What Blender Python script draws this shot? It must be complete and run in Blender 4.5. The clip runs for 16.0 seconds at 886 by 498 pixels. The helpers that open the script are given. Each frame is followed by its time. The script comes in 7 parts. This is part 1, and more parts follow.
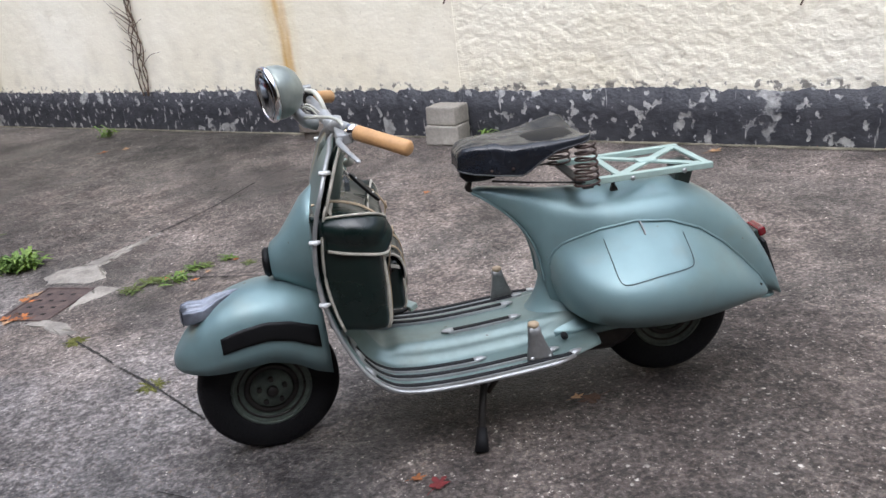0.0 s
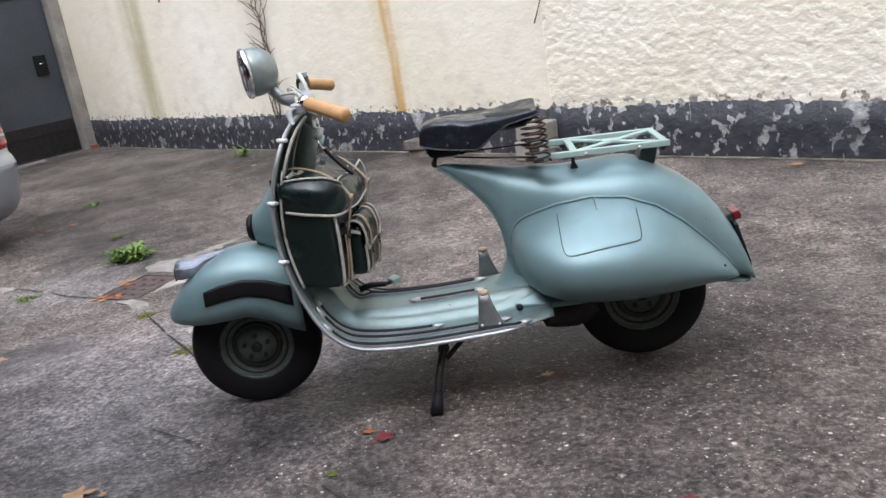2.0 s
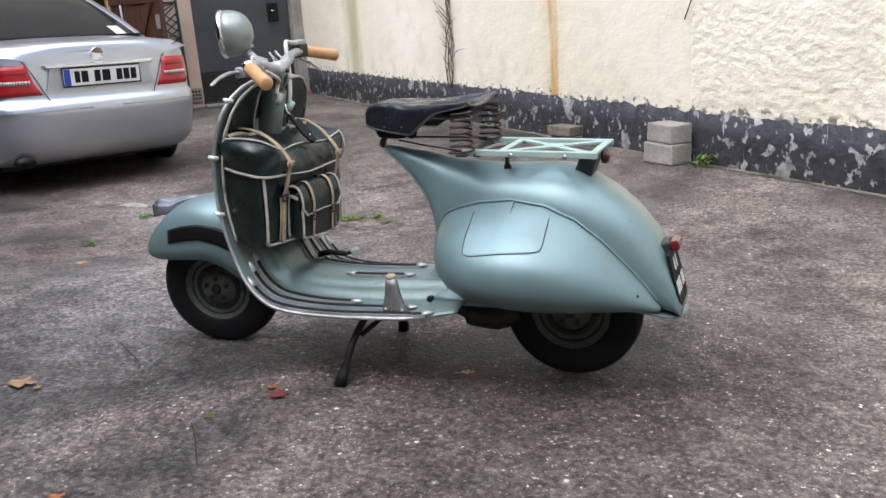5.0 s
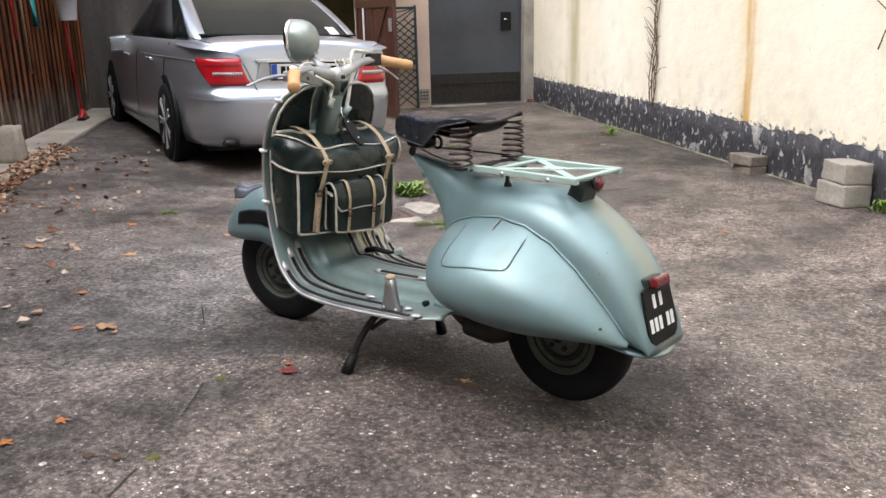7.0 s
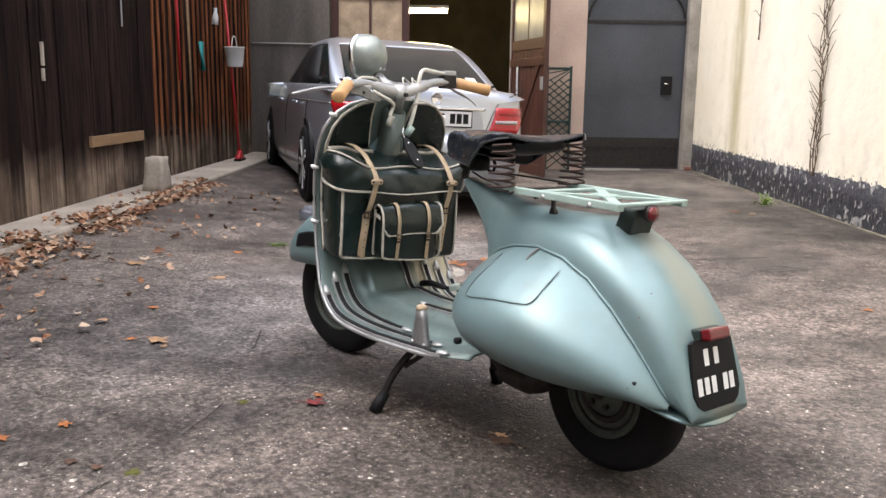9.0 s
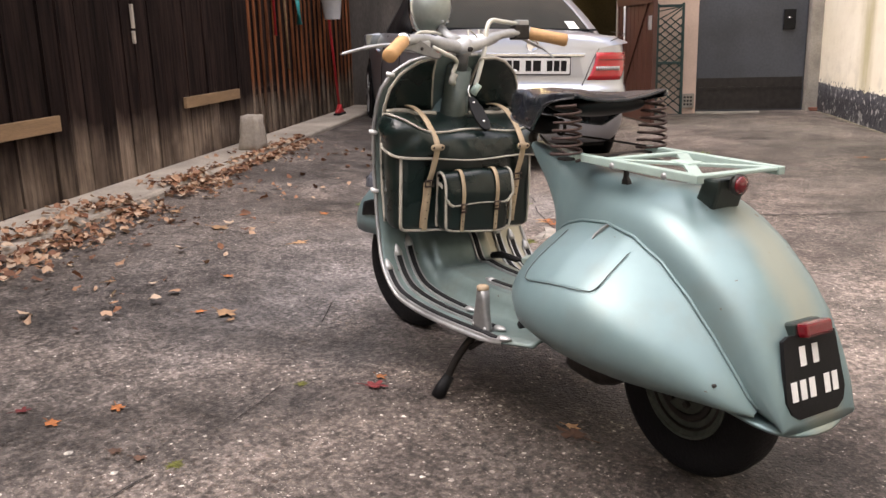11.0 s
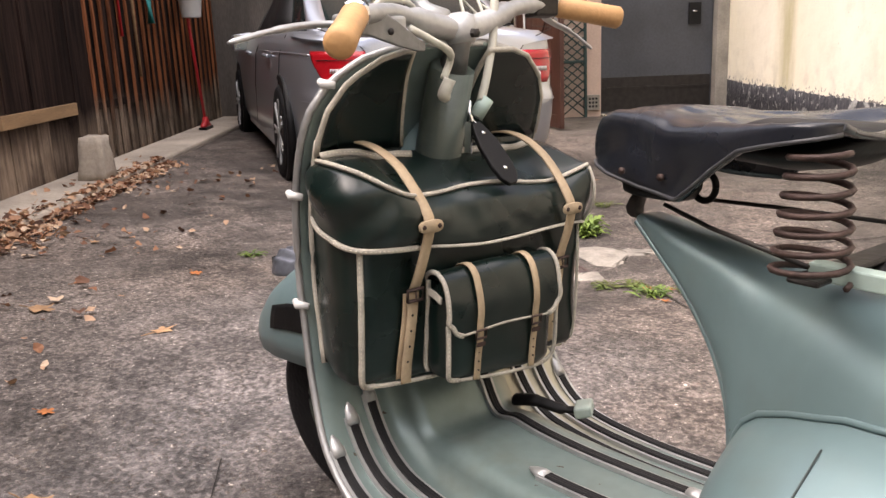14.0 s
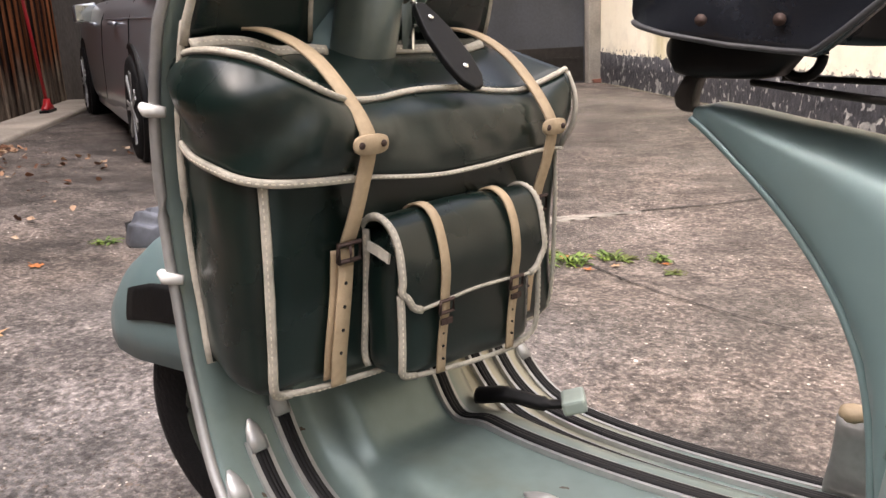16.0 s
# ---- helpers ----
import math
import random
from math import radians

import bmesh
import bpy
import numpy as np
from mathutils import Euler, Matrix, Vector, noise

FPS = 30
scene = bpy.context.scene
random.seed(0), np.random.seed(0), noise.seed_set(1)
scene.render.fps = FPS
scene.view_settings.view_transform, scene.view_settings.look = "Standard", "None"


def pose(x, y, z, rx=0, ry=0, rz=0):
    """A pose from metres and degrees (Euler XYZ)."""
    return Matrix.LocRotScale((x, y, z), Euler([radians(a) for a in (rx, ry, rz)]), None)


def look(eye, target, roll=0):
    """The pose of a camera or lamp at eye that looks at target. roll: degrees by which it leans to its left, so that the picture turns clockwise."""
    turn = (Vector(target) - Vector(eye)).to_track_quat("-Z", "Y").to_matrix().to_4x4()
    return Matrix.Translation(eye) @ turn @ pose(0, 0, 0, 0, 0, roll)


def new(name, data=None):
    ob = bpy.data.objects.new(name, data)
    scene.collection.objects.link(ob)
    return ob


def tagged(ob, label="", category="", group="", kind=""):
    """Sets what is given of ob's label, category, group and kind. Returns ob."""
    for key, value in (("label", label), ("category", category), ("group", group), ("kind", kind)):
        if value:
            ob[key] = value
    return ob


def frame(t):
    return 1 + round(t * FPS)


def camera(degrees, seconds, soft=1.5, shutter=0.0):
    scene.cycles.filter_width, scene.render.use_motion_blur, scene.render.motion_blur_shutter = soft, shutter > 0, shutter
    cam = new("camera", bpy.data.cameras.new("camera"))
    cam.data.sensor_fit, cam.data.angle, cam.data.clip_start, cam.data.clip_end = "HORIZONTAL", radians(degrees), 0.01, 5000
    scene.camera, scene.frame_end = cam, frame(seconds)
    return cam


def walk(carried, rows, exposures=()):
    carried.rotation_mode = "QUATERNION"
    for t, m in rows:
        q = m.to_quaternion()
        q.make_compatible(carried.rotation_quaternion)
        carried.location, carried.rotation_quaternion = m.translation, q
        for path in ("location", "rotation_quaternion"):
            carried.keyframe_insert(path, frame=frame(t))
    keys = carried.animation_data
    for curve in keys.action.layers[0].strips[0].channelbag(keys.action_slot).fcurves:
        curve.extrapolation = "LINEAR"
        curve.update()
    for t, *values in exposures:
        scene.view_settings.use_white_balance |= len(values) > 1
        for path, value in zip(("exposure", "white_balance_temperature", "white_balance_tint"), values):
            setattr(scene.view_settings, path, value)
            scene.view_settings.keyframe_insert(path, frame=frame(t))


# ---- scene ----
cam = camera(54.8, 16.0)
PATH = [
    (0, (-0.317, -2.151, 1.269), (-0.072, -0.284, 0.598), -6.2),
    (0.5, (-0.18, -2.248, 1.267), (-0.142, -0.358, 0.613), -6.8),
    (1, (-0.041, -2.322, 1.223), (-0.09, -0.418, 0.613), -6.3),
    (1.5, (0.105, -2.351, 1.137), (0.039, -0.431, 0.58), -6.6),
    (2, (0.226, -2.375, 1.059), (0.076, -0.452, 0.53), -7.7),
    (2.5, (0.318, -2.388, 1.022), (-0.032, -0.482, 0.528), -8.0),
    (3, (0.417, -2.416, 1.034), (-0.095, -0.539, 0.573), -6.6),
    (3.5, (0.538, -2.431, 1.051), (-0.023, -0.571, 0.579), -4.4),
    (4, (0.673, -2.387, 1.043), (0.105, -0.537, 0.537), -3.1),
    (4.2, (0.759, -2.336, 1.032), (0.181, -0.492, 0.517), -2.9),
    (6.5, (1.573, -2.029, 1.015), (0.466, -0.449, 0.487), -0.4),
    (7, (1.729, -1.915, 1.026), (0.507, -0.416, 0.517), 0.6),
    (7.5, (1.83, -1.806, 0.992), (0.543, -0.345, 0.536), 3.1),
    (8, (1.857, -1.686, 0.895), (0.545, -0.238, 0.469), 4.2),
    (8.5, (1.848, -1.599, 0.878), (0.476, -0.199, 0.481), 3.8),
    (9, (1.819, -1.516, 0.878), (0.296, -0.271, 0.515), 2.8),
    (9.5, (1.836, -1.442, 0.876), (0.219, -0.326, 0.502), 1.8),
    (12, (1.422, -1.127, 0.921), (-0.228, -0.125, 0.399), -0.0),
    (12.5, (1.198, -1.018, 0.905), (-0.443, 0.015, 0.417), 0.0),
    (13, (1.001, -0.941, 0.885), (-0.606, 0.145, 0.397), 0.6),
    (13.5, (0.811, -0.876, 0.878), (-0.719, 0.314, 0.383), 1.1),
    (14, (0.673, -0.835, 0.859), (-0.809, 0.417, 0.374), -0.3),
    (14.5, (0.559, -0.763, 0.816), (-0.882, 0.526, 0.307), -1.8),
    (15, (0.472, -0.701, 0.766), (-0.906, 0.641, 0.219), -1.9),
    (15.5, (0.405, -0.677, 0.73), (-0.909, 0.729, 0.183), -1.4),
    (16, (0.352, -0.654, 0.717), (-0.914, 0.807, 0.203), -0.7),
]

# The yard: local x runs along the rendered wall, y towards it, z up. The ground falls two degrees towards that wall.
YARD = pose(0.624, 3.215, 0, 0, 0, -39.86)
SLOPE = YARD @ Matrix.Rotation(radians(-2.0), 4, "X") @ YARD.inverted()
EXPOSURES = [(0, 0.08, 5700, 12), (4, 0.14, 5700, 12), (6.5, 0.44, 6150, 12), (9.5, 0.52, 6350, 15), (12.5, 0.50, 6950, 20), (16, 0.76, 6800, 18)]
walk(cam, [(t, SLOPE @ look(eye, target, roll)) for t, eye, target, roll in PATH], EXPOSURES)

# ---- light: an overcast sky over the open yard ----
world = bpy.data.worlds.new("overcast_sky")
scene.world = world
world.use_nodes = True
wn = world.node_tree.nodes
sky = wn.new("ShaderNodeTexSky")
sky.sky_type = "NISHITA"
sky.sun_disc = False
sky.sun_elevation, sky.sun_rotation = radians(55), radians(200)
sky.air_density, sky.dust_density, sky.ozone_density = 1.0, 4.0, 1.0
wn["Background"].inputs["Strength"].default_value = 0.22
cloud = wn.new("ShaderNodeHueSaturation")
cloud.inputs["Saturation"].default_value = 0.55
world.node_tree.links.new(sky.outputs["Color"], cloud.inputs["Color"])
world.node_tree.links.new(cloud.outputs["Color"], wn["Background"].inputs["Color"])
sun = new("sun", bpy.data.lights.new("sun", "SUN"))
sun.data.energy, sun.data.angle, sun.data.color = 3.0, radians(85), (1.0, 0.97, 0.92)
sun.matrix_world = look((0.4, -1.2, 9), (0, 0, 0))


# ---- materials ----
def material(name, colour, rough=0.6, metal=0.0, vary=0.25, scale=8.0, fine=90.0, bump=0.15, second=None, coat=0.0, spots=0.0, per_piece=0.0, stretch=(1, 1, 1), distance=0.01, uneven=0.12):
    """A surface with two scales of colour variation, uneven gloss and fine relief."""
    m = bpy.data.materials.new(name)
    m.use_nodes = True
    t = m.node_tree
    n, l = t.nodes, t.links
    b = n["Principled BSDF"]
    b.inputs["Metallic"].default_value = metal
    b.inputs["Coat Weight"].default_value = coat
    b.inputs["Coat Roughness"].default_value = 0.12
    tc = n.new("ShaderNodeTexCoord")
    mp = n.new("ShaderNodeMapping")
    mp.inputs["Scale"].default_value = stretch
    l.new(tc.outputs["Object"], mp.inputs["Vector"])
    big, small = n.new("ShaderNodeTexNoise"), n.new("ShaderNodeTexNoise")
    for tex, sc in ((big, scale), (small, fine)):
        tex.inputs["Scale"].default_value = sc
        tex.inputs["Detail"].default_value = 6
        l.new(mp.outputs["Vector"], tex.inputs["Vector"])
    dark = tuple(c * (1 - vary) for c in colour)
    light = tuple(min(1, c * (1 + vary)) for c in (second or colour))
    ramp = n.new("ShaderNodeValToRGB")
    ramp.color_ramp.elements[0].position, ramp.color_ramp.elements[1].position = 0.3, 0.7
    ramp.color_ramp.elements[0].color, ramp.color_ramp.elements[1].color = (*dark, 1), (*light, 1)
    l.new(big.outputs["Fac"], ramp.inputs["Fac"])
    mix = n.new("ShaderNodeMix")
    mix.data_type, mix.blend_type = "RGBA", "MULTIPLY"
    mix.inputs["Factor"].default_value = min(1.0, vary * 1.5)
    fr = n.new("ShaderNodeValToRGB")
    fr.color_ramp.elements[0].position, fr.color_ramp.elements[1].position = 0.3, 0.65
    fr.color_ramp.elements[0].color = (0.55, 0.55, 0.55, 1)
    l.new(small.outputs["Fac"], fr.inputs["Fac"])
    l.new(ramp.outputs["Color"], mix.inputs["A"])
    l.new(fr.outputs["Color"], mix.inputs["B"])
    out = mix.outputs["Result"]
    if per_piece:
        info, hsv, mr = n.new("ShaderNodeObjectInfo"), n.new("ShaderNodeHueSaturation"), n.new("ShaderNodeMapRange")
        mr.inputs["To Min"].default_value, mr.inputs["To Max"].default_value = 1 - per_piece, 1 + per_piece
        l.new(info.outputs["Random"], mr.inputs["Value"])
        l.new(mr.outputs["Result"], hsv.inputs["Value"])
        l.new(out, hsv.inputs["Color"])
        out = hsv.outputs["Color"]
    l.new(out, b.inputs["Base Color"])
    rr = n.new("ShaderNodeMapRange")
    rr.inputs["To Min"].default_value, rr.inputs["To Max"].default_value = max(0.02, rough - uneven), min(1, rough + uneven)
    l.new(big.outputs["Fac"], rr.inputs["Value"])
    l.new(rr.outputs["Result"], b.inputs["Roughness"])
    if bump:
        bp = n.new("ShaderNodeBump")
        bp.inputs["Strength"].default_value, bp.inputs["Distance"].default_value = bump, distance
        l.new(small.outputs["Fac"], bp.inputs["Height"])
        l.new(bp.outputs["Normal"], b.inputs["Normal"])
    return m


PAINT = material("scooter_paint", (0.176, 0.262, 0.270), 0.40, 0.36, 0.08, 4, 26, 0.02, coat=0.14, distance=0.004, uneven=0.06)


def weather(m, rare, chip, streak):
    """Adds small chipped spots and faint grime to a painted surface."""
    t = m.node_tree
    n, l = t.nodes, t.links
    b = n["Principled BSDF"]
    src = b.inputs["Base Color"].links[0].from_socket
    tc = n.new("ShaderNodeTexCoord")
    warp = n.new("ShaderNodeTexNoise")
    warp.inputs["Scale"].default_value = 60
    vm = n.new("ShaderNodeMix")
    vm.data_type = "VECTOR"
    vm.inputs["Factor"].default_value = 0.02
    l.new(tc.outputs["Object"], vm.inputs["A"])
    l.new(warp.outputs["Color"], vm.inputs["B"])
    l.new(tc.outputs["Object"], warp.inputs["Vector"])
    out = src
    for scale, size in ((24, 0.10), (70, 0.16)):
        vor, sep = n.new("ShaderNodeTexVoronoi"), n.new("ShaderNodeSeparateColor")
        vor.inputs["Scale"].default_value = scale
        l.new(vm.outputs["Result"], vor.inputs["Vector"])
        l.new(vor.outputs["Color"], sep.inputs["Color"])
        near, pick, both, mix = n.new("ShaderNodeMath"), n.new("ShaderNodeMath"), n.new("ShaderNodeMath"), n.new("ShaderNodeMix")
        near.operation, pick.operation, both.operation = "LESS_THAN", "GREATER_THAN", "MULTIPLY"
        near.inputs[1].default_value, pick.inputs[1].default_value = size, rare
        l.new(vor.outputs["Distance"], near.inputs[0])
        l.new(sep.outputs["Red"], pick.inputs[0])
        l.new(near.outputs[0], both.inputs[0])
        l.new(pick.outputs[0], both.inputs[1])
        mix.data_type = "RGBA"
        mix.inputs["B"].default_value = (*chip, 1)
        l.new(both.outputs[0], mix.inputs["Factor"])
        l.new(out, mix.inputs["A"])
        out = mix.outputs["Result"]
    grime, gr, gm = n.new("ShaderNodeTexNoise"), n.new("ShaderNodeMapRange"), n.new("ShaderNodeMix")
    grime.inputs["Scale"].default_value, grime.inputs["Detail"].default_value = 11, 8
    gr.inputs["From Min"].default_value, gr.inputs["From Max"].default_value = 0.52, 0.78
    gr.inputs["To Max"].default_value = streak
    l.new(tc.outputs["Object"], grime.inputs["Vector"])
    l.new(grime.outputs["Fac"], gr.inputs["Value"])
    gm.data_type = "RGBA"
    gm.inputs["B"].default_value = (0.16, 0.15, 0.11, 1)
    l.new(gr.outputs["Result"], gm.inputs["Factor"])
    l.new(out, gm.inputs["A"])
    l.new(gm.outputs["Result"], b.inputs["Base Color"])


weather(PAINT, 0.988, (0.11, 0.095, 0.08), 0.25)


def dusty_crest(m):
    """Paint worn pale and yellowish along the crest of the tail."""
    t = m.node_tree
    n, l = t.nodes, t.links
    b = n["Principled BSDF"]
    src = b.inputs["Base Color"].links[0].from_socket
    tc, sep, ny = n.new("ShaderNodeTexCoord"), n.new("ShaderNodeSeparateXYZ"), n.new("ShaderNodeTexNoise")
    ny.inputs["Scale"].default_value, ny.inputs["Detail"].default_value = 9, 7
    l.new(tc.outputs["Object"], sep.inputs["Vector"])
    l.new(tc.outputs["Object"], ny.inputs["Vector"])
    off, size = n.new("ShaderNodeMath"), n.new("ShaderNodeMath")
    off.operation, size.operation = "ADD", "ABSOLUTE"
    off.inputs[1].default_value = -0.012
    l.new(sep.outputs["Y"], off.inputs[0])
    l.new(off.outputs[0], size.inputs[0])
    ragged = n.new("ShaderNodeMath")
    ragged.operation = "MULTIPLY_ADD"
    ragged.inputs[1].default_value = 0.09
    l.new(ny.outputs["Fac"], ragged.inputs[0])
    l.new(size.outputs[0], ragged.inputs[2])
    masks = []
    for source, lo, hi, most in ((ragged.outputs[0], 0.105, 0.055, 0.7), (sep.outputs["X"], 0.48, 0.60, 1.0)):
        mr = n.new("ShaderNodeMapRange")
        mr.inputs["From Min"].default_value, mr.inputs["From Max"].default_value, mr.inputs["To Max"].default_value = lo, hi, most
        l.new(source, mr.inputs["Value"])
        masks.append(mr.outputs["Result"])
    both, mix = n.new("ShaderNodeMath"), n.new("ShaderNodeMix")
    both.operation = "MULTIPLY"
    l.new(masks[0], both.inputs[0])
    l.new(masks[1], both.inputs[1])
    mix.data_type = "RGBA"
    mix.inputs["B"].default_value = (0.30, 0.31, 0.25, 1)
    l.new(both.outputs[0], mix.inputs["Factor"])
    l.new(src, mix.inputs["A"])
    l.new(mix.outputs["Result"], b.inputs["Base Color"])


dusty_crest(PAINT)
FLOORPAINT = material("scuffed_floor_paint", (0.184, 0.248, 0.238), 0.40, 0.35, 0.14, 5, 40, 0.03, coat=0.1, distance=0.004, uneven=0.1)
weather(FLOORPAINT, 0.97, (0.07, 0.055, 0.04), 0.4)


def cream_reflection(m):
    """The cream wall's reflection, put into the paint colour on the shield's inner right foot."""
    t = m.node_tree
    n, l = t.nodes, t.links
    b = n["Principled BSDF"]
    src = b.inputs["Base Color"].links[0].from_socket
    tc, sep, ny = n.new("ShaderNodeTexCoord"), n.new("ShaderNodeSeparateXYZ"), n.new("ShaderNodeTexNoise")
    ny.inputs["Scale"].default_value = 14
    l.new(tc.outputs["Object"], sep.inputs["Vector"])
    l.new(tc.outputs["Object"], ny.inputs["Vector"])
    masks = []
    for axis, lo, hi in (("Y", 0.055, 0.095), ("X", -0.02, -0.20)):
        add, mr = n.new("ShaderNodeMath"), n.new("ShaderNodeMapRange")
        add.operation = "MULTIPLY_ADD"
        add.inputs[1].default_value, add.inputs[2].default_value = 0.05, -0.025
        l.new(ny.outputs["Fac"], add.inputs[0])
        tot = n.new("ShaderNodeMath")
        l.new(sep.outputs[axis], tot.inputs[0])
        l.new(add.outputs[0], tot.inputs[1])
        mr.inputs["From Min"].default_value, mr.inputs["From Max"].default_value = lo, hi
        l.new(tot.outputs[0], mr.inputs["Value"])
        masks.append(mr.outputs["Result"])
    both, mix = n.new("ShaderNodeMath"), n.new("ShaderNodeMix")
    both.operation = "MULTIPLY"
    l.new(masks[0], both.inputs[0])
    l.new(masks[1], both.inputs[1])
    mix.data_type = "RGBA"
    mix.inputs["B"].default_value = (0.44, 0.41, 0.31, 1)
    l.new(both.outputs[0], mix.inputs["Factor"])
    l.new(src, mix.inputs["A"])
    l.new(mix.outputs["Result"], b.inputs["Base Color"])


cream_reflection(FLOORPAINT)
SEAMLINE = material("seam_shadow", (0.05, 0.066, 0.066), 0.6, 0, 0.2, 20, 90, 0.0)
PAINT_DULL = material("inner_paint", (0.33, 0.40, 0.36), 0.5, 0.1, 0.15, 6, 70, 0.03)
COLUMN = material("olive_grey_paint", (0.095, 0.118, 0.10), 0.4, 0.15, 0.2, 8, 70, 0.03)
RUBBER = material("black_rubber", (0.010, 0.010, 0.011), 0.6, 0, 0.25, 12, 120, 0.1)
TYRE = material("tyre_rubber", (0.009, 0.009, 0.010), 0.7, 0, 0.3, 10, 150, 0.3)
RIM = material("dirty_rim", (0.088, 0.108, 0.088), 0.55, 0.15, 0.45, 14, 80, 0.1)
ALU = material("aluminium", (0.46, 0.465, 0.46), 0.45, 0.65, 0.2, 10, 90, 0.08)
PEGSTEEL = material("worn_grey_steel", (0.23, 0.23, 0.225), 0.42, 0.6, 0.25, 12, 90, 0.08)
CHROME = material("chrome", (0.8, 0.8, 0.8), 0.12, 1.0, 0.06, 8, 60, 0.0)
MIRROR = material("mirror_glass", (0.42, 0.47, 0.52), 0.05, 1.0, 0.02, 3, 30, 0.0, uneven=0.01)
GRIP = material("tan_grip", (0.55, 0.31, 0.13), 0.55, 0, 0.15, 18, 150, 0.1)
LEATHER = material("black_leather", (0.013, 0.015, 0.020), 0.26, 0, 0.3, 10, 260, 0.05, coat=0.0, distance=0.003)
VINYL = material("green_vinyl", (0.0055, 0.0135, 0.0115), 0.29, 0, 0.22, 9, 220, 0.03, distance=0.002)
PIPING = material("beige_piping", (0.44, 0.41, 0.345), 0.7, 0, 0.25, 25, 200, 0.2)
STRAP = material("beige_strap", (0.42, 0.32, 0.205), 0.65, 0, 0.2, 16, 150, 0.15)
STEEL = material("dark_steel", (0.035, 0.031, 0.028), 0.5, 0.5, 0.3, 20, 120, 0.1)
RUST = material("rusty_spring", (0.070, 0.044, 0.037), 0.6, 0.5, 0.4, 25, 150, 0.2)
RACKPAINT = material("rack_paint", (0.33, 0.43, 0.385), 0.45, 0.05, 0.12, 12, 100, 0.04)
REDLENS = material("red_lens", (0.12, 0.006, 0.010), 0.15, 0, 0.1, 10, 60, 0.0, coat=0.4)
BLACK = material("black_paint", (0.006, 0.006, 0.0065), 0.5, 0, 0.2, 12, 90, 0.05)
for dull in (RUBBER, TYRE, BLACK):
    dull.node_tree.nodes["Principled BSDF"].inputs["Specular IOR Level"].default_value = 0.22
BRACKET = material("dark_green_bracket", (0.018, 0.028, 0.024), 0.4, 0, 0.2, 12, 90, 0.05)
LAMPGLASS = material("lamp_glass", (0.50, 0.54, 0.57), 0.10, 1.0, 0.15, 14, 60, 0.0)
CARLENS = material("bright_red_lens", (0.40, 0.010, 0.016), 0.12, 0, 0.08, 10, 60, 0.0, coat=0.4)
WHITE = material("white_paint", (0.72, 0.72, 0.70), 0.5, 0, 0.08, 12, 90, 0.03)
CARPAINT = material("silver_paint", (0.50, 0.53, 0.585), 0.28, 0.78, 0.01, 3, 30, 0.0, coat=0.4, uneven=0.01)
CARGLASS = material("tinted_glass", (0.007, 0.014, 0.0145), 0.04, 0, 0.05, 3, 30, 0.0)
CARGLASS.node_tree.nodes["Principled BSDF"].inputs["IOR"].default_value = 1.28
ASPHALT = material("wet_asphalt", (0.085, 0.08, 0.076), 0.55, 0, 0.4, 0.9, 110, 0.5)
CONCRETE = material("concrete", (0.30, 0.275, 0.235), 0.85, 0, 0.3, 4, 60, 0.3)
KERB = material("stained_kerb", (0.43, 0.375, 0.31), 0.85, 0, 0.3, 2.5, 50, 0.3)
PLASTER = material("salmon_plaster", (0.55, 0.42, 0.34), 0.9, 0, 0.15, 2, 40, 0.3)
GREYDOOR = material("grey_steel_door", (0.070, 0.077, 0.089), 0.5, 0.2, 0.28, 1.5, 40, 0.05)
BROWN = material("brown_door_paint", (0.062, 0.022, 0.014), 0.5, 0, 0.3, 4, 60, 0.1)


# ---- builders ----
def part(name, bm, mat, parent, label="", smooth=True, solid=0.0, bevel=0.0, kind=""):
    """One mesh object under a thing or a part."""
    me = bpy.data.meshes.new(name)
    bmesh.ops.recalc_face_normals(bm, faces=bm.faces)
    for f in bm.faces:
        f.smooth = smooth
    bm.to_mesh(me)
    bm.free()
    me.materials.append(mat)
    ob = new(name, me)
    if parent is not None:
        ob.parent = parent
    if bevel:
        mod = ob.modifiers.new("bevel", "BEVEL")
        mod.width, mod.segments, mod.limit_method = bevel, 2, "ANGLE"
    if solid:
        mod = ob.modifiers.new("solid", "SOLIDIFY")
        mod.thickness, mod.offset = solid, -1
    return tagged(ob, label, kind=kind)


def thing(name, m, label, category, group=""):
    ob = new(name)
    ob.empty_display_size = 0.1
    ob.matrix_world = m
    return tagged(ob, label, category, group)


def loft(rings, closed=True, caps=True, bm=None):
    bm = bm or bmesh.new()
    vs = [[bm.verts.new(p) for p in r] for r in rings]
    n = len(vs[0])
    for a, b in zip(vs, vs[1:]):
        for i in range(n if closed else n - 1):
            j = (i + 1) % n
            bm.faces.new((a[i], a[j], b[j], b[i]))
    if closed and caps:
        bm.faces.new(vs[0])
        bm.faces.new(vs[-1])
    return bm


def box(x0, x1, y0, y1, z0, z1, bm=None):
    bm = bm or bmesh.new()
    v = [bm.verts.new((x, y, z)) for x in (x0, x1) for y in (y0, y1) for z in (z0, z1)]
    for f in ((0, 1, 3, 2), (4, 6, 7, 5), (0, 4, 5, 1), (2, 3, 7, 6), (0, 2, 6, 4), (1, 5, 7, 3)):
        bm.faces.new([v[i] for i in f])
    return bm


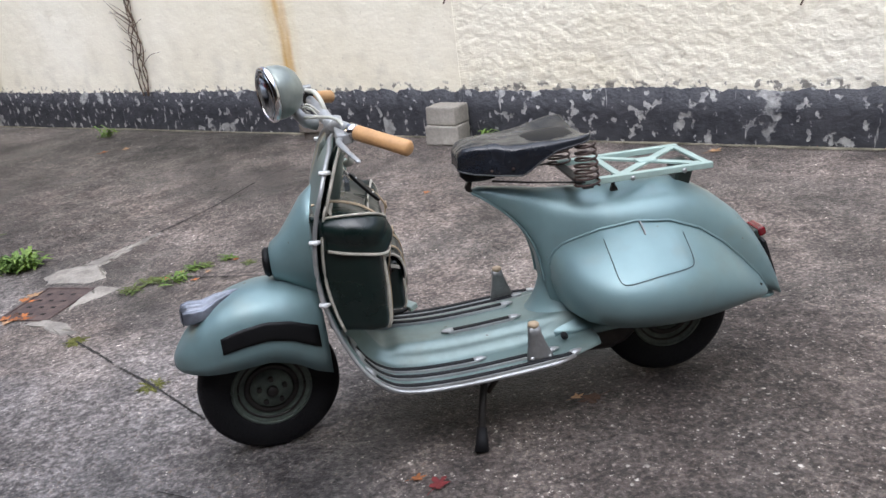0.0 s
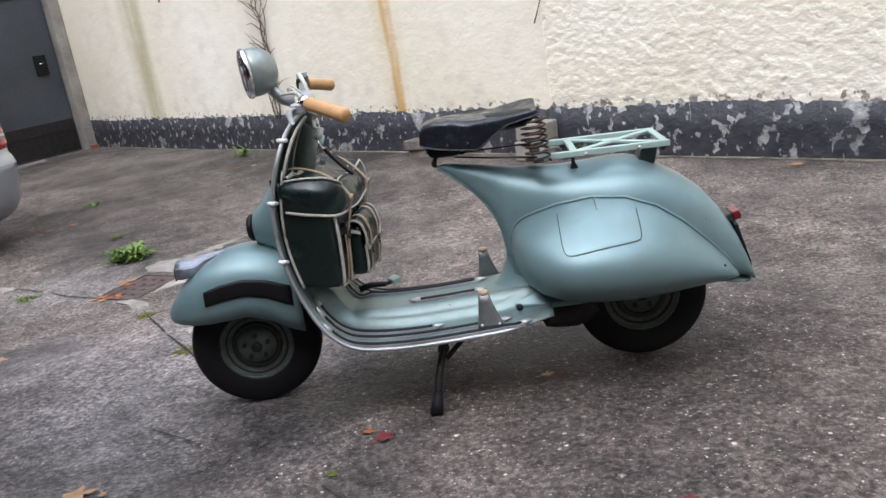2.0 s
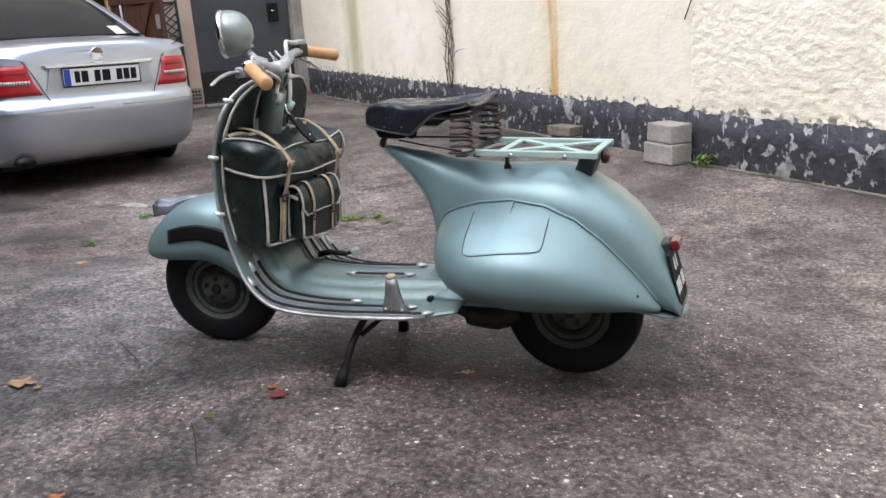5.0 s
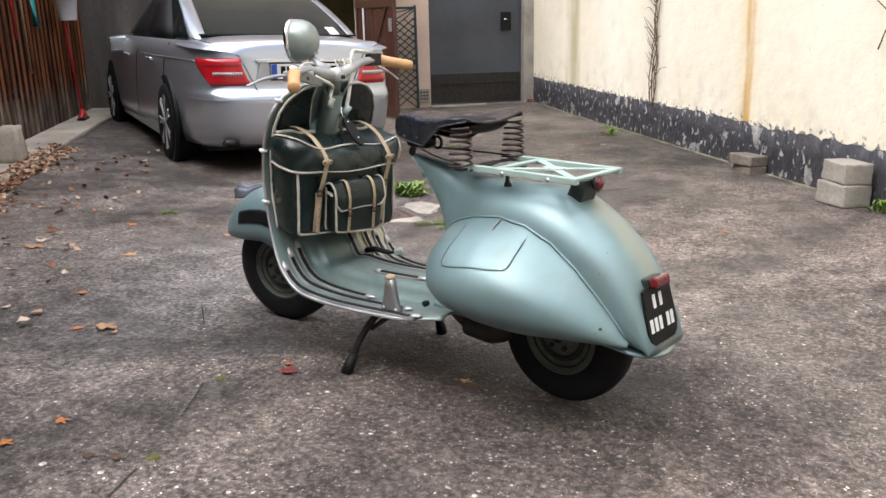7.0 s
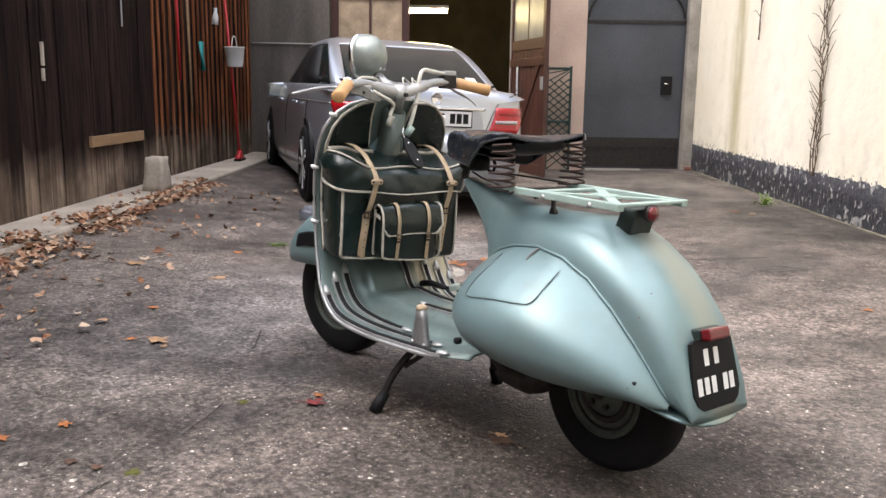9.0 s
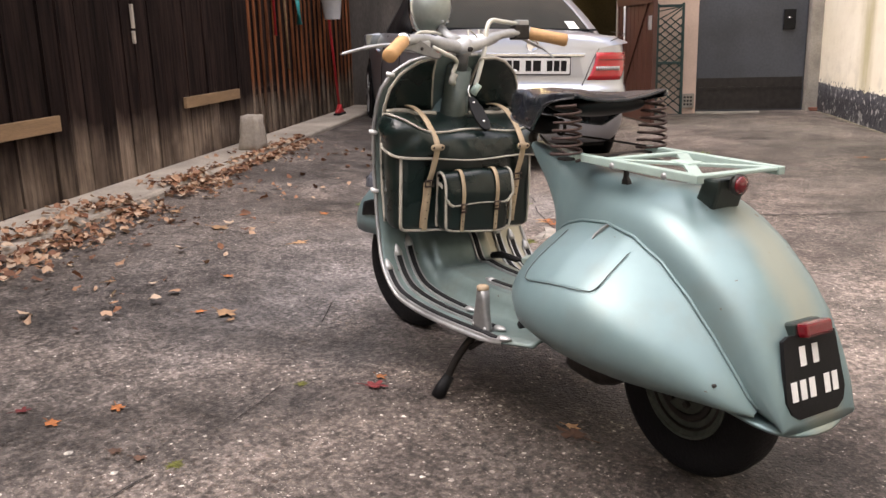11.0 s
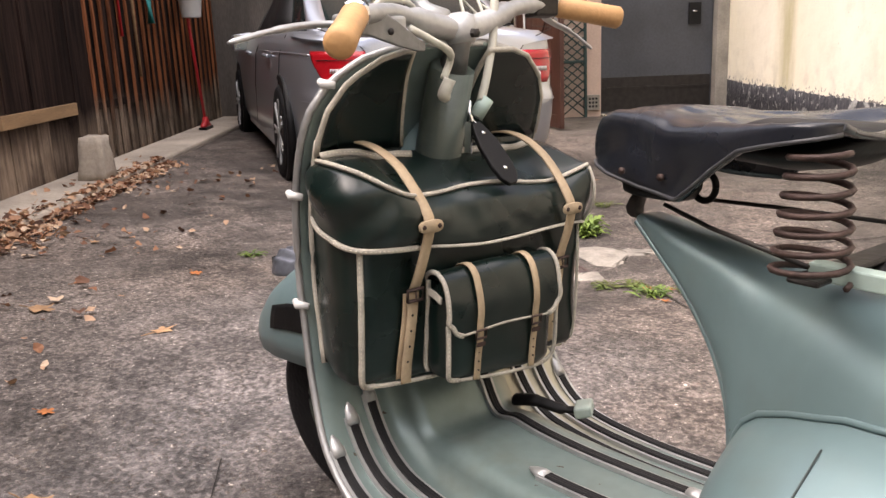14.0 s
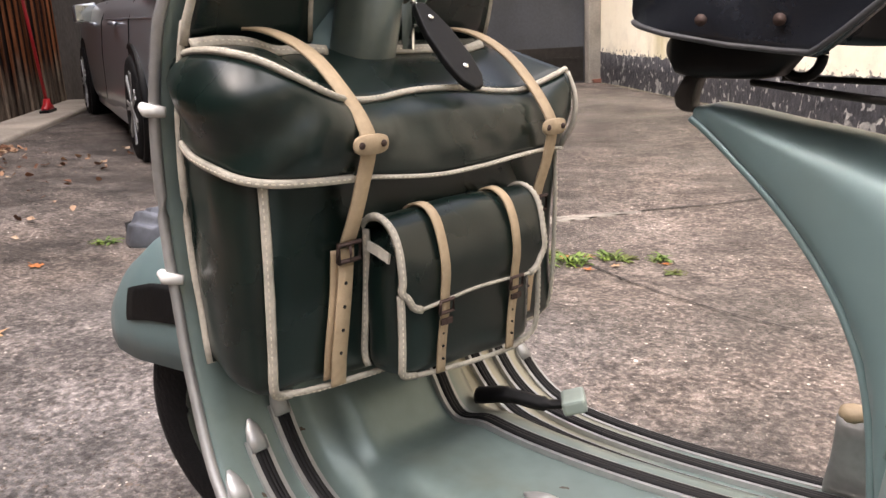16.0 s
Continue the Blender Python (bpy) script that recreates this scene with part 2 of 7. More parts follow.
def spline(points, steps=8):
    """A smooth line through the points."""
    p = [Vector(q) for q in points]
    p = [p[0] * 2 - p[1]] + p + [p[-1] * 2 - p[-2]]
    out = []
    for i in range(1, len(p) - 2):
        a, b, c, d = p[i - 1:i + 3]
        for k in range(steps):
            t = k / steps
            out.append(0.5 * ((2 * b) + (c - a) * t + (2 * a - 5 * b + 4 * c - d) * t * t + (3 * b - a - 3 * c + d) * t ** 3))
    return out + [p[-2]]


def tube(points, radius, sides=10, bm=None, flat=1.0, up=(0, 0, 1)):
    """A round or flattened bar along a line; radius may be one number or one a point."""
    pts = [Vector(p) for p in points]
    rings = []
    for i, p in enumerate(pts):
        d = (pts[min(i + 1, len(pts) - 1)] - pts[max(i - 1, 0)]).normalized()
        side = d.cross(Vector(up))
        if side.length < 1e-3:
            side = d.cross(Vector((1, 0, 0)))
        side.normalize()
        top = side.cross(d)
        r = radius[i] if isinstance(radius, (list, tuple)) else radius
        rings.append([p + side * (r * math.cos(a)) + top * (r * flat * math.sin(a)) for a in (2 * math.pi * k / sides for k in range(sides))])
    return loft(rings, bm=bm)


def strap(points, width, thick, across, bm=None):
    """A flat band along a line, its width lying along across."""
    pts = [Vector(p) for p in points]
    w = Vector(across).normalized() * (width / 2)
    rings = []
    for i, p in enumerate(pts):
        d = (pts[min(i + 1, len(pts) - 1)] - pts[max(i - 1, 0)]).normalized()
        nrm = w.cross(d).normalized() * (thick / 2)
        rings.append([p - w - nrm, p + w - nrm, p + w + nrm, p - w + nrm])
    return loft(rings, bm=bm)


def lathe(profile, sides=32, axis="y", centre=(0, 0, 0), bm=None):
    """A turned body from (radius, along) pairs."""
    c = Vector(centre)
    rings = []
    for r, a in profile:
        ring = []
        for k in range(sides):
            q = 2 * math.pi * k / sides
            u, w = r * math.cos(q), r * math.sin(q)
            ring.append(c + Vector({"y": (u, a, w), "x": (a, u, w), "z": (u, w, a)}[axis]))
        rings.append(ring)
    return loft(rings, bm=bm, caps=profile[0][0] > 1e-4)


def table(x, rows):
    """Straight-line look-up in rows of (x, values...)."""
    xs = [r[0] for r in rows]
    return [float(np.interp(x, xs, [r[k] for r in rows])) for k in range(1, len(rows[0]))]


# ---- the setting ----
def yard(x, y, z=0.0):
    return YARD @ Vector((x, y, z))


def smooth01(v):
    v = min(1.0, max(0.0, v))
    return v * v * (3 - 2 * v)


def ground_height(p):
    """Height of the ground over the sloping plane, for a point in the scooter's frame: a rise at the wall's foot, a dip at the drain."""
    q = YARD.inverted() @ Vector((p[0], p[1], 0))
    u, v = -q.y, -q.x
    rise = 0.075 * smooth01(1 - u / 1.9) if u > -0.5 else 0.0
    dip = -0.065 * smooth01((v + 0.5) / 1.2) * smooth01(1 - (v - 4.2) / 2.5) * math.exp(-((u - 3.2) / 1.2) ** 2)
    return rise + dip


def on_ground(x, y, rz=0.0, lift=0.0, tilt=0.0):
    """A pose on the sloping ground."""
    return SLOPE @ pose(x, y, ground_height((x, y)) + lift, tilt, 0, rz)


def build_ground():
    bm = bmesh.new()
    xs = [-600, -150, -50, -20, -12] + [-9 + 0.25 * k for k in range(65)] + [9, 14, 25, 60, 200, 600]
    ys = [-600, -150, -50, -20, -10, -7] + [-5 + 0.25 * k for k in range(61)] + [12, 16, 25, 60, 200, 600]
    grid = []
    for x in xs:
        row = []
        for y in ys:
            near = abs(x) < 12 and -8 < y < 12
            p = SLOPE @ Vector((x, y, (ground_height((x, y)) + 0.006 * noise.noise((x * 0.9, y * 0.9, 0))) if near else 0.0))
            row.append(bm.verts.new(p))
        grid.append(row)
    for a, b in zip(grid, grid[1:]):
        for k in range(len(ys) - 1):
            bm.faces.new((a[k], b[k], b[k + 1], a[k + 1]))
    ob = part("ground", bm, ASPHALT, None, "damp dark asphalt with pale chippings", kind="structure")
    return ob


ground = build_ground()


def slab_part(name, parent, x0, x1, y0, y1, z0, z1, mat, label="", bevel=0.006):
    return part(name, box(x0, x1, y0, y1, z0, z1), mat, parent, label, smooth=False, bevel=bevel)


def node_material(name, rough=0.85):
    m = bpy.data.materials.new(name)
    m.use_nodes = True
    t = m.node_tree
    b = t.nodes["Principled BSDF"]
    b.inputs["Roughness"].default_value = rough
    tc = t.nodes.new("ShaderNodeTexCoord")
    return t, b, tc.outputs["Object"], m


def noise_node(t, vec, scale, detail=5, stretch=None):
    if stretch:
        mp = t.nodes.new("ShaderNodeMapping")
        mp.inputs["Scale"].default_value = stretch
        t.links.new(vec, mp.inputs["Vector"])
        vec = mp.outputs["Vector"]
    n = t.nodes.new("ShaderNodeTexNoise")
    n.inputs["Scale"].default_value, n.inputs["Detail"].default_value = scale, detail
    t.links.new(vec, n.inputs["Vector"])
    return n.outputs["Fac"]


def math_node(t, op, a, b=None, clamp=False):
    n = t.nodes.new("ShaderNodeMath")
    n.operation, n.use_clamp = op, clamp
    for k, v in enumerate((a, b)):
        if v is None:
            continue
        if isinstance(v, (int, float)):
            n.inputs[k].default_value = v
        else:
            t.links.new(v, n.inputs[k])
    return n.outputs[0]


def ramp_node(t, fac, stops):
    n = t.nodes.new("ShaderNodeValToRGB")
    e = n.color_ramp.elements
    while len(e) < len(stops):
        e.new(0.5)
    for el, (p, c) in zip(e, stops):
        el.position, el.color = p, (*c, 1)
    t.links.new(fac, n.inputs["Fac"])
    return n.outputs["Color"]


def mix_node(t, fac, a, b):
    n = t.nodes.new("ShaderNodeMix")
    n.data_type = "RGBA"
    if isinstance(fac, (int, float)):
        n.inputs["Factor"].default_value = fac
    else:
        t.links.new(fac, n.inputs["Factor"])
    for key, v in (("A", a), ("B", b)):
        if isinstance(v, tuple):
            n.inputs[key].default_value = (*v, 1)
        else:
            t.links.new(v, n.inputs[key])
    return n.outputs["Result"]


def bump_node(t, b, height, strength, distance):
    n = t.nodes.new("ShaderNodeBump")
    n.inputs["Strength"].default_value, n.inputs["Distance"].default_value = strength, distance
    t.links.new(height, n.inputs["Height"])
    t.links.new(n.outputs["Normal"], b.inputs["Normal"])


def cream_material(name, coarse):
    """Old cream limewash over render, with a rust run and a green run down the wall."""
    t, b, vec, m = node_material(name, 0.92)
    sep = t.nodes.new("ShaderNodeSeparateXYZ")
    t.links.new(vec, sep.inputs["Vector"])
    big, mid, fine = noise_node(t, vec, 0.7), noise_node(t, vec, 5), noise_node(t, vec, 45, 8)
    col = ramp_node(t, big, [(0.3, (0.79, 0.72, 0.55)), (0.7, (0.89, 0.84, 0.70))])
    col = mix_node(t, math_node(t, "MULTIPLY", ramp_node(t, mid, [(0.52, (0, 0, 0)), (0.75, (1, 1, 1))]), 0.35), col, (0.62, 0.56, 0.42))
    wob = math_node(t, "MULTIPLY", math_node(t, "SUBTRACT", noise_node(t, vec, 2.2), 0.5), 0.10)
    for x0, width, colour, amount in ((-1.40, 0.16, (0.66, 0.52, 0.27), 0.75), (-1.38, 0.065, (0.55, 0.30, 0.05), 1.6), (-5.05, 0.28, (0.50, 0.45, 0.27), 0.8), (-4.96, 0.17, (0.46, 0.41, 0.22), 0.9), (-2.95, 0.3, (0.52, 0.47, 0.38), 0.5)):
        d = math_node(t, "ABSOLUTE", math_node(t, "SUBTRACT", math_node(t, "ADD", sep.outputs["X"], wob), x0))
        f = math_node(t, "SUBTRACT", 1.0, math_node(t, "DIVIDE", d, width), True)
        f = math_node(t, "MULTIPLY", math_node(t, "MULTIPLY", f, amount, True), ramp_node(t, noise_node(t, vec, 7, 5, (1, 1, 0.25)), [(0.3, (0.35, 0.35, 0.35)), (0.6, (1, 1, 1))]))
        col = mix_node(t, f, col, colour)
    foot = math_node(t, "SUBTRACT", 1.0, math_node(t, "DIVIDE", math_node(t, "SUBTRACT", sep.outputs["Z"], 0.4), 0.35), True)
    dirt = math_node(t, "MULTIPLY", foot, ramp_node(t, noise_node(t, vec, 6, 8), [(0.50, (0, 0, 0)), (0.72, (0.5, 0.5, 0.5))]))
    col = mix_node(t, dirt, col, (0.42, 0.39, 0.32))
    splash = math_node(t, "SUBTRACT", 1.0, math_node(t, "DIVIDE", math_node(t, "SUBTRACT", sep.outputs["Z"], 0.36), 0.09), True)
    fleck = ramp_node(t, math_node(t, "ADD", noise_node(t, vec, 22, 9), math_node(t, "MULTIPLY", splash, 0.12)), [(0.60, (0, 0, 0)), (0.66, (0.8, 0.8, 0.8))])
    col = mix_node(t, math_node(t, "MULTIPLY", fleck, math_node(t, "MULTIPLY", splash, 3.0, True)), col, (0.09, 0.085, 0.085))
    pit = ramp_node(t, noise_node(t, vec, 34, 7), [(0.66, (0, 0, 0)), (0.70, (0.45, 0.45, 0.45))])
    col = mix_node(t, pit, col, (0.5, 0.44, 0.33))
    t.links.new(col, b.inputs["Base Color"])
    lumps = noise_node(t, vec, 15 if coarse else 6, 9, (1, 1, 1.25))
    h = math_node(t, "ADD", math_node(t, "MULTIPLY", lumps, 1.0 if coarse else 0.55), math_node(t, "MULTIPLY", fine, 0.12))
    bump_node(t, b, h, 0.9, 0.024 if coarse else 0.022)
    return m


def tar_material():
    t, b, vec, m = node_material("peeling_tar", 0.6)
    flake = noise_node(t, vec, 19, 9, (1, 1, 0.8))
    drip = noise_node(t, vec, 14, 7, (2.2, 1, 0.22))
    f = math_node(t, "MAXIMUM", ramp_node(t, flake, [(0.595, (0, 0, 0)), (0.63, (1, 1, 1))]), ramp_node(t, drip, [(0.67, (0, 0, 0)), (0.70, (1, 1, 1))]))
    f = math_node(t, "MAXIMUM", f, math_node(t, "MULTIPLY", ramp_node(t, noise_node(t, vec, 4.5, 10), [(0.625, (0, 0, 0)), (0.65, (1, 1, 1))]), 0.8))
    dark = ramp_node(t, noise_node(t, vec, 12), [(0.3, (0.018, 0.019, 0.024)), (0.7, (0.05, 0.05, 0.056))])
    pale = ramp_node(t, noise_node(t, vec, 20), [(0.3, (0.16, 0.16, 0.16)), (0.7, (0.42, 0.41, 0.38))])
    t.links.new(mix_node(t, f, dark, pale), b.inputs["Base Color"])
    bump_node(t, b, math_node(t, "ADD", math_node(t, "MULTIPLY", f, -0.4), noise_node(t, vec, 30, 7)), 0.7, 0.015)
    return m


def board_material(name, dark_low, dark_high, foot=0.50, ragged=0.34):
    """Old stained boards, bleached and worn along their splashed foot."""
    t, b, vec, m = node_material(name, 0.9)
    b.inputs["Specular IOR Level"].default_value = 0.1
    sep = t.nodes.new("ShaderNodeSeparateXYZ")
    t.links.new(vec, sep.inputs["Vector"])
    grain = noise_node(t, vec, 5, 8, (7, 7, 0.45))
    fine = noise_node(t, vec, 26, 6, (5, 5, 0.5))
    blotch = noise_node(t, vec, 3.2, 6)
    dark = ramp_node(t, grain, [(0.3, dark_low), (0.7, dark_high)])
    worn = ramp_node(t, grain, [(0.3, (0.085, 0.062, 0.047)), (0.7, (0.26, 0.20, 0.15))])
    worn = mix_node(t, math_node(t, "MULTIPLY", ramp_node(t, blotch, [(0.45, (0, 0, 0)), (0.62, (1, 1, 1))]), 0.65), worn, (0.055, 0.040, 0.031))
    worn = mix_node(t, math_node(t, "MULTIPLY", ramp_node(t, fine, [(0.56, (0, 0, 0)), (0.70, (1, 1, 1))]), 0.5), worn, (0.03, 0.022, 0.018))
    info = t.nodes.new("ShaderNodeObjectInfo")
    edge = math_node(t, "ADD", foot, math_node(t, "MULTIPLY", math_node(t, "SUBTRACT", noise_node(t, vec, 2.2, 5, (2.2, 2.2, 0.8)), 0.5), ragged))
    edge = math_node(t, "ADD", edge, math_node(t, "MULTIPLY", math_node(t, "SUBTRACT", info.outputs["Random"], 0.5), 0.12))
    f = math_node(t, "MULTIPLY", math_node(t, "SUBTRACT", edge, sep.outputs["Z"]), 4.0, True)
    col = mix_node(t, f, dark, worn)
    hsv, mr = t.nodes.new("ShaderNodeHueSaturation"), t.nodes.new("ShaderNodeMapRange")
    mr.inputs["To Min"].default_value, mr.inputs["To Max"].default_value = 0.65, 1.4
    t.links.new(info.outputs["Random"], mr.inputs["Value"])
    t.links.new(mr.outputs["Result"], hsv.inputs["Value"])
    t.links.new(col, hsv.inputs["Color"])
    t.links.new(hsv.outputs["Color"], b.inputs["Base Color"])
    bump_node(t, b, math_node(t, "ADD", grain, math_node(t, "MULTIPLY", fine, 0.5)), 0.5, 0.008)
    return m


def asphalt_material():
    """Damp worn asphalt: dark binder, pale chippings laid bare in places, broad damp and dusty patches, shade painted
    round the scooter.
    """
    t, b, vec, m = node_material("worn_asphalt", 0.6)
    b.inputs["Specular IOR Level"].default_value = 0.35
    warp = t.nodes.new("ShaderNodeTexNoise")
    warp.inputs["Scale"].default_value, warp.inputs["Detail"].default_value = 70, 3
    t.links.new(vec, warp.inputs["Vector"])
    bent = t.nodes.new("ShaderNodeMix")
    bent.data_type = "VECTOR"
    bent.inputs["Factor"].default_value = 0.012
    t.links.new(vec, bent.inputs["A"])
    t.links.new(warp.outputs["Color"], bent.inputs["B"])
    grainy = bent.outputs["Result"]

    def stain_shade_mask(x, y, r0, r1, rough):
        d = t.nodes.new("ShaderNodeVectorMath")
        d.operation = "DISTANCE"
        d.inputs[1].default_value = (x, y, 0)
        t.links.new(vec, d.inputs[0])
        far = math_node(t, "ADD", d.outputs["Value"], math_node(t, "MULTIPLY", math_node(t, "SUBTRACT", noise_node(t, vec, 4.0 / r1, 7), 0.5), rough * r1))
        return ramp_node(t, math_node(t, "DIVIDE", far, r1, True), [(r0 / r1, (1, 1, 1)), (1.0, (0, 0, 0))])

    big, mid, small, tiny = noise_node(t, vec, 0.8, 7), noise_node(t, vec, 4.0, 8), noise_node(t, vec, 120, 5), noise_node(t, vec, 330, 3)
    damp = noise_node(t, vec, 1.5, 7)
    binder = ramp_node(t, big, [(0.34, (0.039, 0.029, 0.025)), (0.5, (0.082, 0.062, 0.051)), (0.66, (0.147, 0.113, 0.092))])
    binder = mix_node(t, math_node(t, "MULTIPLY", ramp_node(t, mid, [(0.46, (0, 0, 0)), (0.68, (1, 1, 1))]), 0.45), binder, (0.17, 0.145, 0.127))
    binder = mix_node(t, math_node(t, "MULTIPLY", ramp_node(t, damp, [(0.40, (1, 1, 1)), (0.53, (0, 0, 0))]), 0.75), binder, (0.024, 0.020, 0.018))
    binder = mix_node(t, math_node(t, "MULTIPLY", stain_shade_mask(-1.15, 0.15, 0.4, 1.2, 0.9), 0.65), binder, (0.138, 0.134, 0.139))
    binder = mix_node(t, math_node(t, "MULTIPLY", stain_shade_mask(1.9, 1.3, 0.5, 1.6, 1.0), 0.2), binder, (0.165, 0.14, 0.124))
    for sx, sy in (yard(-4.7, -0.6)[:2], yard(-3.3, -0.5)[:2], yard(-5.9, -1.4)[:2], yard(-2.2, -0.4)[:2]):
        binder = mix_node(t, math_node(t, "MULTIPLY", stain_shade_mask(sx, sy, 0.35, 1.25, 1.1), 0.7), binder, (0.040, 0.038, 0.027))
    binder = mix_node(t, math_node(t, "MULTIPLY", stain_shade_mask(-2.2, -0.55, 0.5, 1.3, 0.9), 0.6), binder, (0.050, 0.040, 0.033))
    binder = mix_node(t, math_node(t, "MULTIPLY", stain_shade_mask(-1.98, 1.78, 0.20, 0.55, 0.6), 0.55), binder, (0.19, 0.18, 0.172))
    binder = mix_node(t, math_node(t, "MULTIPLY", stain_shade_mask(-0.25, -1.25, 0.4, 1.0, 0.9), 0.5), binder, (0.16, 0.135, 0.118))
    binder = mix_node(t, math_node(t, "MULTIPLY", stain_shade_mask(0.20, -0.41, 0.01, 0.10, 0.9), 0.8), binder, (0.40, 0.38, 0.35))
    binder = mix_node(t, 0.30, binder, ramp_node(t, small, [(0.38, (0.004, 0.003, 0.003)), (0.52, (0.08, 0.068, 0.06)), (0.66, (0.28, 0.245, 0.215))]))
    binder = mix_node(t, 0.18, binder, ramp_node(t, tiny, [(0.40, (0.002, 0.002, 0.002)), (0.62, (0.30, 0.27, 0.245))]))
    bare = math_node(t, "MAXIMUM", math_node(t, "MULTIPLY", stain_shade_mask(0.75, -0.5, 0.9, 1.7, 0.8), 1.0), 0.30)
    binder = mix_node(t, math_node(t, "MULTIPLY", bare, 0.45), binder, (0.028, 0.022, 0.019))
    clump = ramp_node(t, noise_node(t, vec, 3.4, 6), [(0.36, (0.12, 0.12, 0.12)), (0.60, (1, 1, 1))])
    patch = math_node(t, "MULTIPLY", bare, clump)
    col, total = binder, None
    for scale, low in ((170, 0.34), (100, 0.46), (66, 0.60), (44, 0.80)):
        vor = t.nodes.new("ShaderNodeTexVoronoi")
        vor.inputs["Scale"].default_value = scale
        t.links.new(grainy, vor.inputs["Vector"])
        sepc = t.nodes.new("ShaderNodeSeparateColor")
        t.links.new(vor.outputs["Color"], sepc.inputs["Color"])
        reach = math_node(t, "ADD", vor.outputs["Distance"], math_node(t, "MULTIPLY", sepc.outputs["Blue"], 0.22))
        stone = ramp_node(t, reach, [(0.36, (1, 1, 1)), (0.50, (0, 0, 0))])
        keep = math_node(t, "ADD", sepc.outputs["Red"], math_node(t, "MULTIPLY", math_node(t, "SUBTRACT", patch, 1.0), 0.42))
        pick = ramp_node(t, keep, [(low, (0, 0, 0)), (low + 0.08, (1, 1, 1))])
        f = math_node(t, "MULTIPLY", stone, pick)
        chip = ramp_node(t, sepc.outputs["Green"], [(0.1, (0.062, 0.047, 0.039)), (0.65, (0.112, 0.091, 0.076)), (0.9, (0.21, 0.18, 0.155)), (0.98, (0.45, 0.41, 0.36))])
        col = mix_node(t, f, col, chip)
        total = f if total is None else math_node(t, "ADD", total, f)
    tone = t.nodes.new("ShaderNodeHueSaturation")
    level = math_node(t, "ADD", math_node(t, "MULTIPLY", ramp_node(t, noise_node(t, vec, 1.1, 8), [(0.36, (0, 0, 0)), (0.62, (1, 1, 1))]), 0.75), math_node(t, "MULTIPLY", ramp_node(t, noise_node(t, vec, 6.5, 8), [(0.36, (0, 0, 0)), (0.64, (1, 1, 1))]), 0.55))
    rough_tone = math_node(t, "MULTIPLY", ramp_node(t, noise_node(t, grainy, 62, 7), [(0.38, (0, 0, 0)), (0.50, (0.36, 0.36, 0.36)), (0.62, (1, 1, 1))]), 1.05)
    rough_tone = math_node(t, "ADD", rough_tone, math_node(t, "MULTIPLY", ramp_node(t, noise_node(t, vec, 20, 6), [(0.4, (0, 0, 0)), (0.62, (1, 1, 1))]), 0.45))
    # Shade around the scooter is painted into the ground colour here.
    shade_damp = math_node(t, "SUBTRACT", 1.28, math_node(t, "MULTIPLY", stain_shade_mask(0.48, -0.2, 0.35, 1.0, 0.8), 0.64))
    # Dark damp asphalt near the wall.
    shade_damp = math_node(t, "SUBTRACT", shade_damp, math_node(t, "MULTIPLY", stain_shade_mask(-1.8, 3.7, 1.2, 2.4, 0.8), 0.45))
    t.links.new(math_node(t, "MULTIPLY", math_node(t, "MULTIPLY", math_node(t, "ADD", level, 0.46), math_node(t, "ADD", rough_tone, 0.42)), shade_damp), tone.inputs["Value"])
    t.links.new(col, tone.inputs["Color"])
    t.links.new(tone.outputs["Color"], b.inputs["Base Color"])
    t.links.new(ramp_node(t, damp, [(0.38, (0.40, 0.40, 0.40)), (0.55, (0.78, 0.78, 0.78))]), b.inputs["Roughness"])
    bump_node(t, b, math_node(t, "ADD", math_node(t, "MULTIPLY", total, 0.45), small), 0.9, 0.008)
    return m


SMOOTH_CREAM, ROUGH_CREAM, TAR, BOARDS = cream_material("old_cream_render", False), cream_material("coarse_cream_render", True), tar_material(), board_material("weathered_boards", (0.0048, 0.0031, 0.0027), (0.031, 0.0190, 0.0156), 0.60)
SLAT = board_material("orange_brown_slats", (0.060, 0.022, 0.011), (0.27, 0.098, 0.042), 0.66, 0.7)
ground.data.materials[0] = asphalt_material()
OCHRE = material("ochre_paint", (0.50, 0.33, 0.06), 0.6, 0, 0.15, 4, 60, 0.1)
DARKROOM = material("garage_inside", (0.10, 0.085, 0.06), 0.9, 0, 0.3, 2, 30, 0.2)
GREEN = material("green_lattice_paint", (0.008, 0.034, 0.03), 0.5, 0, 0.2, 8, 60, 0.1)
GREYWALL = material("stained_grey_plaster", (0.115, 0.098, 0.082), 0.9, 0, 0.5, 1.3, 40, 0.3, stretch=(2.5, 2.5, 0.4))
LIGHTWOOD = material("bare_plank", (0.30, 0.19, 0.10), 0.75, 0, 0.25, 6, 60, 0.3, stretch=(0.5, 4, 4))
RED = material("red_plastic", (0.45, 0.02, 0.025), 0.4, 0, 0.15, 8, 60, 0.05)
TEAL = material("teal_plastic", (0.02, 0.25, 0.25), 0.4, 0, 0.15, 8, 60, 0.05)
CURTAIN = material("tan_curtain", (0.42, 0.31, 0.20), 0.9, 0, 0.3, 6, 60, 0.2)
BRICK = material("red_brick", (0.30, 0.12, 0.08), 0.9, 0, 0.25, 8, 60, 0.3)

wall_cream = thing("wall_cream", YARD, "cream rendered yard wall with a peeling black tar band", "wall")
wall_cream["kind"] = "structure"
slab_part("smooth_render", wall_cream, -6.62, 0, 0.0, 0.3, -0.3, 3.4, SMOOTH_CREAM, "flaking cream render with rust and algae runs")
slab_part("rough_render", wall_cream, 0.003, 6.99, -0.014, 0.3, -0.3, 3.4, ROUGH_CREAM, "coarse cream render")


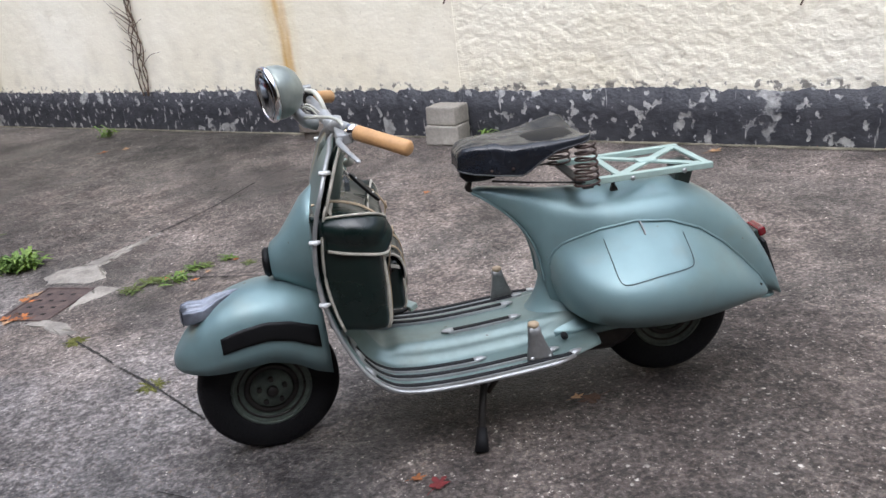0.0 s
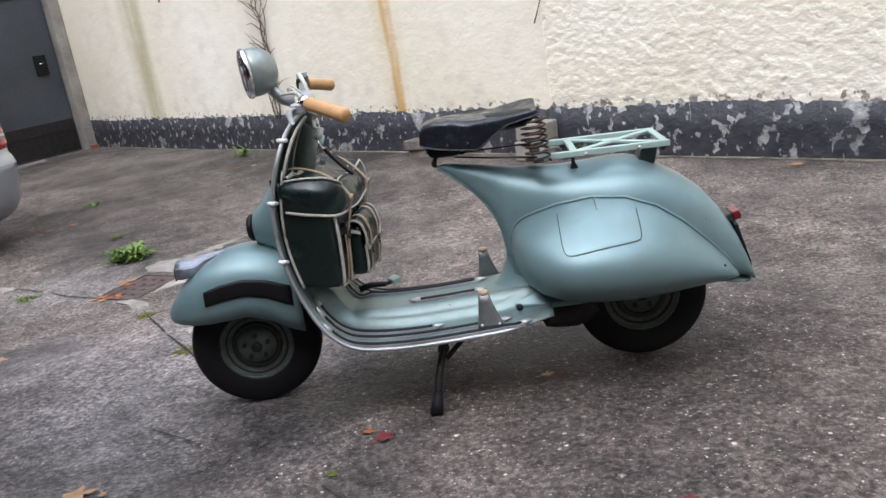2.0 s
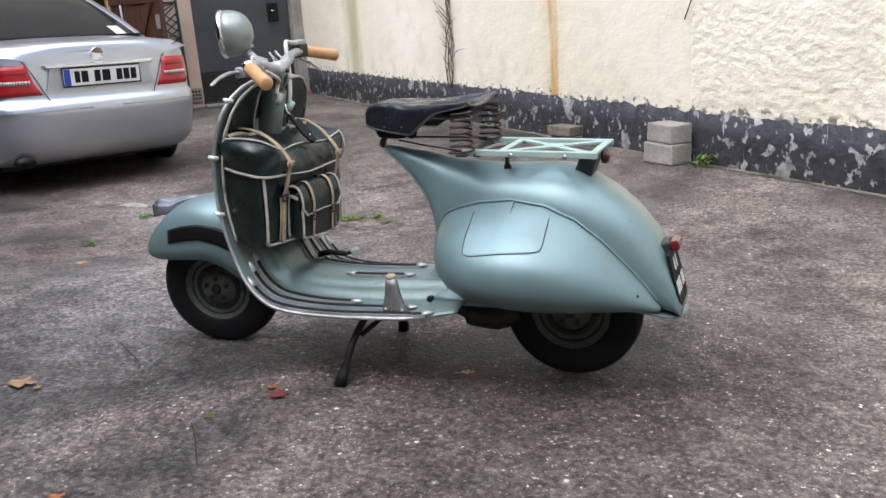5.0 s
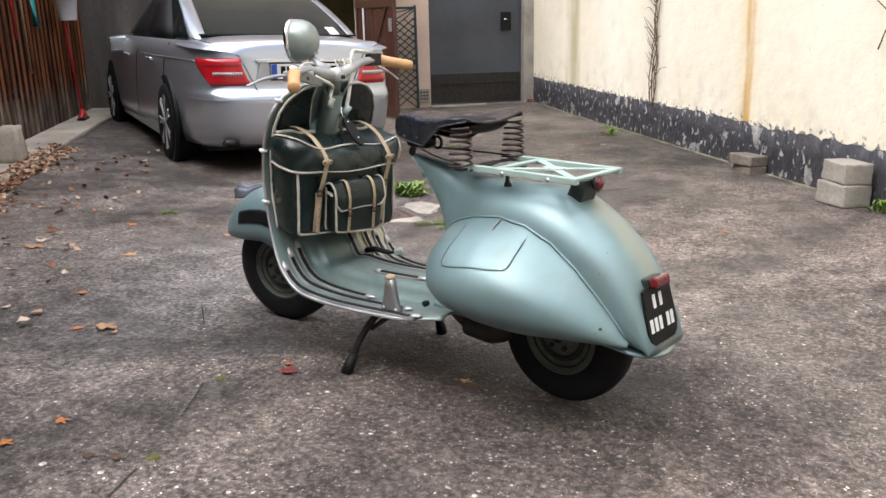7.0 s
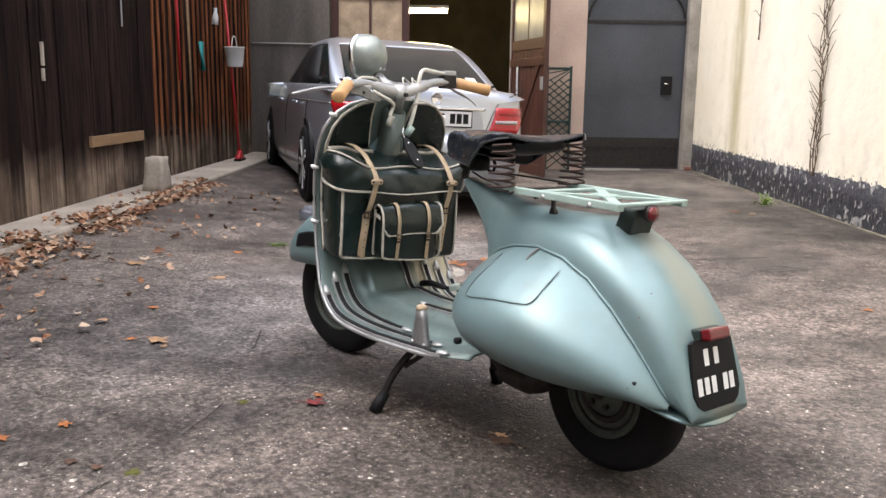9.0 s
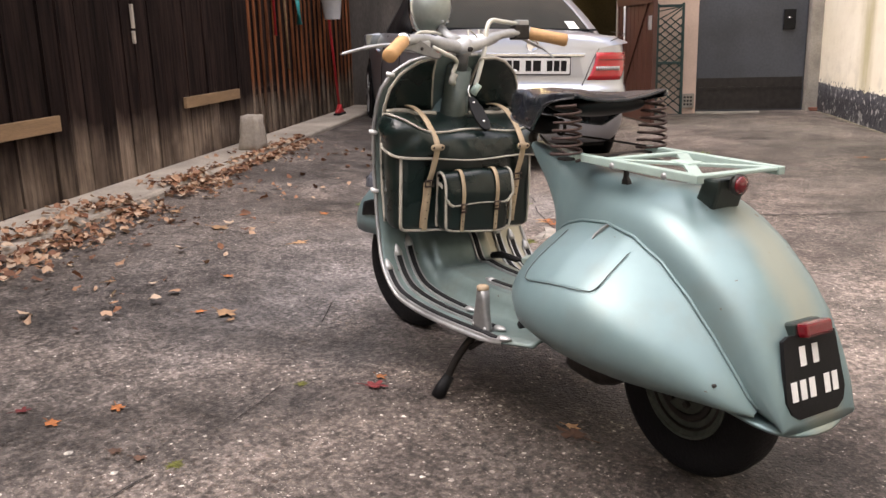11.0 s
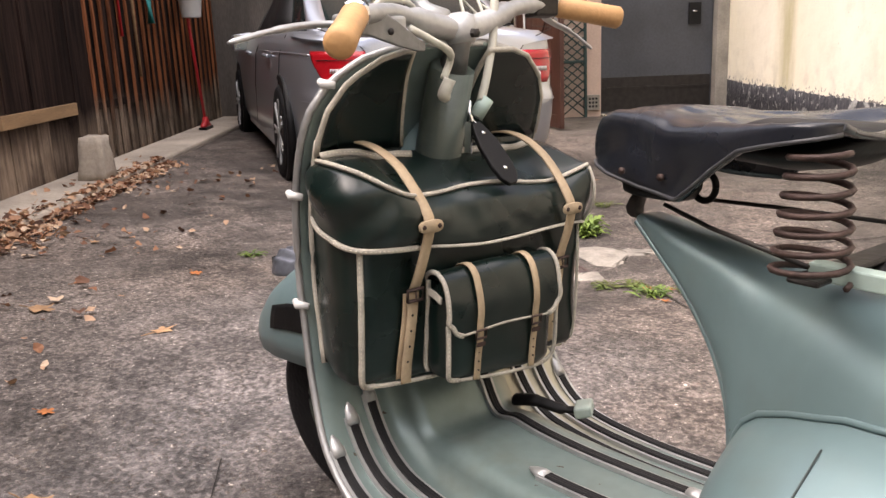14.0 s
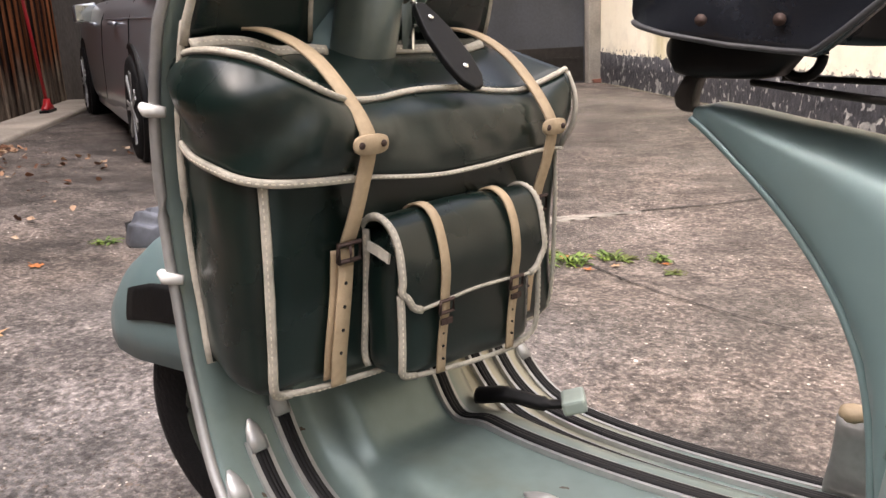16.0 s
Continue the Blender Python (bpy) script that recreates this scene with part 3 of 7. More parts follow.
def build_tar(x0, x1, y, seed):
    """The tar coat: its upper edge is brushed unevenly."""
    rnd = random.Random(seed)
    bm = bmesh.new()
    n = int((x1 - x0) / 0.0125)
    cols = []
    for k in range(n + 1):
        x = x0 + (x1 - x0) * k / n
        top = 0.385 + 0.03 * noise.noise((x * 1.3, seed, 0)) + 0.022 * noise.noise((x * 9, seed, 3)) + 0.008 * noise.noise((x * 27, seed, 5)) + rnd.uniform(-0.003, 0.003)
        cols.append([bm.verts.new((x, y - 0.006 + (0.004 if z > 0.2 else 0.0), z if z < 0.3 else top)) for z in (-0.3, 0.0, 0.12, 0.24, 0.4)])
    for a, b in zip(cols, cols[1:]):
        for k in range(4):
            bm.faces.new((a[k], b[k], b[k + 1], a[k + 1]))
    return part("tar_band", bm, TAR, wall_cream, "black tar coat peeling to grey", solid=0.003)


build_tar(-6.6, 0.0, -0.002, 1)
build_tar(0.004, 6.98, -0.016, 2)

FX = -6.55
facade = thing("wall_garage", YARD, "salmon plastered garage front with a wide open gateway", "wall")
facade["kind"] = "structure"
# The unseen height up to 9 m is added to darken reflections and skylight.
slab_part("pillar", facade, FX - 0.3, FX + 0.03, -0.13, -0.002, -0.3, 9.0, CONCRETE)
slab_part("pier", facade, FX - 0.3, FX, -2.20, -1.33, -0.3, 9.0, PLASTER)
slab_part("lintel", facade, FX - 0.3, FX, -4.40, -2.202, 2.75, 9.0, PLASTER)
slab_part("over_door", facade, FX - 0.3, FX, -1.328, -0.132, 2.35, 9.0, PLASTER)
slab_part("grey_pier", facade, FX - 0.3, FX + 0.02, -5.36, -4.402, -0.3, 9.0, GREYWALL, "stained grey plaster pier")
slab_part("threshold", facade, FX - 0.3, FX + 0.12, -1.33, -0.13, -0.2, 0.075, CONCRETE)
for k in range(5):
    slab_part("brick", facade, FX + 0.031, FX + 0.07, -0.10 + 0.012 * (k % 2), -0.003, 0.02 + 0.02 * k, 0.037 + 0.02 * k, BRICK)
# Garage room behind the gateway
room = thing("garage_room", YARD, "dim garage room with bare walls", "room")
room["kind"] = "structure"
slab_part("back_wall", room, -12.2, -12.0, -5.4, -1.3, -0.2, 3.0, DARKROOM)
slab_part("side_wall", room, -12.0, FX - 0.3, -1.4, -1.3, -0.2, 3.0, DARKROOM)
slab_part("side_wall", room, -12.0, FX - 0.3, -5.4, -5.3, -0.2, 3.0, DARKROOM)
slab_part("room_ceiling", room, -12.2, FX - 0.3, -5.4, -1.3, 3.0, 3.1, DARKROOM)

bulb = bpy.data.materials.new("lit_tube")
bulb.use_nodes = True
bulb.node_tree.nodes["Principled BSDF"].inputs["Emission Color"].default_value = (1.0, 0.78, 0.35, 1)
bulb.node_tree.nodes["Principled BSDF"].inputs["Emission Strength"].default_value = 60
for x, y, z in ((-8.6, -3.1, 2.42), (-8.0, -3.35, 2.05)):
    lampob = thing("ceiling_lamp", YARD @ pose(x, y, z), "lit warm strip lamp on the garage ceiling", "lamp", "garage lamps")
    part("housing", box(-0.06, 0.06, -0.35, 0.35, 0.03, 0.07), WHITE, lampob, smooth=False, bevel=0.005)
    part("tube", tube([(0, -0.33, 0), (0, 0.33, 0)], 0.025, 10), bulb, lampob, "glowing tube")
    part("hanger", tube([(0, 0, 0.07), (0, 0, 3.0 - z)], 0.008, 6), STEEL, lampob)
cab = thing("ochre_shelf", YARD @ pose(-7.6, -1.75, 0.0), "ochre yellow shelf standing inside the garage", "shelf")
for y in (-0.3, 0.25):
    part("side_board", box(-0.25, 0.25, y - 0.02, y + 0.02, 0.05, 2.1), OCHRE, cab, smooth=False, bevel=0.004)
for z in (0.3, 0.75, 1.2, 1.65, 2.08):
    part("shelf_board", box(-0.25, 0.25, -0.28, 0.23, z - 0.015, z + 0.015), OCHRE, cab, smooth=False, bevel=0.003)
for z, w in ((0.76, 0.16), (1.22, 0.2), (1.67, 0.14)):
    part("box", box(-0.2, 0.1, -0.2, -0.2 + w, z, z + 0.2), CURTAIN, cab, "brown cardboard box", smooth=False, bevel=0.004)

door = thing("door_steel", YARD @ pose(FX - 0.1, -0.73, 0.075), "closed grey sheet steel door with a dark kick plate", "door")
door["kind"] = "structure"
part("leaf", box(-0.05, 0, -0.595, 0.595, 0.0, 1.74), GREYDOOR, door, smooth=False, bevel=0.006)
part("transom", box(-0.05, -0.008, -0.595, 0.595, 1.755, 2.27), GREYDOOR, door, smooth=False, bevel=0.006)
part("kick_plate", box(0.001, 0.008, -0.58, 0.58, 0.02, 0.38), STEEL, door, "dark rusty kick plate", smooth=False, bevel=0.002)
part("kick_rail", box(0.009, 0.018, -0.58, 0.58, 0.25, 0.275), STEEL, door, smooth=False)
part("rail", box(0.001, 0.014, -0.595, 0.595, 1.735, 1.775), STEEL, door, smooth=False, bevel=0.003)
lockb = part("lock_box", box(0.001, 0.03, 0.33, 0.46, 0.90, 1.12), BLACK, door, "black lock box with a handle", smooth=False, bevel=0.004)
part("handle", tube([(0.03, 0.40, 1.03), (0.065, 0.40, 1.03), (0.065, 0.36, 1.03)], 0.008, 8), CHROME, lockb)
arch_pts = [(0.006, 0.57 * math.cos(a), 1.80 + 0.40 * math.sin(a)) for a in (math.pi * k / 20 for k in range(21))]
part("arch_trim", tube(arch_pts, 0.012, 6), STEEL, door)


def gate_leaf(name, m, width, label, glazed=CURTAIN, mid=1.25, front=-0.006):
    """A braced board gate with a glazed upper half; hinge edge at the origin, leaf along -y."""
    g = thing(name, m, label, "gate")
    for y in (0.0, -width + 0.09):
        part("stile", box(-0.045, 0, y - 0.09, y, 0.05, 2.65), BROWN, g, smooth=False, bevel=0.004)
    for z in (0.05, mid, 2.0, 2.53):
        part("rail", box(-0.043, -0.002, -width + 0.09, -0.09, z, z + 0.12), BROWN, g, smooth=False, bevel=0.004)
    n = max(3, int((width - 0.18) / 0.12))
    for k in range(n):
        y1 = -0.09 - (width - 0.18) * k / n
        part("board", box(-0.035, -0.012, y1 - (width - 0.18) / n + 0.006, y1, 0.17, mid), BROWN, g, smooth=False, bevel=0.003)
    part("brace", strap([(front, -0.10, 0.2), (front, -width + 0.10, mid - 0.03)], 0.09, 0.012, (0, 0.77, 0.63)), BROWN, g, smooth=False)
    part("glazing_bar", box(-0.03, -0.004, -width / 2 - 0.015, -width / 2 + 0.015, mid + 0.12, 2.0), BROWN, g, smooth=False)
    for y0, y1 in ((-width / 2 + 0.015, -0.09), (-width + 0.09, -width / 2 - 0.015)):
        for z0, z1 in ((mid + 0.12, 2.0), (2.12, 2.53)):
            part("pane", box(-0.026, -0.020, y0, y1, z0, z1), glazed, g, "dusty window pane", smooth=False)
    part("hinge", box(0.001, 0.012, -0.5, -0.02, 0.32, 0.37), STEEL, g, smooth=False)
    return g


gate_leaf("closed_gate_leaf", YARD @ pose(FX - 0.05, -3.45, 0.05), 0.94, "closed brown gate leaf with curtained panes")
DUSTY = material("dusty_glass", (0.20, 0.19, 0.165), 0.35, 0, 0.3, 5, 40, 0.02)
open_leaf = gate_leaf("open_gate_leaf", YARD @ pose(FX + 0.04, -2.20, 0.03, 0, 0, 104.5), 1.22, "brown board gate leaf with dusty panes swung open", DUSTY, 1.42, -0.041)
part("rail", box(-0.05, -0.044, -1.2, -0.02, 1.24, 1.33), BROWN, open_leaf, smooth=False, bevel=0.003)
part("pull_bar", box(-0.062, -0.046, -0.34, -0.315, 0.85, 1.24), WHITE, open_leaf, "pale upright pull bar", smooth=False, bevel=0.003)
part("edge_strip", box(-0.05, -0.0455, -0.05, -0.012, 0.3, 2.4), CONCRETE, open_leaf, "pale worn edge strip", smooth=False)
part("lock_plate", box(-0.056, -0.046, -1.19, -1.11, 0.98, 1.12), ALU, open_leaf, smooth=False, bevel=0.003)

trellis = thing("trellis_panel", YARD @ pose(FX + 0.06, -1.64, 0.02, 0, -3, 0), "dark green lattice panel leaning on the wall", "trellis")
for y in (-0.14, 0.14):
    part("post", box(-0.012, 0.012, y - 0.015, y + 0.015, 0, 1.28), GREEN, trellis, smooth=False, bevel=0.003)
for z in (0.03, 0.62, 1.25):
    part("rail", box(-0.010, 0.010, -0.125, 0.125, z - 0.015, z + 0.015), GREEN, trellis, smooth=False, bevel=0.003)
for k in range(14):
    z = 0.05 + k * 0.088
    for sgn in (-1, 1):
        part("slat", strap([(0.004 * sgn, -0.125 * sgn, z), (0.004 * sgn, 0.125 * sgn, min(1.24, z + 0.2))], 0.014, 0.005, (0, 0.63 * sgn, -0.77)), GREEN, trellis, smooth=False)
vent = thing("vent_block", YARD @ pose(FX + 0.005, -1.42, 0.13), "pale pierced vent block at the wall's foot", "vent")
part("frame", box(0, 0.03, -0.07, 0.07, 0, 0.16), CONCRETE, vent, smooth=False, bevel=0.004)
for y in (-0.035, 0.0, 0.035):
    for z in (0.04, 0.08, 0.12):
        part("hole", box(0.0305, 0.032, y - 0.011, y + 0.011, z - 0.011, z + 0.011), BLACK, vent, smooth=False)
pipe = thing("wall_pipe", YARD @ pose(FX + 0.04, -5.05, 0.0), "thin pale pipe along the grey pier", "pipe")
part("pipe_run", tube([(0, 0.65, 1.52), (0, -0.28, 1.52)], 0.010, 8), CONCRETE, pipe)

# Shed of boards and battens with its concrete kerb
shed = thing("wall_shed", YARD, "dark weathered board shed with battens and rails", "wall")
shed["kind"] = "structure"
slab_part("backing", shed, -7.6, 7.0, -5.8, -5.395, -0.2, 3.2, BLACK)
kerb = part("kerb_strip", box(-7.5, 6.9, -5.37, -5.0, -0.25, 0.0), KERB, None, "pale concrete strip along the shed", smooth=False, bevel=0.02, kind="structure")
kerb.matrix_world = SLOPE @ YARD @ pose(0, 0, 0.035)
rnd = random.Random(7)
x = -3.22
while x < 6.9:
    w = rnd.uniform(0.13, 0.20)
    d = rnd.uniform(0, 0.022)
    gap = 0.028 if abs(x + 1.25) < 0.1 else rnd.choice((0.006, 0.009, 0.012, 0.022))
    part("board", box(x, x + w - gap, -5.395, -5.372 + d, 0.215 + rnd.uniform(-0.035, 0.012), 2.75), BOARDS, shed, smooth=False)
    x += w
x = -7.5
while x < -3.24:
    w = rnd.uniform(0.024, 0.034)
    step = w + rnd.uniform(0.11, 0.155)
    part("batten", box(x, x + w, -5.372, -5.354 + rnd.uniform(-0.004, 0.004), 0.2 + rnd.uniform(-0.03, 0.015), 2.75), SLAT, shed, smooth=False)
    part("back_board", box(x + 0.002, x + step - 0.004, -5.394, -5.382 + rnd.uniform(-0.003, 0.001), 0.21, 2.75), BOARDS, shed, smooth=False)
    x += step
part("rail", box(-2.83, -1.86, -5.353, -5.328, 0.57, 0.645), LIGHTWOOD, shed, "bare light plank nailed across the boards", smooth=False, bevel=0.003)
part("rail", box(-0.37, 1.1, -5.353, -5.328, 0.58, 0.66), LIGHTWOOD, shed, "bare light plank nailed across the boards", smooth=False, bevel=0.003)
part("rail", box(-4.3, -3.26, -5.3805, -5.3725, 0.565, 0.615), BOARDS, shed, smooth=False, bevel=0.002)
# Black strip stands for the shaded gap between boards and kerb.
part("sill_beam", box(-7.5, 6.9, -5.394, -5.376, 0.05, 0.20), BLACK, shed, smooth=False, bevel=0.004)
latch = part("latch", box(-1.272, -1.25, -5.352, -5.335, 1.10, 1.24), KERB, shed, "white plastic bolt", smooth=False, bevel=0.003)
part("latch", box(-1.268, -1.246, -5.352, -5.335, 1.01, 1.085), KERB, shed, "white plastic bolt", smooth=False, bevel=0.003)
part("hanging_wire", tube([(-2.52, -5.34, 2.3), (-2.515, -5.335, 1.75), (-2.51, -5.335, 1.42)], 0.006, 6), WHITE, shed)
# Added wall outside the view; its height limits the skylight from that end.
wall_back = part("wall_back", box(7.0, 7.3, -6, 0.3, -0.4, 4.0), SMOOTH_CREAM, None, "unseen plain rendered wall added to close the yard", smooth=False, kind="structure")
wall_back.matrix_world = YARD

bollard = thing("corner_stone", SLOPE @ YARD @ pose(-2.47, -5.12, 0.03), "worn grey concrete corner stone beside the shed", "corner stone")
bm = bmesh.new()
bmesh.ops.create_cube(bm, size=1.0)
bmesh.ops.subdivide_edges(bm, edges=bm.edges, cuts=4, use_grid_fill=True)
for v in bm.verts:
    k = 1 - 0.28 * (v.co.z + 0.5)
    v.co = Vector((v.co.x * 0.19 * k, v.co.y * 0.17 * k, (v.co.z + 0.5) * 0.26)) + Vector([0.012 * noise.noise(v.co * 5 + Vector((q, 0, 0))) for q in (0, 5, 9)])
part("stone", bm, KERB, bollard)

broom = thing("red_broom", YARD @ pose(-5.28, -5.2, 0.24), "red broom leaning head down on the battens", "broom")
part("pole", tube([(0, 0, 0.05), (-0.05, -0.13, 1.75)], 0.014, 10), RED, broom)
part("head", loft([[(hx * c, hy * q, z) for c, q in ((-1, -0.6), (-0.6, -1), (0.6, -1), (1, -0.6), (1, 0.6), (0.6, 1), (-0.6, 1), (-1, 0.6))] for z, hx, hy in ((0.0, 0.115, 0.034), (0.018, 0.112, 0.032), (0.045, 0.05, 0.024), (0.085, 0.022, 0.02))]), RED, broom)
part("bristles", box(-0.125, 0.125, -0.036, 0.036, -0.04, -0.001), BLACK, broom, smooth=False, bevel=0.004)
bucket = thing("white_bucket", YARD @ pose(-5.19, -5.2, 1.205), "white plastic bucket hanging on the shed", "bucket")
part("pail", lathe([(0.078, 0.0), (0.083, 0.008), (0.103, 0.19), (0.109, 0.192), (0.109, 0.204), (0.102, 0.205), (0.079, 0.018), (0.001, 0.018)], 28, "z"), WHITE, bucket)
part("handle", tube([(0.104 * math.cos(a), 0.0, 0.196 + 0.12 * math.sin(a)) for a in (math.pi * k / 12 for k in range(13))], 0.005, 6), WHITE, bucket)
for x, z0, z1, mat_, nm, lab in ((-3.75, 1.05, 2.2, RED, "garden_hoe", "red handled hoe hanging on the battens"), (-4.05, 0.75, 2.2, LIGHTWOOD, "rake", "wooden tool handle hanging on the battens"), (-4.45, 1.15, 1.42, TEAL, "teal_glove", "teal rubber glove hanging on the battens")):
    tool = thing(nm, YARD @ pose(x, -5.32, 0), lab, "tool")
    part("shaft", tube([(0, 0, z0), (0.01, 0.0, (z0 + z1) / 2), (0, -0.01, z1)], 0.013 if mat_ is not TEAL else 0.03, 8, flat=1.0 if mat_ is not TEAL else 0.5), mat_, tool)
    part("hook", tube([(0, -0.03, z1), (0, 0.012, z1)], 0.006, 6), STEEL, tool)
tooltop = thing("wall_lamp", YARD @ pose(-4.95, -5.33, 1.62), "small white lamp fixed on the battens", "lamp")
part("housing", tube([(0, 0, 0), (0, 0.01, 0.08), (0, 0.01, 0.16)], [0.035, 0.03, 0.02], 12), WHITE, tooltop)

KERBDARK = material("dark_broken_stone", (0.16, 0.135, 0.11), 0.9, 0, 0.4, 9, 60, 0.4)

# Concrete blocks at the wall's foot
def stone_block(name, x, y, z, sx, sy, sz, rz, label, group=""):
    b = thing(name, SLOPE @ YARD @ pose(x, y, z, 0, 0, rz), label, "concrete block", group)
    bm = bmesh.new()
    bmesh.ops.create_cube(bm, size=1.0)
    bmesh.ops.subdivide_edges(bm, edges=bm.edges, cuts=5, use_grid_fill=True)
    for v in bm.verts:
        v.co = Vector((v.co.x * sx, v.co.y * sy, (v.co.z + 0.5) * sz)) + Vector([0.004 * noise.noise(v.co * 9 + Vector((q + x, 0, z * 3))) for q in (0, 5, 9)])
    part("block", bm, CONCRETE, b, bevel=0.008)
    return b


stone_block("concrete_block", -0.05, -0.15, 0.075, 0.23, 0.18, 0.125, 4, "pale grey concrete block on the ground by the wall", "stacked blocks")
stone_block("concrete_block", -0.045, -0.145, 0.201, 0.215, 0.17, 0.115, -3, "pale grey concrete block resting on another block", "stacked blocks")
slab = stone_block("paving_slab", -1.13, -0.11, 0.125, 0.22, 0.15, 0.07, 12, "loose brown-grey broken slab lying at the wall's foot")
slab.children[0].data.materials[0] = KERBDARK
rubble = stone_block("rubble_stone", -1.12, -0.10, 0.062, 0.20, 0.13, 0.064, 5, "dark rubble stone under a broken slab")
rubble.children[0].data.materials[0] = KERBDARK


# ---- the scooter ----
scooter = thing("motor_scooter", SLOPE.copy(), "old pale blue-green steel scooter standing on its centre stand", "scooter")


def arch_section(x, top, bottom, hw, n=20, power=2.75):
    """Closed section across the scooter: full at the sides, rounded over the top."""
    ring = []
    mid = bottom + (top - bottom) * 0.45
    for k in range(n):
        a = 2 * math.pi * k / n
        c, s_ = math.cos(a), math.sin(a)
        y = hw * math.copysign(abs(c) ** (2 / power), c)
        h = (top - mid) if s_ > 0 else (mid - bottom)
        ring.append((x, y, mid + h * math.copysign(abs(s_) ** (2 / power), s_)))
    return ring


BODY = [(0.058, 0.650, 0.640, 0.012), (0.075, 0.654, 0.630, 0.022), (0.10, 0.651, 0.611, 0.032), (0.135, 0.645, 0.580, 0.040), (0.165, 0.641, 0.546, 0.046), (0.19, 0.637, 0.509, 0.051),
        (0.209, 0.633, 0.468, 0.056), (0.221, 0.631, 0.42, 0.061), (0.229, 0.629, 0.36, 0.067), (0.240, 0.628, 0.29, 0.072), (0.262, 0.624, 0.266, 0.08), (0.32, 0.617, 0.262, 0.105), (0.40, 0.611, 0.262, 0.128), (0.48, 0.614, 0.262, 0.143),
        (0.54, 0.618, 0.262, 0.149), (0.58, 0.617, 0.262, 0.149), (0.62, 0.607, 0.262, 0.147), (0.66, 0.588, 0.262, 0.144), (0.72, 0.550, 0.26, 0.138), (0.775, 0.503, 0.256, 0.130),
        (0.815, 0.453, 0.252, 0.125), (0.85, 0.392, 0.248, 0.116), (0.876, 0.326, 0.246, 0.108), (0.893, 0.266, 0.242, 0.10)]


def body_half(x, z):
    """Half width of the body's section at x, at height z."""
    top, bottom, hw = table(x, BODY)
    mid = bottom + (top - bottom) * 0.45
    f = (z - mid) / (top - mid) if z > mid else (mid - z) / (mid - bottom)
    return hw * max(0.0, 1 - min(1.0, f) ** 2.75) ** (1 / 2.75)


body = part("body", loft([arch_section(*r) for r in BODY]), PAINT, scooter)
lip = spline([(0.74, -0.134, 0.272), (0.80, -0.124, 0.264), (0.85, -0.108, 0.252), (0.884, -0.08, 0.243), (0.90, -0.035, 0.239), (0.903, 0, 0.238), (0.90, 0.035, 0.239), (0.884, 0.08, 0.243), (0.85, 0.108, 0.252), (0.80, 0.124, 0.264), (0.74, 0.134, 0.272)])
part("tail_lip", loft([[p, Vector((p.x - 0.012, p.y * 0.9, p.z + 0.004)), Vector((p.x - 0.035, p.y * 0.75, p.z + 0.012))] for p in lip], closed=False), PAINT, body, solid=0.006)
FLARE = [(0.44, 0.230, 0.066), (0.40, 0.226, 0.069), (0.36, 0.219, 0.073), (0.33, 0.208, 0.078), (0.30, 0.190, 0.088), (0.275, 0.165, 0.105), (0.255, 0.13, 0.125), (0.24, 0.10, 0.135)]
part("neck_flare", loft([[(0.34 + (0.34 - fx) * math.cos(a), hw * math.sin(a) * (1.0 if math.cos(a) < 0 else 1.0), z) for a in (2 * math.pi * k / 24 for k in range(24))]
     for z, fx, hw in FLARE]), PAINT, body)

COWL = [(0.238, 0.430, 0.396, 0.015), (0.243, 0.452, 0.366, 0.048), (0.252, 0.470, 0.338, 0.082), (0.272, 0.488, 0.308, 0.122), (0.31, 0.505, 0.282, 0.153), (0.37, 0.524, 0.263, 0.174), (0.46, 0.537, 0.254, 0.172),
        (0.55, 0.529, 0.254, 0.153), (0.63, 0.497, 0.258, 0.130), (0.70, 0.445, 0.264, 0.101), (0.76, 0.386, 0.267, 0.071), (0.81, 0.330, 0.267, 0.042), (0.845, 0.279, 0.264, 0.012)]
COWL_ARCH = [(0, 0, 0), (0.08, 0.24, 0), (0.20, 0.53, 0), (0.34, 0.79, 0), (0.48, 0.95, 0), (0.61, 1.0, 0), (0.75, 0.935, 0), (0.88, 0.72, 0), (0.96, 0.47, 0), (1.0, 0.22, 0)]
COWL_LINE = spline(COWL_ARCH, 12)


def cowl_point(x, a, side, lift=0.0):
    """A point on the side cowl: a runs from its top seam (0) over the bulge to its bottom (1)."""
    top, bottom, bulge = table(x, COWL)
    base = body_half(x, top) - 0.004
    k = min(max(a, 0.0), 1.0) * (len(COWL_LINE) - 1)
    p = COWL_LINE[int(k)].lerp(COWL_LINE[min(int(k) + 1, len(COWL_LINE) - 1)], k - int(k))
    return Vector((x, side * (base + bulge * p.y + lift * min(1.0, 3 * p.y + 0.2)), top + (bottom - top) * p.x + lift * (1 - p.y)))


COWL_X = [0.238, 0.240, 0.243, 0.247, 0.252, 0.261, 0.272, 0.29, 0.31, 0.34, 0.37, 0.40, 0.43, 0.46, 0.49, 0.52, 0.55, 0.59, 0.63, 0.665, 0.70, 0.73, 0.76, 0.785, 0.81, 0.83, 0.845]


def build_cowl(side):
    cowl = part("side_cowl", loft([[cowl_point(x, k / 28, side) for k in range(29)] for x in COWL_X], closed=False), PAINT, scooter)
    part("beading", tube([cowl_point(x, 0.0, side) + Vector((0, side * 0.004, 0.001)) for x in COWL_X], 0.0034, 8), PAINT, cowl)
    return cowl


cowl_l = build_cowl(-1)
build_cowl(1)

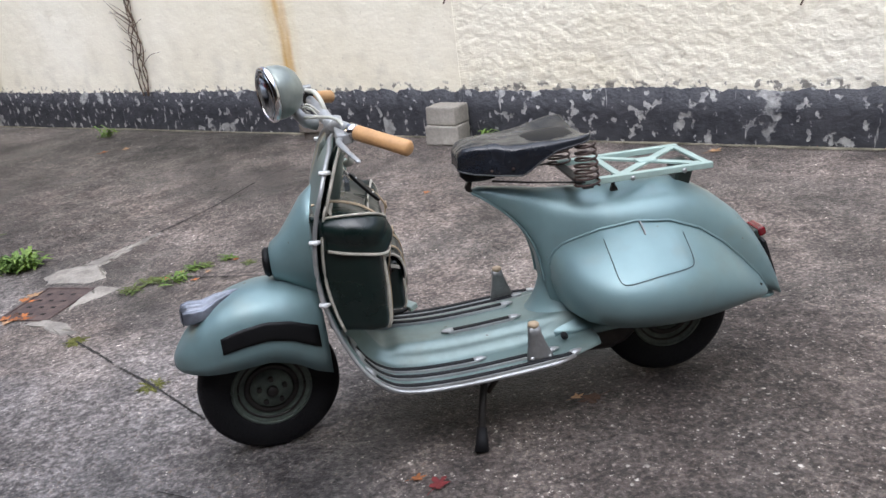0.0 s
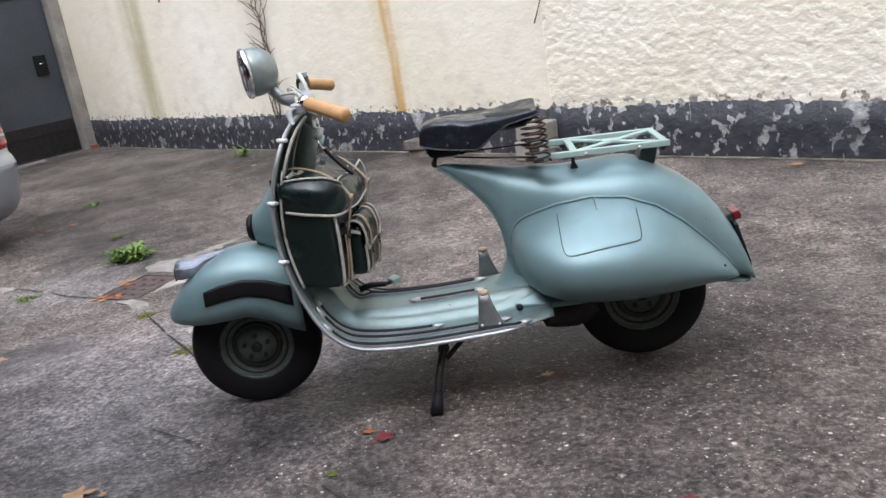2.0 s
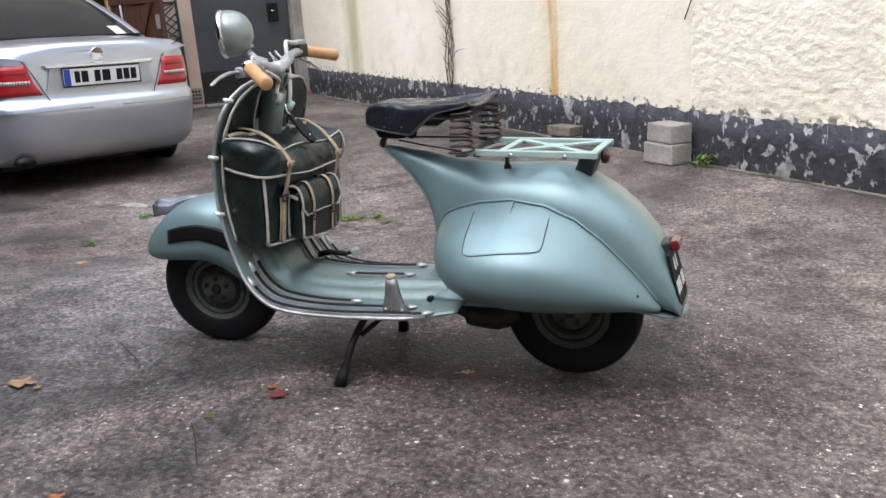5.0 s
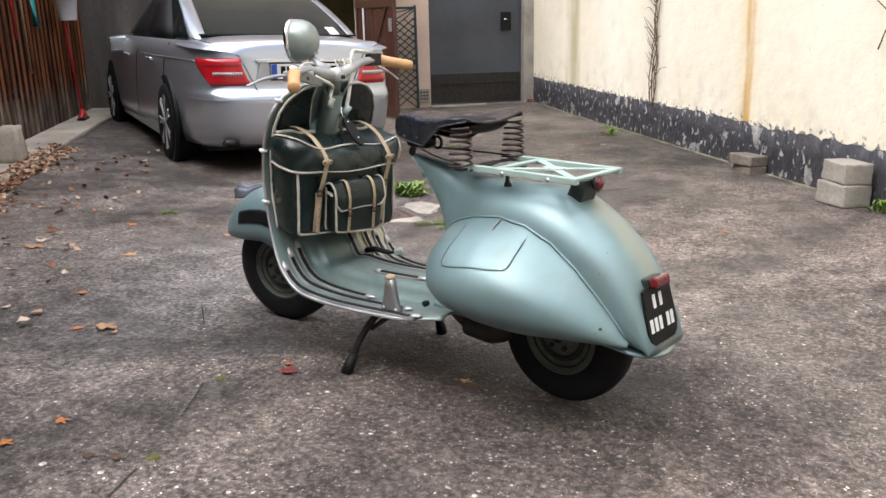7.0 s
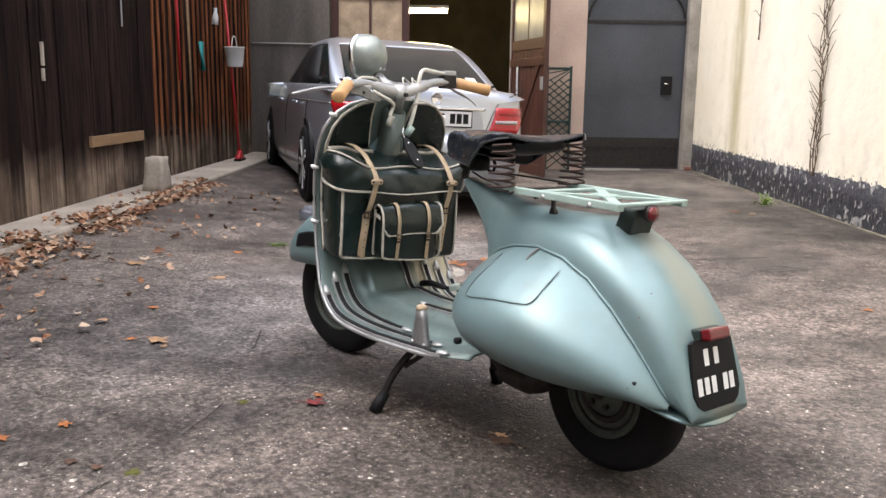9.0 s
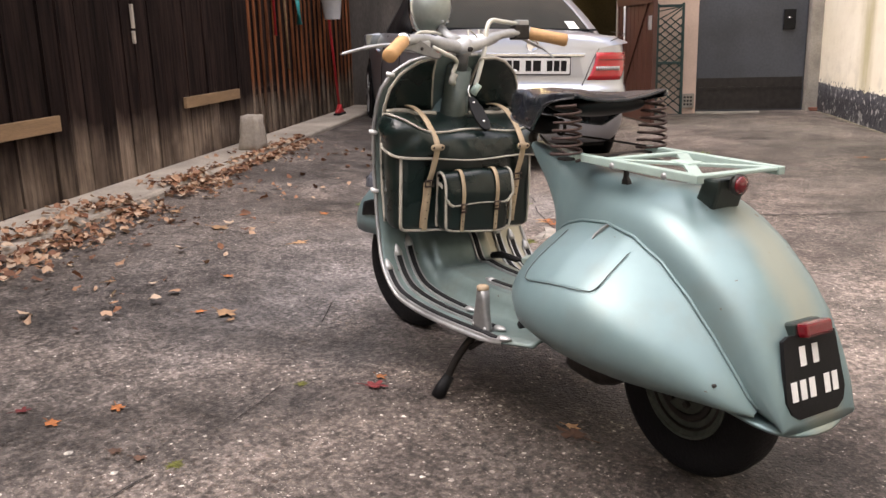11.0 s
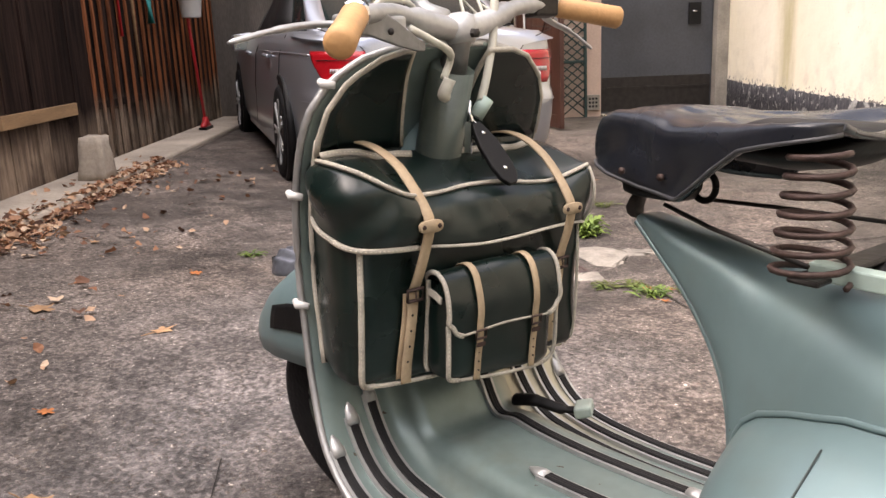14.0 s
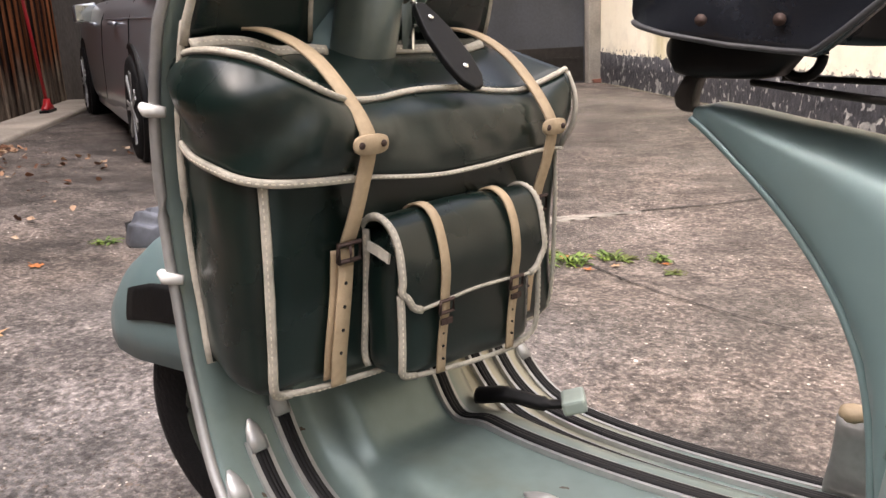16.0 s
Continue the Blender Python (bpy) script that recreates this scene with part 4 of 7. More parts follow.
# Leg shield and floor: one sheet that follows a line down the shield and back along the floor.
SHIELD = spline([(-0.262, 0, 0.848), (-0.30, 0, 0.795), (-0.338, 0, 0.70), (-0.356, 0, 0.60), (-0.354, 0, 0.50), (-0.33, 0, 0.40), (-0.285, 0, 0.30), (-0.235, 0, 0.245),
                 (-0.17, 0, 0.226), (-0.05, 0, 0.222), (0.10, 0, 0.230), (0.25, 0, 0.243), (0.33, 0, 0.252)], 5)
HALF = [(0.22, 0.245), (0.29, 0.245), (0.36, 0.236), (0.45, 0.227), (0.55, 0.226), (0.64, 0.229), (0.72, 0.228), (0.76, 0.221), (0.80, 0.196), (0.83, 0.150), (0.845, 0.09), (0.85, 0.05)]


def sheet(i, f):
    """A point of the shield and floor: i along the line, f from -1 to 1 across."""
    p = SHIELD[i]
    on_floor = smooth01((p.x + 0.30) / 0.12) if p.z < 0.4 else 0.0
    hw = table(p.z, HALF)[0] if p.x < -0.2 else 0.245
    if p.x > 0.2:
        hw = 0.245 - (p.x - 0.2) * 0.35
    y = hw * f
    tunnel = smooth01((0.42 - p.z) / 0.1 if p.x < -0.25 else 1.0) * smooth01((0.118 - abs(y)) / 0.034) * 0.050
    bow = 0.022 * (1 - min(1, abs(y) / 0.25) ** 2) * (1 - on_floor)
    edge = 0.010 * smooth01((abs(f) - 0.9) / 0.1)
    return Vector((p.x - bow + tunnel * (1 - on_floor) + edge * (1 - on_floor) * -1, y, p.z + tunnel * on_floor - edge * on_floor))


NS = len(SHIELD)
shield = part("leg_shield", loft([[sheet(i, f) for f in [-1 + 2 * k / 44 for k in range(45)]] for i in range(NS)], closed=False), FLOORPAINT, scooter, "dull scuffed paint on shield and floor", solid=0.004)
rim_line = [sheet(i, -1) for i in range(NS - 6, -1, -1)] + [sheet(0, f) for f in (-0.5, 0, 0.5)] + [sheet(i, 1) for i in range(NS - 6)]
part("rim_beading", tube(rim_line, 0.0055, 8), ALU, shield, "grey metal edge beading")


def wheel(x, z, m=None, parent=None):
    w = part("wheel", lathe([(0.02, -0.052), (0.03, -0.05), (0.052, -0.047), (0.057, -0.038), (0.072, -0.034), (0.086, -0.036), (0.094, -0.040), (0.102, -0.043), (0.108, -0.044), (0.110, -0.041), (0.103, -0.03), (0.103, 0.040), (0.09, 0.035), (0.02, 0.03)], 40), RIM, parent)
    prof = [(0.094, -0.015), (0.100, -0.030), (0.106, -0.042), (0.118, -0.048), (0.14, -0.050), (0.165, -0.048), (0.182, -0.040), (0.190, -0.026), (0.193, 0), (0.190, 0.026), (0.182, 0.040), (0.165, 0.048), (0.14, 0.050), (0.115, 0.047), (0.098, 0.040), (0.094, 0.015)]
    part("tyre", lathe(prof, 56), TYRE, w)
    part("rim_lip", tube([(0.106 * math.cos(2 * math.pi * k / 48), -0.043, 0.106 * math.sin(2 * math.pi * k / 48)) for k in range(49)], 0.0042, 8), RIM, w)
    # Dark raised rings give the flat-looking dish its groove shading by colour.
    part("dish_groove", tube([(0.066 * math.cos(2 * math.pi * k / 48), -0.0375, 0.066 * math.sin(2 * math.pi * k / 48)) for k in range(49)], 0.0085, 8, flat=0.5, up=(0, 1, 0)), STEEL, w)
    part("dish_groove", tube([(0.090 * math.cos(2 * math.pi * k / 48), -0.0385, 0.090 * math.sin(2 * math.pi * k / 48)) for k in range(49)], 0.0035, 8), STEEL, w)
    part("hub_cap", lathe([(0.016, -0.050), (0.016, -0.060), (0.012, -0.064), (0.001, -0.064)], 20), STEEL, w)
    for k in range(5):
        a = 2 * math.pi * k / 5 + 0.3
        part("wheel_nut", lathe([(0.0075, -0.058), (0.0075, -0.04)], 6, centre=(0.036 * math.cos(a), 0, 0.036 * math.sin(a))), STEEL, w, smooth=False)
    w.location = (x, 0, z)
    return w


rear_wheel = wheel(0.593, 0.208, parent=scooter)
rear_wheel.location.y = 0.03

# Everything that steers turns about the leaning column.
STEER = Matrix.Translation((-0.42, 0, 0.5)) @ Matrix.Rotation(radians(10), 4, Vector((0.40, 0, 0.917))) @ Matrix.Translation((0.42, 0, -0.5))
FENDER = [(-0.778, 0.330, 0.312, 0.02), (-0.765, 0.352, 0.309, 0.05), (-0.74, 0.383, 0.307, 0.075), (-0.70, 0.424, 0.306, 0.097), (-0.65, 0.460, 0.307, 0.110), (-0.60, 0.481, 0.312, 0.117),
          (-0.54, 0.491, 0.316, 0.122), (-0.48, 0.488, 0.296, 0.126), (-0.43, 0.476, 0.262, 0.128), (-0.39, 0.46, 0.245, 0.126)]


def fender_point(x, a, lift=0.0):
    """a runs from one lower edge (0) over the crown to the other (1)."""
    top, bottom, hw = table(x, FENDER)
    q = math.pi * a
    y = -(hw + lift) * math.copysign(abs(math.cos(q)) ** 0.8, math.cos(q))
    return Vector((x, y, bottom + (top - bottom + lift) * math.sin(q) ** 0.72))


FX_ = [-0.778 + 0.388 * (k / 24) ** 1.3 for k in range(25)]
fender = part("front_fender", loft([[fender_point(x, k / 24) for k in range(25)] for x in FX_], closed=False), PAINT, scooter, solid=0.004)
fender.matrix_basis = STEER
front_wheel = wheel(-0.55, 0.193, parent=scooter)
front_wheel.matrix_basis = STEER @ pose(-0.55, 0.008, 0.187)

# Fender trim
part("side_panel", loft([[fender_point(x, a, 0.004) for a in (0.075, 0.09, 0.11, 0.13, 0.15, 0.17)] for x in [-0.655 + 0.245 * k / 14 for k in range(15)]], closed=False), BLACK, fender, "matt black panel on the fender's flank", solid=0.002)
part("side_panel", loft([[fender_point(x, 1 - a, 0.004) for a in (0.075, 0.09, 0.11, 0.13, 0.15, 0.17)] for x in [-0.655 + 0.245 * k / 14 for k in range(15)]], closed=False), BLACK, fender, "matt black panel on the fender's flank", solid=0.002)


def crest_ring(x, h, w, lift):
    """Section of the crest: a shell with five soft ribs."""
    z = table(max(x, -0.685), FENDER)[0] - 0.006
    return [(x, w * math.cos(a), z + lift * max(0, math.sin(a)) + h * max(0, math.sin(a)) * (0.86 + 0.14 * math.cos(10 * a))) for a in (math.pi * k / 40 for k in range(41))]


CREST = material("crest_metal", (0.20, 0.215, 0.25), 0.38, 0.6, 0.3, 25, 90, 0.1)
crest = part("fender_crest", loft([crest_ring(-0.740, 0.012, 0.018, 0.014), crest_ring(-0.732, 0.026, 0.034, 0.018), crest_ring(-0.712, 0.030, 0.040, 0.018), crest_ring(-0.68, 0.028, 0.036, 0.012), crest_ring(-0.645, 0.022, 0.026, 0.004), crest_ring(-0.61, 0.014, 0.014, 0.0), crest_ring(-0.58, 0.006, 0.004, 0.0)], closed=False),
     CREST, fender, "ribbed grey metal crest", solid=0.003)
part("crest_mouth", loft([[(-0.734, 0.028 * c, table(-0.685, FENDER)[0] + z) for c in (-1, 1)] for z in (-0.012, 0.024)], closed=False), BLACK, crest, solid=0.002)

# Horn casting on the shield's front
part("horn_cover", loft([[(x, hw * math.cos(a), z + hz * math.sin(a)) for a in (2 * math.pi * k / 20 for k in range(20))]
     for x, hw, z, hz in [(-0.34, 0.09, 0.57, 0.17), (-0.39, 0.085, 0.565, 0.135), (-0.43, 0.070, 0.55, 0.095), (-0.46, 0.055, 0.54, 0.065), (-0.485, 0.045, 0.535, 0.050), (-0.492, 0.03, 0.535, 0.034)]]), PAINT, shield)
part("horn", lathe([(0.036, -0.49), (0.040, -0.50), (0.034, -0.508), (0.012, -0.511), (0.001, -0.512)], 20, "x", (0, 0, 0.535)), BLACK, shield, "black horn grille")
part("steering_column", tube([(-0.375, 0, 0.50), (-0.33, -0.002, 0.66), (-0.289, -0.004, 0.812), (-0.2885, -0.004, 0.814), (-0.288, -0.004, 0.8145)], [0.05, 0.036, 0.034, 0.033, 0.028], 24), COLUMN, shield, "dull olive grey steering column")
part("column_top", tube([(-0.2885, -0.003, 0.808), (-0.280, -0.001, 0.845), (-0.276, 0, 0.862)], [0.021, 0.019, 0.022], 18), PEGSTEEL, shield)

# Rubber strips in metal channels along the floor
def nearest_row(x=None, z=None):
    return min(range(NS), key=lambda i: abs(SHIELD[i].x - x) if z is None else (abs(SHIELD[i].z - z) + (1 if SHIELD[i].x > -0.2 else 0)))


def floor_line(y, i0, i1, lift):
    line = []
    for i in range(i0, i1 + 1):
        p = SHIELD[i]
        hw = abs(sheet(i, 1).y)
        q = sheet(i, max(-0.97, min(0.97, y / hw)))
        f = smooth01((p.x + 0.30) / 0.12) if p.z < 0.4 else 0.0
        line.append(q + Vector((lift * (1 - f), 0, lift * f)))
    return line


def floor_strip(y, z0, x1, x0=None):
    i0 = nearest_row(z=z0) if x0 is None else nearest_row(x=x0)
    i1 = nearest_row(x=x1)
    channel = part("strip_channel", strap(spline(floor_line(y, i0, i1, 0.003), 3), 0.024, 0.007, (0, 1, 0)), ALU, shield, "aluminium channel with a black rubber insert", smooth=False)
    for k in (-1, 0, 1):
        part("rubber_strip", tube([p + Vector((0, k * 0.0042, 0)) for p in spline(floor_line(y, i0, i1, 0.0065), 3)], 0.0035, 6), RUBBER, channel)
    for i in (i0, i1):
        p = floor_line(y, i, i, 0.006)[0]
        d = (floor_line(y, min(i + 1, NS - 1), min(i + 1, NS - 1), 0.006)[0] - floor_line(y, max(i - 1, 0), max(i - 1, 0), 0.006)[0]).normalized() * (-1 if i == i0 else 1)
        part("end_cap", tube([p - d * 0.012, p, p + d * 0.012, p + d * 0.022], [0.0105, 0.011, 0.008, 0.002], 10, flat=0.6), ALU, channel)
    return channel


for sign in (-1, 1):
    floor_strip(sign * 0.232, 0.285, 0.26)
    floor_strip(sign * 0.192, 0.315, 0.20)
    floor_strip(sign * 0.150, 0.335, 0.01 if sign < 0 else 0.13)
floor_strip(0.045, 0.42, 0.13)
floor_strip(-0.050, 0, 0.12, -0.06)
part("floor_bolt", lathe([(0.009, -0.005), (0.009, 0.008), (0.005, 0.011), (0.001, 0.011)], 12, "y", (0.241, -0.165, 0.262)), RUBBER, shield)
pedal = part("brake_pedal", tube(spline([(-0.235, 0.085, 0.285), (-0.20, 0.095, 0.292), (-0.16, 0.115, 0.285), (-0.135, 0.13, 0.288)]), [0.014] * 9 + [0.012] * 8 + [0.008] * 8, 10, flat=0.7), BLACK, scooter, "black brake pedal")
pp = part("pedal_rubber", box(-0.014, 0.014, -0.02, 0.02, -0.009, 0.009), PAINT_DULL, pedal, "pale green rubber pad", smooth=False, bevel=0.004)
pp.matrix_basis = pose(-0.132, 0.133, 0.29, 0, -15, 35)

for sign in (-1, 1):
    y = sign * 0.214
    peg = part("folding_footrest", loft([[(xc + w * math.copysign(abs(math.cos(a)) ** 0.6, math.cos(a)), y - sign * lean + th * math.copysign(abs(math.sin(a)) ** 0.6, math.sin(a)), z) for a in (2 * math.pi * k / 20 for k in range(20))]
               for xc, w, lean, th, z in ((0.160, 0.036, -0.004, 0.011, 0.232), (0.158, 0.034, -0.003, 0.011, 0.245), (0.154, 0.025, 0.0, 0.011, 0.275), (0.150, 0.018, 0.003, 0.012, 0.305), (0.148, 0.0155, 0.004, 0.012, 0.328))]), PEGSTEEL, scooter, "worn grey steel footrest folded upright")
    part("rubber_foot", lathe([(0.013, 0.0), (0.015, 0.004), (0.014, 0.010), (0.008, 0.013), (0.001, 0.013)], 14, "z", (0.148, y - sign * 0.004, 0.326)), STRAP, peg, "worn tan rubber end")
    for x in (0.136, 0.182):
        part("bolt", lathe([(0.006, 0.0), (0.006, 0.004), (0.004, 0.007), (0.001, 0.008)], 10, "y", (x, y - sign * 0.004, 0.243)) if sign > 0 else lathe([(0.006, 0.0), (0.006, -0.004), (0.004, -0.007), (0.001, -0.008)], 10, "y", (x, y - 0.008, 0.243)), ALU, peg)

# Centre stand and what hangs below the floor
stand = part("centre_stand", tube(spline([(0.045, -0.085, 0.21), (0.020, -0.142, 0.165), (-0.002, -0.188, 0.095), (-0.014, -0.213, 0.025)]), 0.0105, 10), STEEL, scooter)
tube_bm = tube(spline([(0.045, 0.085, 0.21), (0.020, 0.142, 0.165), (-0.002, 0.188, 0.095), (-0.014, 0.213, 0.025)]), 0.0105, 10)
part("stand_leg", tube_bm, STEEL, stand)
part("stand_leg", tube([(0.045, -0.09, 0.205), (0.045, 0.09, 0.205)], 0.012), STEEL, stand)
part("stand_brace", tube([(0.130, -0.10, 0.222), (0.075, -0.135, 0.178), (0.022, -0.160, 0.132)], 0.0075), STEEL, stand)
for sign in (-1, 1):
    part("rubber_foot", tube([(-0.009, sign * 0.20, 0.055), (-0.015, sign * 0.218, 0.025), (-0.02, sign * 0.228, 0.0)], [0.014, 0.017, 0.019], 12), RUBBER, stand)
part("silencer", tube(spline([(0.27, -0.05, 0.225), (0.32, -0.05, 0.20), (0.41, -0.05, 0.195), (0.45, -0.05, 0.22)]), [0.03] * 8 + [0.045] * 8 + [0.04] * 9, 14), STEEL, scooter, "black silencer under the frame")
part("frame_rail", box(0.20, 0.50, -0.08, 0.08, 0.225, 0.262), STEEL, scooter, smooth=False, bevel=0.01)

# Cowl hatch, lever and fastenings
def hatch_low(x):
    return 0.392 - 0.070 * (x - 0.366) / 0.206


hx = [0.368 + 0.202 * k / 16 for k in range(17)]
hatch = part("cowl_hatch", loft([[cowl_point(x, 0.08 + (hatch_low(x) - 0.008 - 0.08) * k / 10, -1, 0.0012) for k in range(11)] for x in hx], closed=False), PAINT, cowl_l)
edge = []
for k in range(49):
    q = math.pi * (0.5 + 1.0 * k / 48) * 1.0
    u, v = math.sin(q - math.pi), -math.cos(q - math.pi)
    ex = 0.469 + 0.103 * math.copysign(abs(u) ** 0.22, u)
    edge.append((ex, 0.10 + (hatch_low(ex) - 0.10) * abs(v) ** 0.22 if k not in (0, 48) else 0.10))
edge = [cowl_point(x, a, -1, 0.0028) for x, a in edge]
part("hatch_gap", tube(edge, 0.0011, 6), SEAMLINE, hatch)
part("cowl_lever", loft([[cowl_point(0.470 + dx, a, -1) + Vector((0, 0, dz)) for dx, dz in ((-0.002, -0.004), (0.002, -0.004), (0.002, h), (-0.002, h))] for a, h in ((0.015, 0.004), (0.03, 0.007), (0.07, 0.0085), (0.11, 0.008), (0.125, 0.004))]), PEGSTEEL, cowl_l, smooth=False, bevel=0.001)
part("cowl_screw", lathe([(0.0035, -0.003), (0.0035, 0.003)], 10, "y", tuple(cowl_point(0.795, 0.35, -1))), STEEL, cowl_l)

# Neck edge bead and seams of the body
for sign in (-1, 1):
    bead = []
    for r in BODY[:9]:
        ring = arch_section(*r)
        p = Vector(ring[17] if sign > 0 else ring[13])
        bead.append(p + Vector((-0.002, 0.001 * sign, 0)))
    part("edge_bead", tube(spline(bead), 0.0035, 8), PAINT, body)

# Saddle on coil springs
SADDLE = [(0.022, 0.760, 0.050, 0.713), (0.034, 0.772, 0.060, 0.710), (0.06, 0.777, 0.071, 0.705), (0.11, 0.778, 0.086, 0.698), (0.15, 0.774, 0.098, 0.695), (0.175, 0.774, 0.106, 0.694), (0.195, 0.774, 0.114, 0.708),
          (0.225, 0.777, 0.126, 0.732), (0.26, 0.780, 0.140, 0.755), (0.29, 0.784, 0.151, 0.763), (0.318, 0.787, 0.155, 0.769), (0.337, 0.788, 0.149, 0.773), (0.348, 0.787, 0.130, 0.776)]


def saddle_row(x, top, hw, low, n=60):
    """Across the saddle: a padded top, a round shoulder, then a skirt that hangs in loose creases."""
    row = []
    r = min(0.018, 0.45 * (top - low))
    front = 1 - smooth01((x - 0.17) / 0.05)
    for k in range(n + 1):
        f = -1 + 2 * k / n
        a, sg = abs(f), math.copysign(1, f)
        dip = -0.017 * smooth01((x - 0.17) / 0.10) * (1 - min(1, a / 0.55) ** 2)
        soft = 0.0036 * noise.noise((x * 16, f * 3.5, 9)) + 0.0022 * (0.5 - abs(noise.noise((x * 30 + f * 2, f * 6, 4)))) * smooth01((x - 0.03) / 0.05)
        if a < 0.55:
            y, z = (hw - r) * a / 0.55, top + dip + soft
        else:
            q = (a - 0.55) / 0.45
            turn = min(1.0, q / 0.4) * math.pi / 2
            hang = max(0.0, (q - 0.4) / 0.6)
            crease = (0.0025 * math.sin(44 * x + 5 * hang + (1.5 if f > 0 else 0)) + 0.0045 * noise.noise((x * 15 + hang * 1.5, sg * 3, 2))) * front * hang
            pleat = -0.006 * math.exp(-((x - 0.108 - 0.025 * hang) / 0.012) ** 2) * math.sin(math.pi * min(1, hang + 0.15)) * front
            y = hw - r + r * math.sin(turn) + crease + pleat
            z = top - r * (1 - math.cos(turn)) + soft * (1 - hang)
            z = z + (low - z) * hang
        row.append((x, sg * y, z))
    return row


def nose_block():
    """The hinge block under the saddle's tip."""
    bm = soft_block(0.030, 0.134, -0.026, 0.024, 0.672, 0.716)
    return bm


def soft_block(x0, x1, y0, y1, z0, z1):
    """A cast block with rounded ends."""
    rings = []
    for k in range(9):
        f = -1 + k / 4
        w = (1 - abs(f) ** 4) ** 0.5 * 0.75 + 0.25
        rings.append([((x0 + x1) / 2 + (x1 - x0) / 2 * f, (y0 + y1) / 2 + (y1 - y0) / 2 * w * math.copysign(abs(math.cos(a)) ** 0.55, math.cos(a)), (z0 + z1) / 2 + (z1 - z0) / 2 * w * math.copysign(abs(math.sin(a)) ** 0.55, math.sin(a))) for a in (2 * math.pi * q / 24 for q in range(24))])
    return loft(rings)


SEAT = [(0.0185, 0.722, 0.040, 0.7145), (0.0195, 0.738, 0.046, 0.714)] + [(x, *table(x, SADDLE)) for x in [0.022, 0.025, 0.03] + [0.036 + 0.300 * k / 48 for k in range(49)] + [0.342, 0.348]]
OLIVE = material("olive_cast_metal", (0.19, 0.18, 0.15), 0.45, 0.3, 0.3, 20, 90, 0.1)
SEAM = material("saddle_welt", (0.045, 0.045, 0.048), 0.45, 0, 0.3, 30, 200, 0.1)
saddle = part("saddle", loft([saddle_row(*r) for r in SEAT], closed=False), LEATHER, scooter, "black leather sprung saddle with creases", solid=0.006)
part("saddle_seam", tube([Vector(saddle_row(*r)[k]) + Vector((0, 0, 0.002)) for k, rs in ((0, SEAT[:1:-1]), (60, SEAT[2:])) for r in rs], 0.0022, 6), SEAM, saddle)
part("saddle_nose", nose_block(), BLACK, saddle)
part("seat_pan", loft([[(x, hw * math.cos(a), z + hz * math.sin(a)) for a in (2 * math.pi * k / 28 for k in range(28))]
     for x, hw, z, hz in ((0.15, 0.02, 0.752, 0.006), (0.165, 0.06, 0.750, 0.014), (0.21, 0.085, 0.752, 0.022), (0.27, 0.10, 0.752, 0.024), (0.31, 0.105, 0.755, 0.020), (0.330, 0.09, 0.760, 0.013), (0.338, 0.05, 0.764, 0.005))]), BLACK, saddle)
part("hinge_loop", tube([(0.128 + 0.015 * math.cos(a), 0.018, 0.690 + 0.017 * math.sin(a)) for a in (2 * math.pi * k / 20 for k in range(21))], 0.0042, 8), BLACK, saddle)
for x in (0.098, 0.152):
    part("skirt_rivet", lathe([(0.0042, -0.003), (0.0036, 0.0), (0.001, 0.001)], 10, "y", (x, -0.094 - 0.10 * (x - 0.098), 0.716)), RUST, saddle)
part("bag_hook", loft([[(x, y, z) for y, x, z in ((-0.012, xc - w, zc), (0.006, xc - w, zc), (0.006, xc + w, zc), (-0.012, xc + w, zc))] for xc, zc, w in ((0.058, 0.678, 0.006), (0.052, 0.668, 0.007), (0.048, 0.658, 0.008), (0.049, 0.650, 0.007), (0.054, 0.6455, 0.005))]), STEEL, saddle, bevel=0.002)
part("saddle_rod", tube([(0.11, -0.03, 0.672), (0.20, -0.08, 0.668), (0.33, -0.13, 0.662)], 0.0026, 8), STEEL, saddle)
part("saddle_rod", tube([(0.11, 0.03, 0.672), (0.20, 0.07, 0.668), (0.33, 0.11, 0.662)], 0.0026, 8), STEEL, saddle)
for cy in (-0.132, 0.112):
    coil = []
    for k in range(7 * 16 + 1):
        a = 2 * math.pi * k / 16
        z = 0.650 + 0.114 * k / 112
        r = 0.033 - 0.008 * k / 112
        coil.append((0.333 + r * math.cos(a), cy + r * math.sin(a), z))
    part("coil_spring", tube(coil, 0.0031, 6), RUST, saddle, "rusty brown coil spring")
part("saddle_lock", tube(spline([(0.345, -0.015, 0.640), (0.358, 0.008, 0.648), (0.378, 0.035, 0.652), (0.392, 0.060, 0.648), (0.400, 0.078, 0.640)]), 0.011, 8, flat=0.6), OLIVE, saddle, "olive grey cast saddle latch")
part("lock_end", tube([(0.338, -0.026, 0.634), (0.347, -0.010, 0.642)], [0.010, 0.012], 10, flat=0.7), BLACK, saddle)
part("spring_bar", box(0.318, 0.348, -0.145, 0.125, 0.648, 0.654), STEEL, saddle, smooth=False, bevel=0.003)

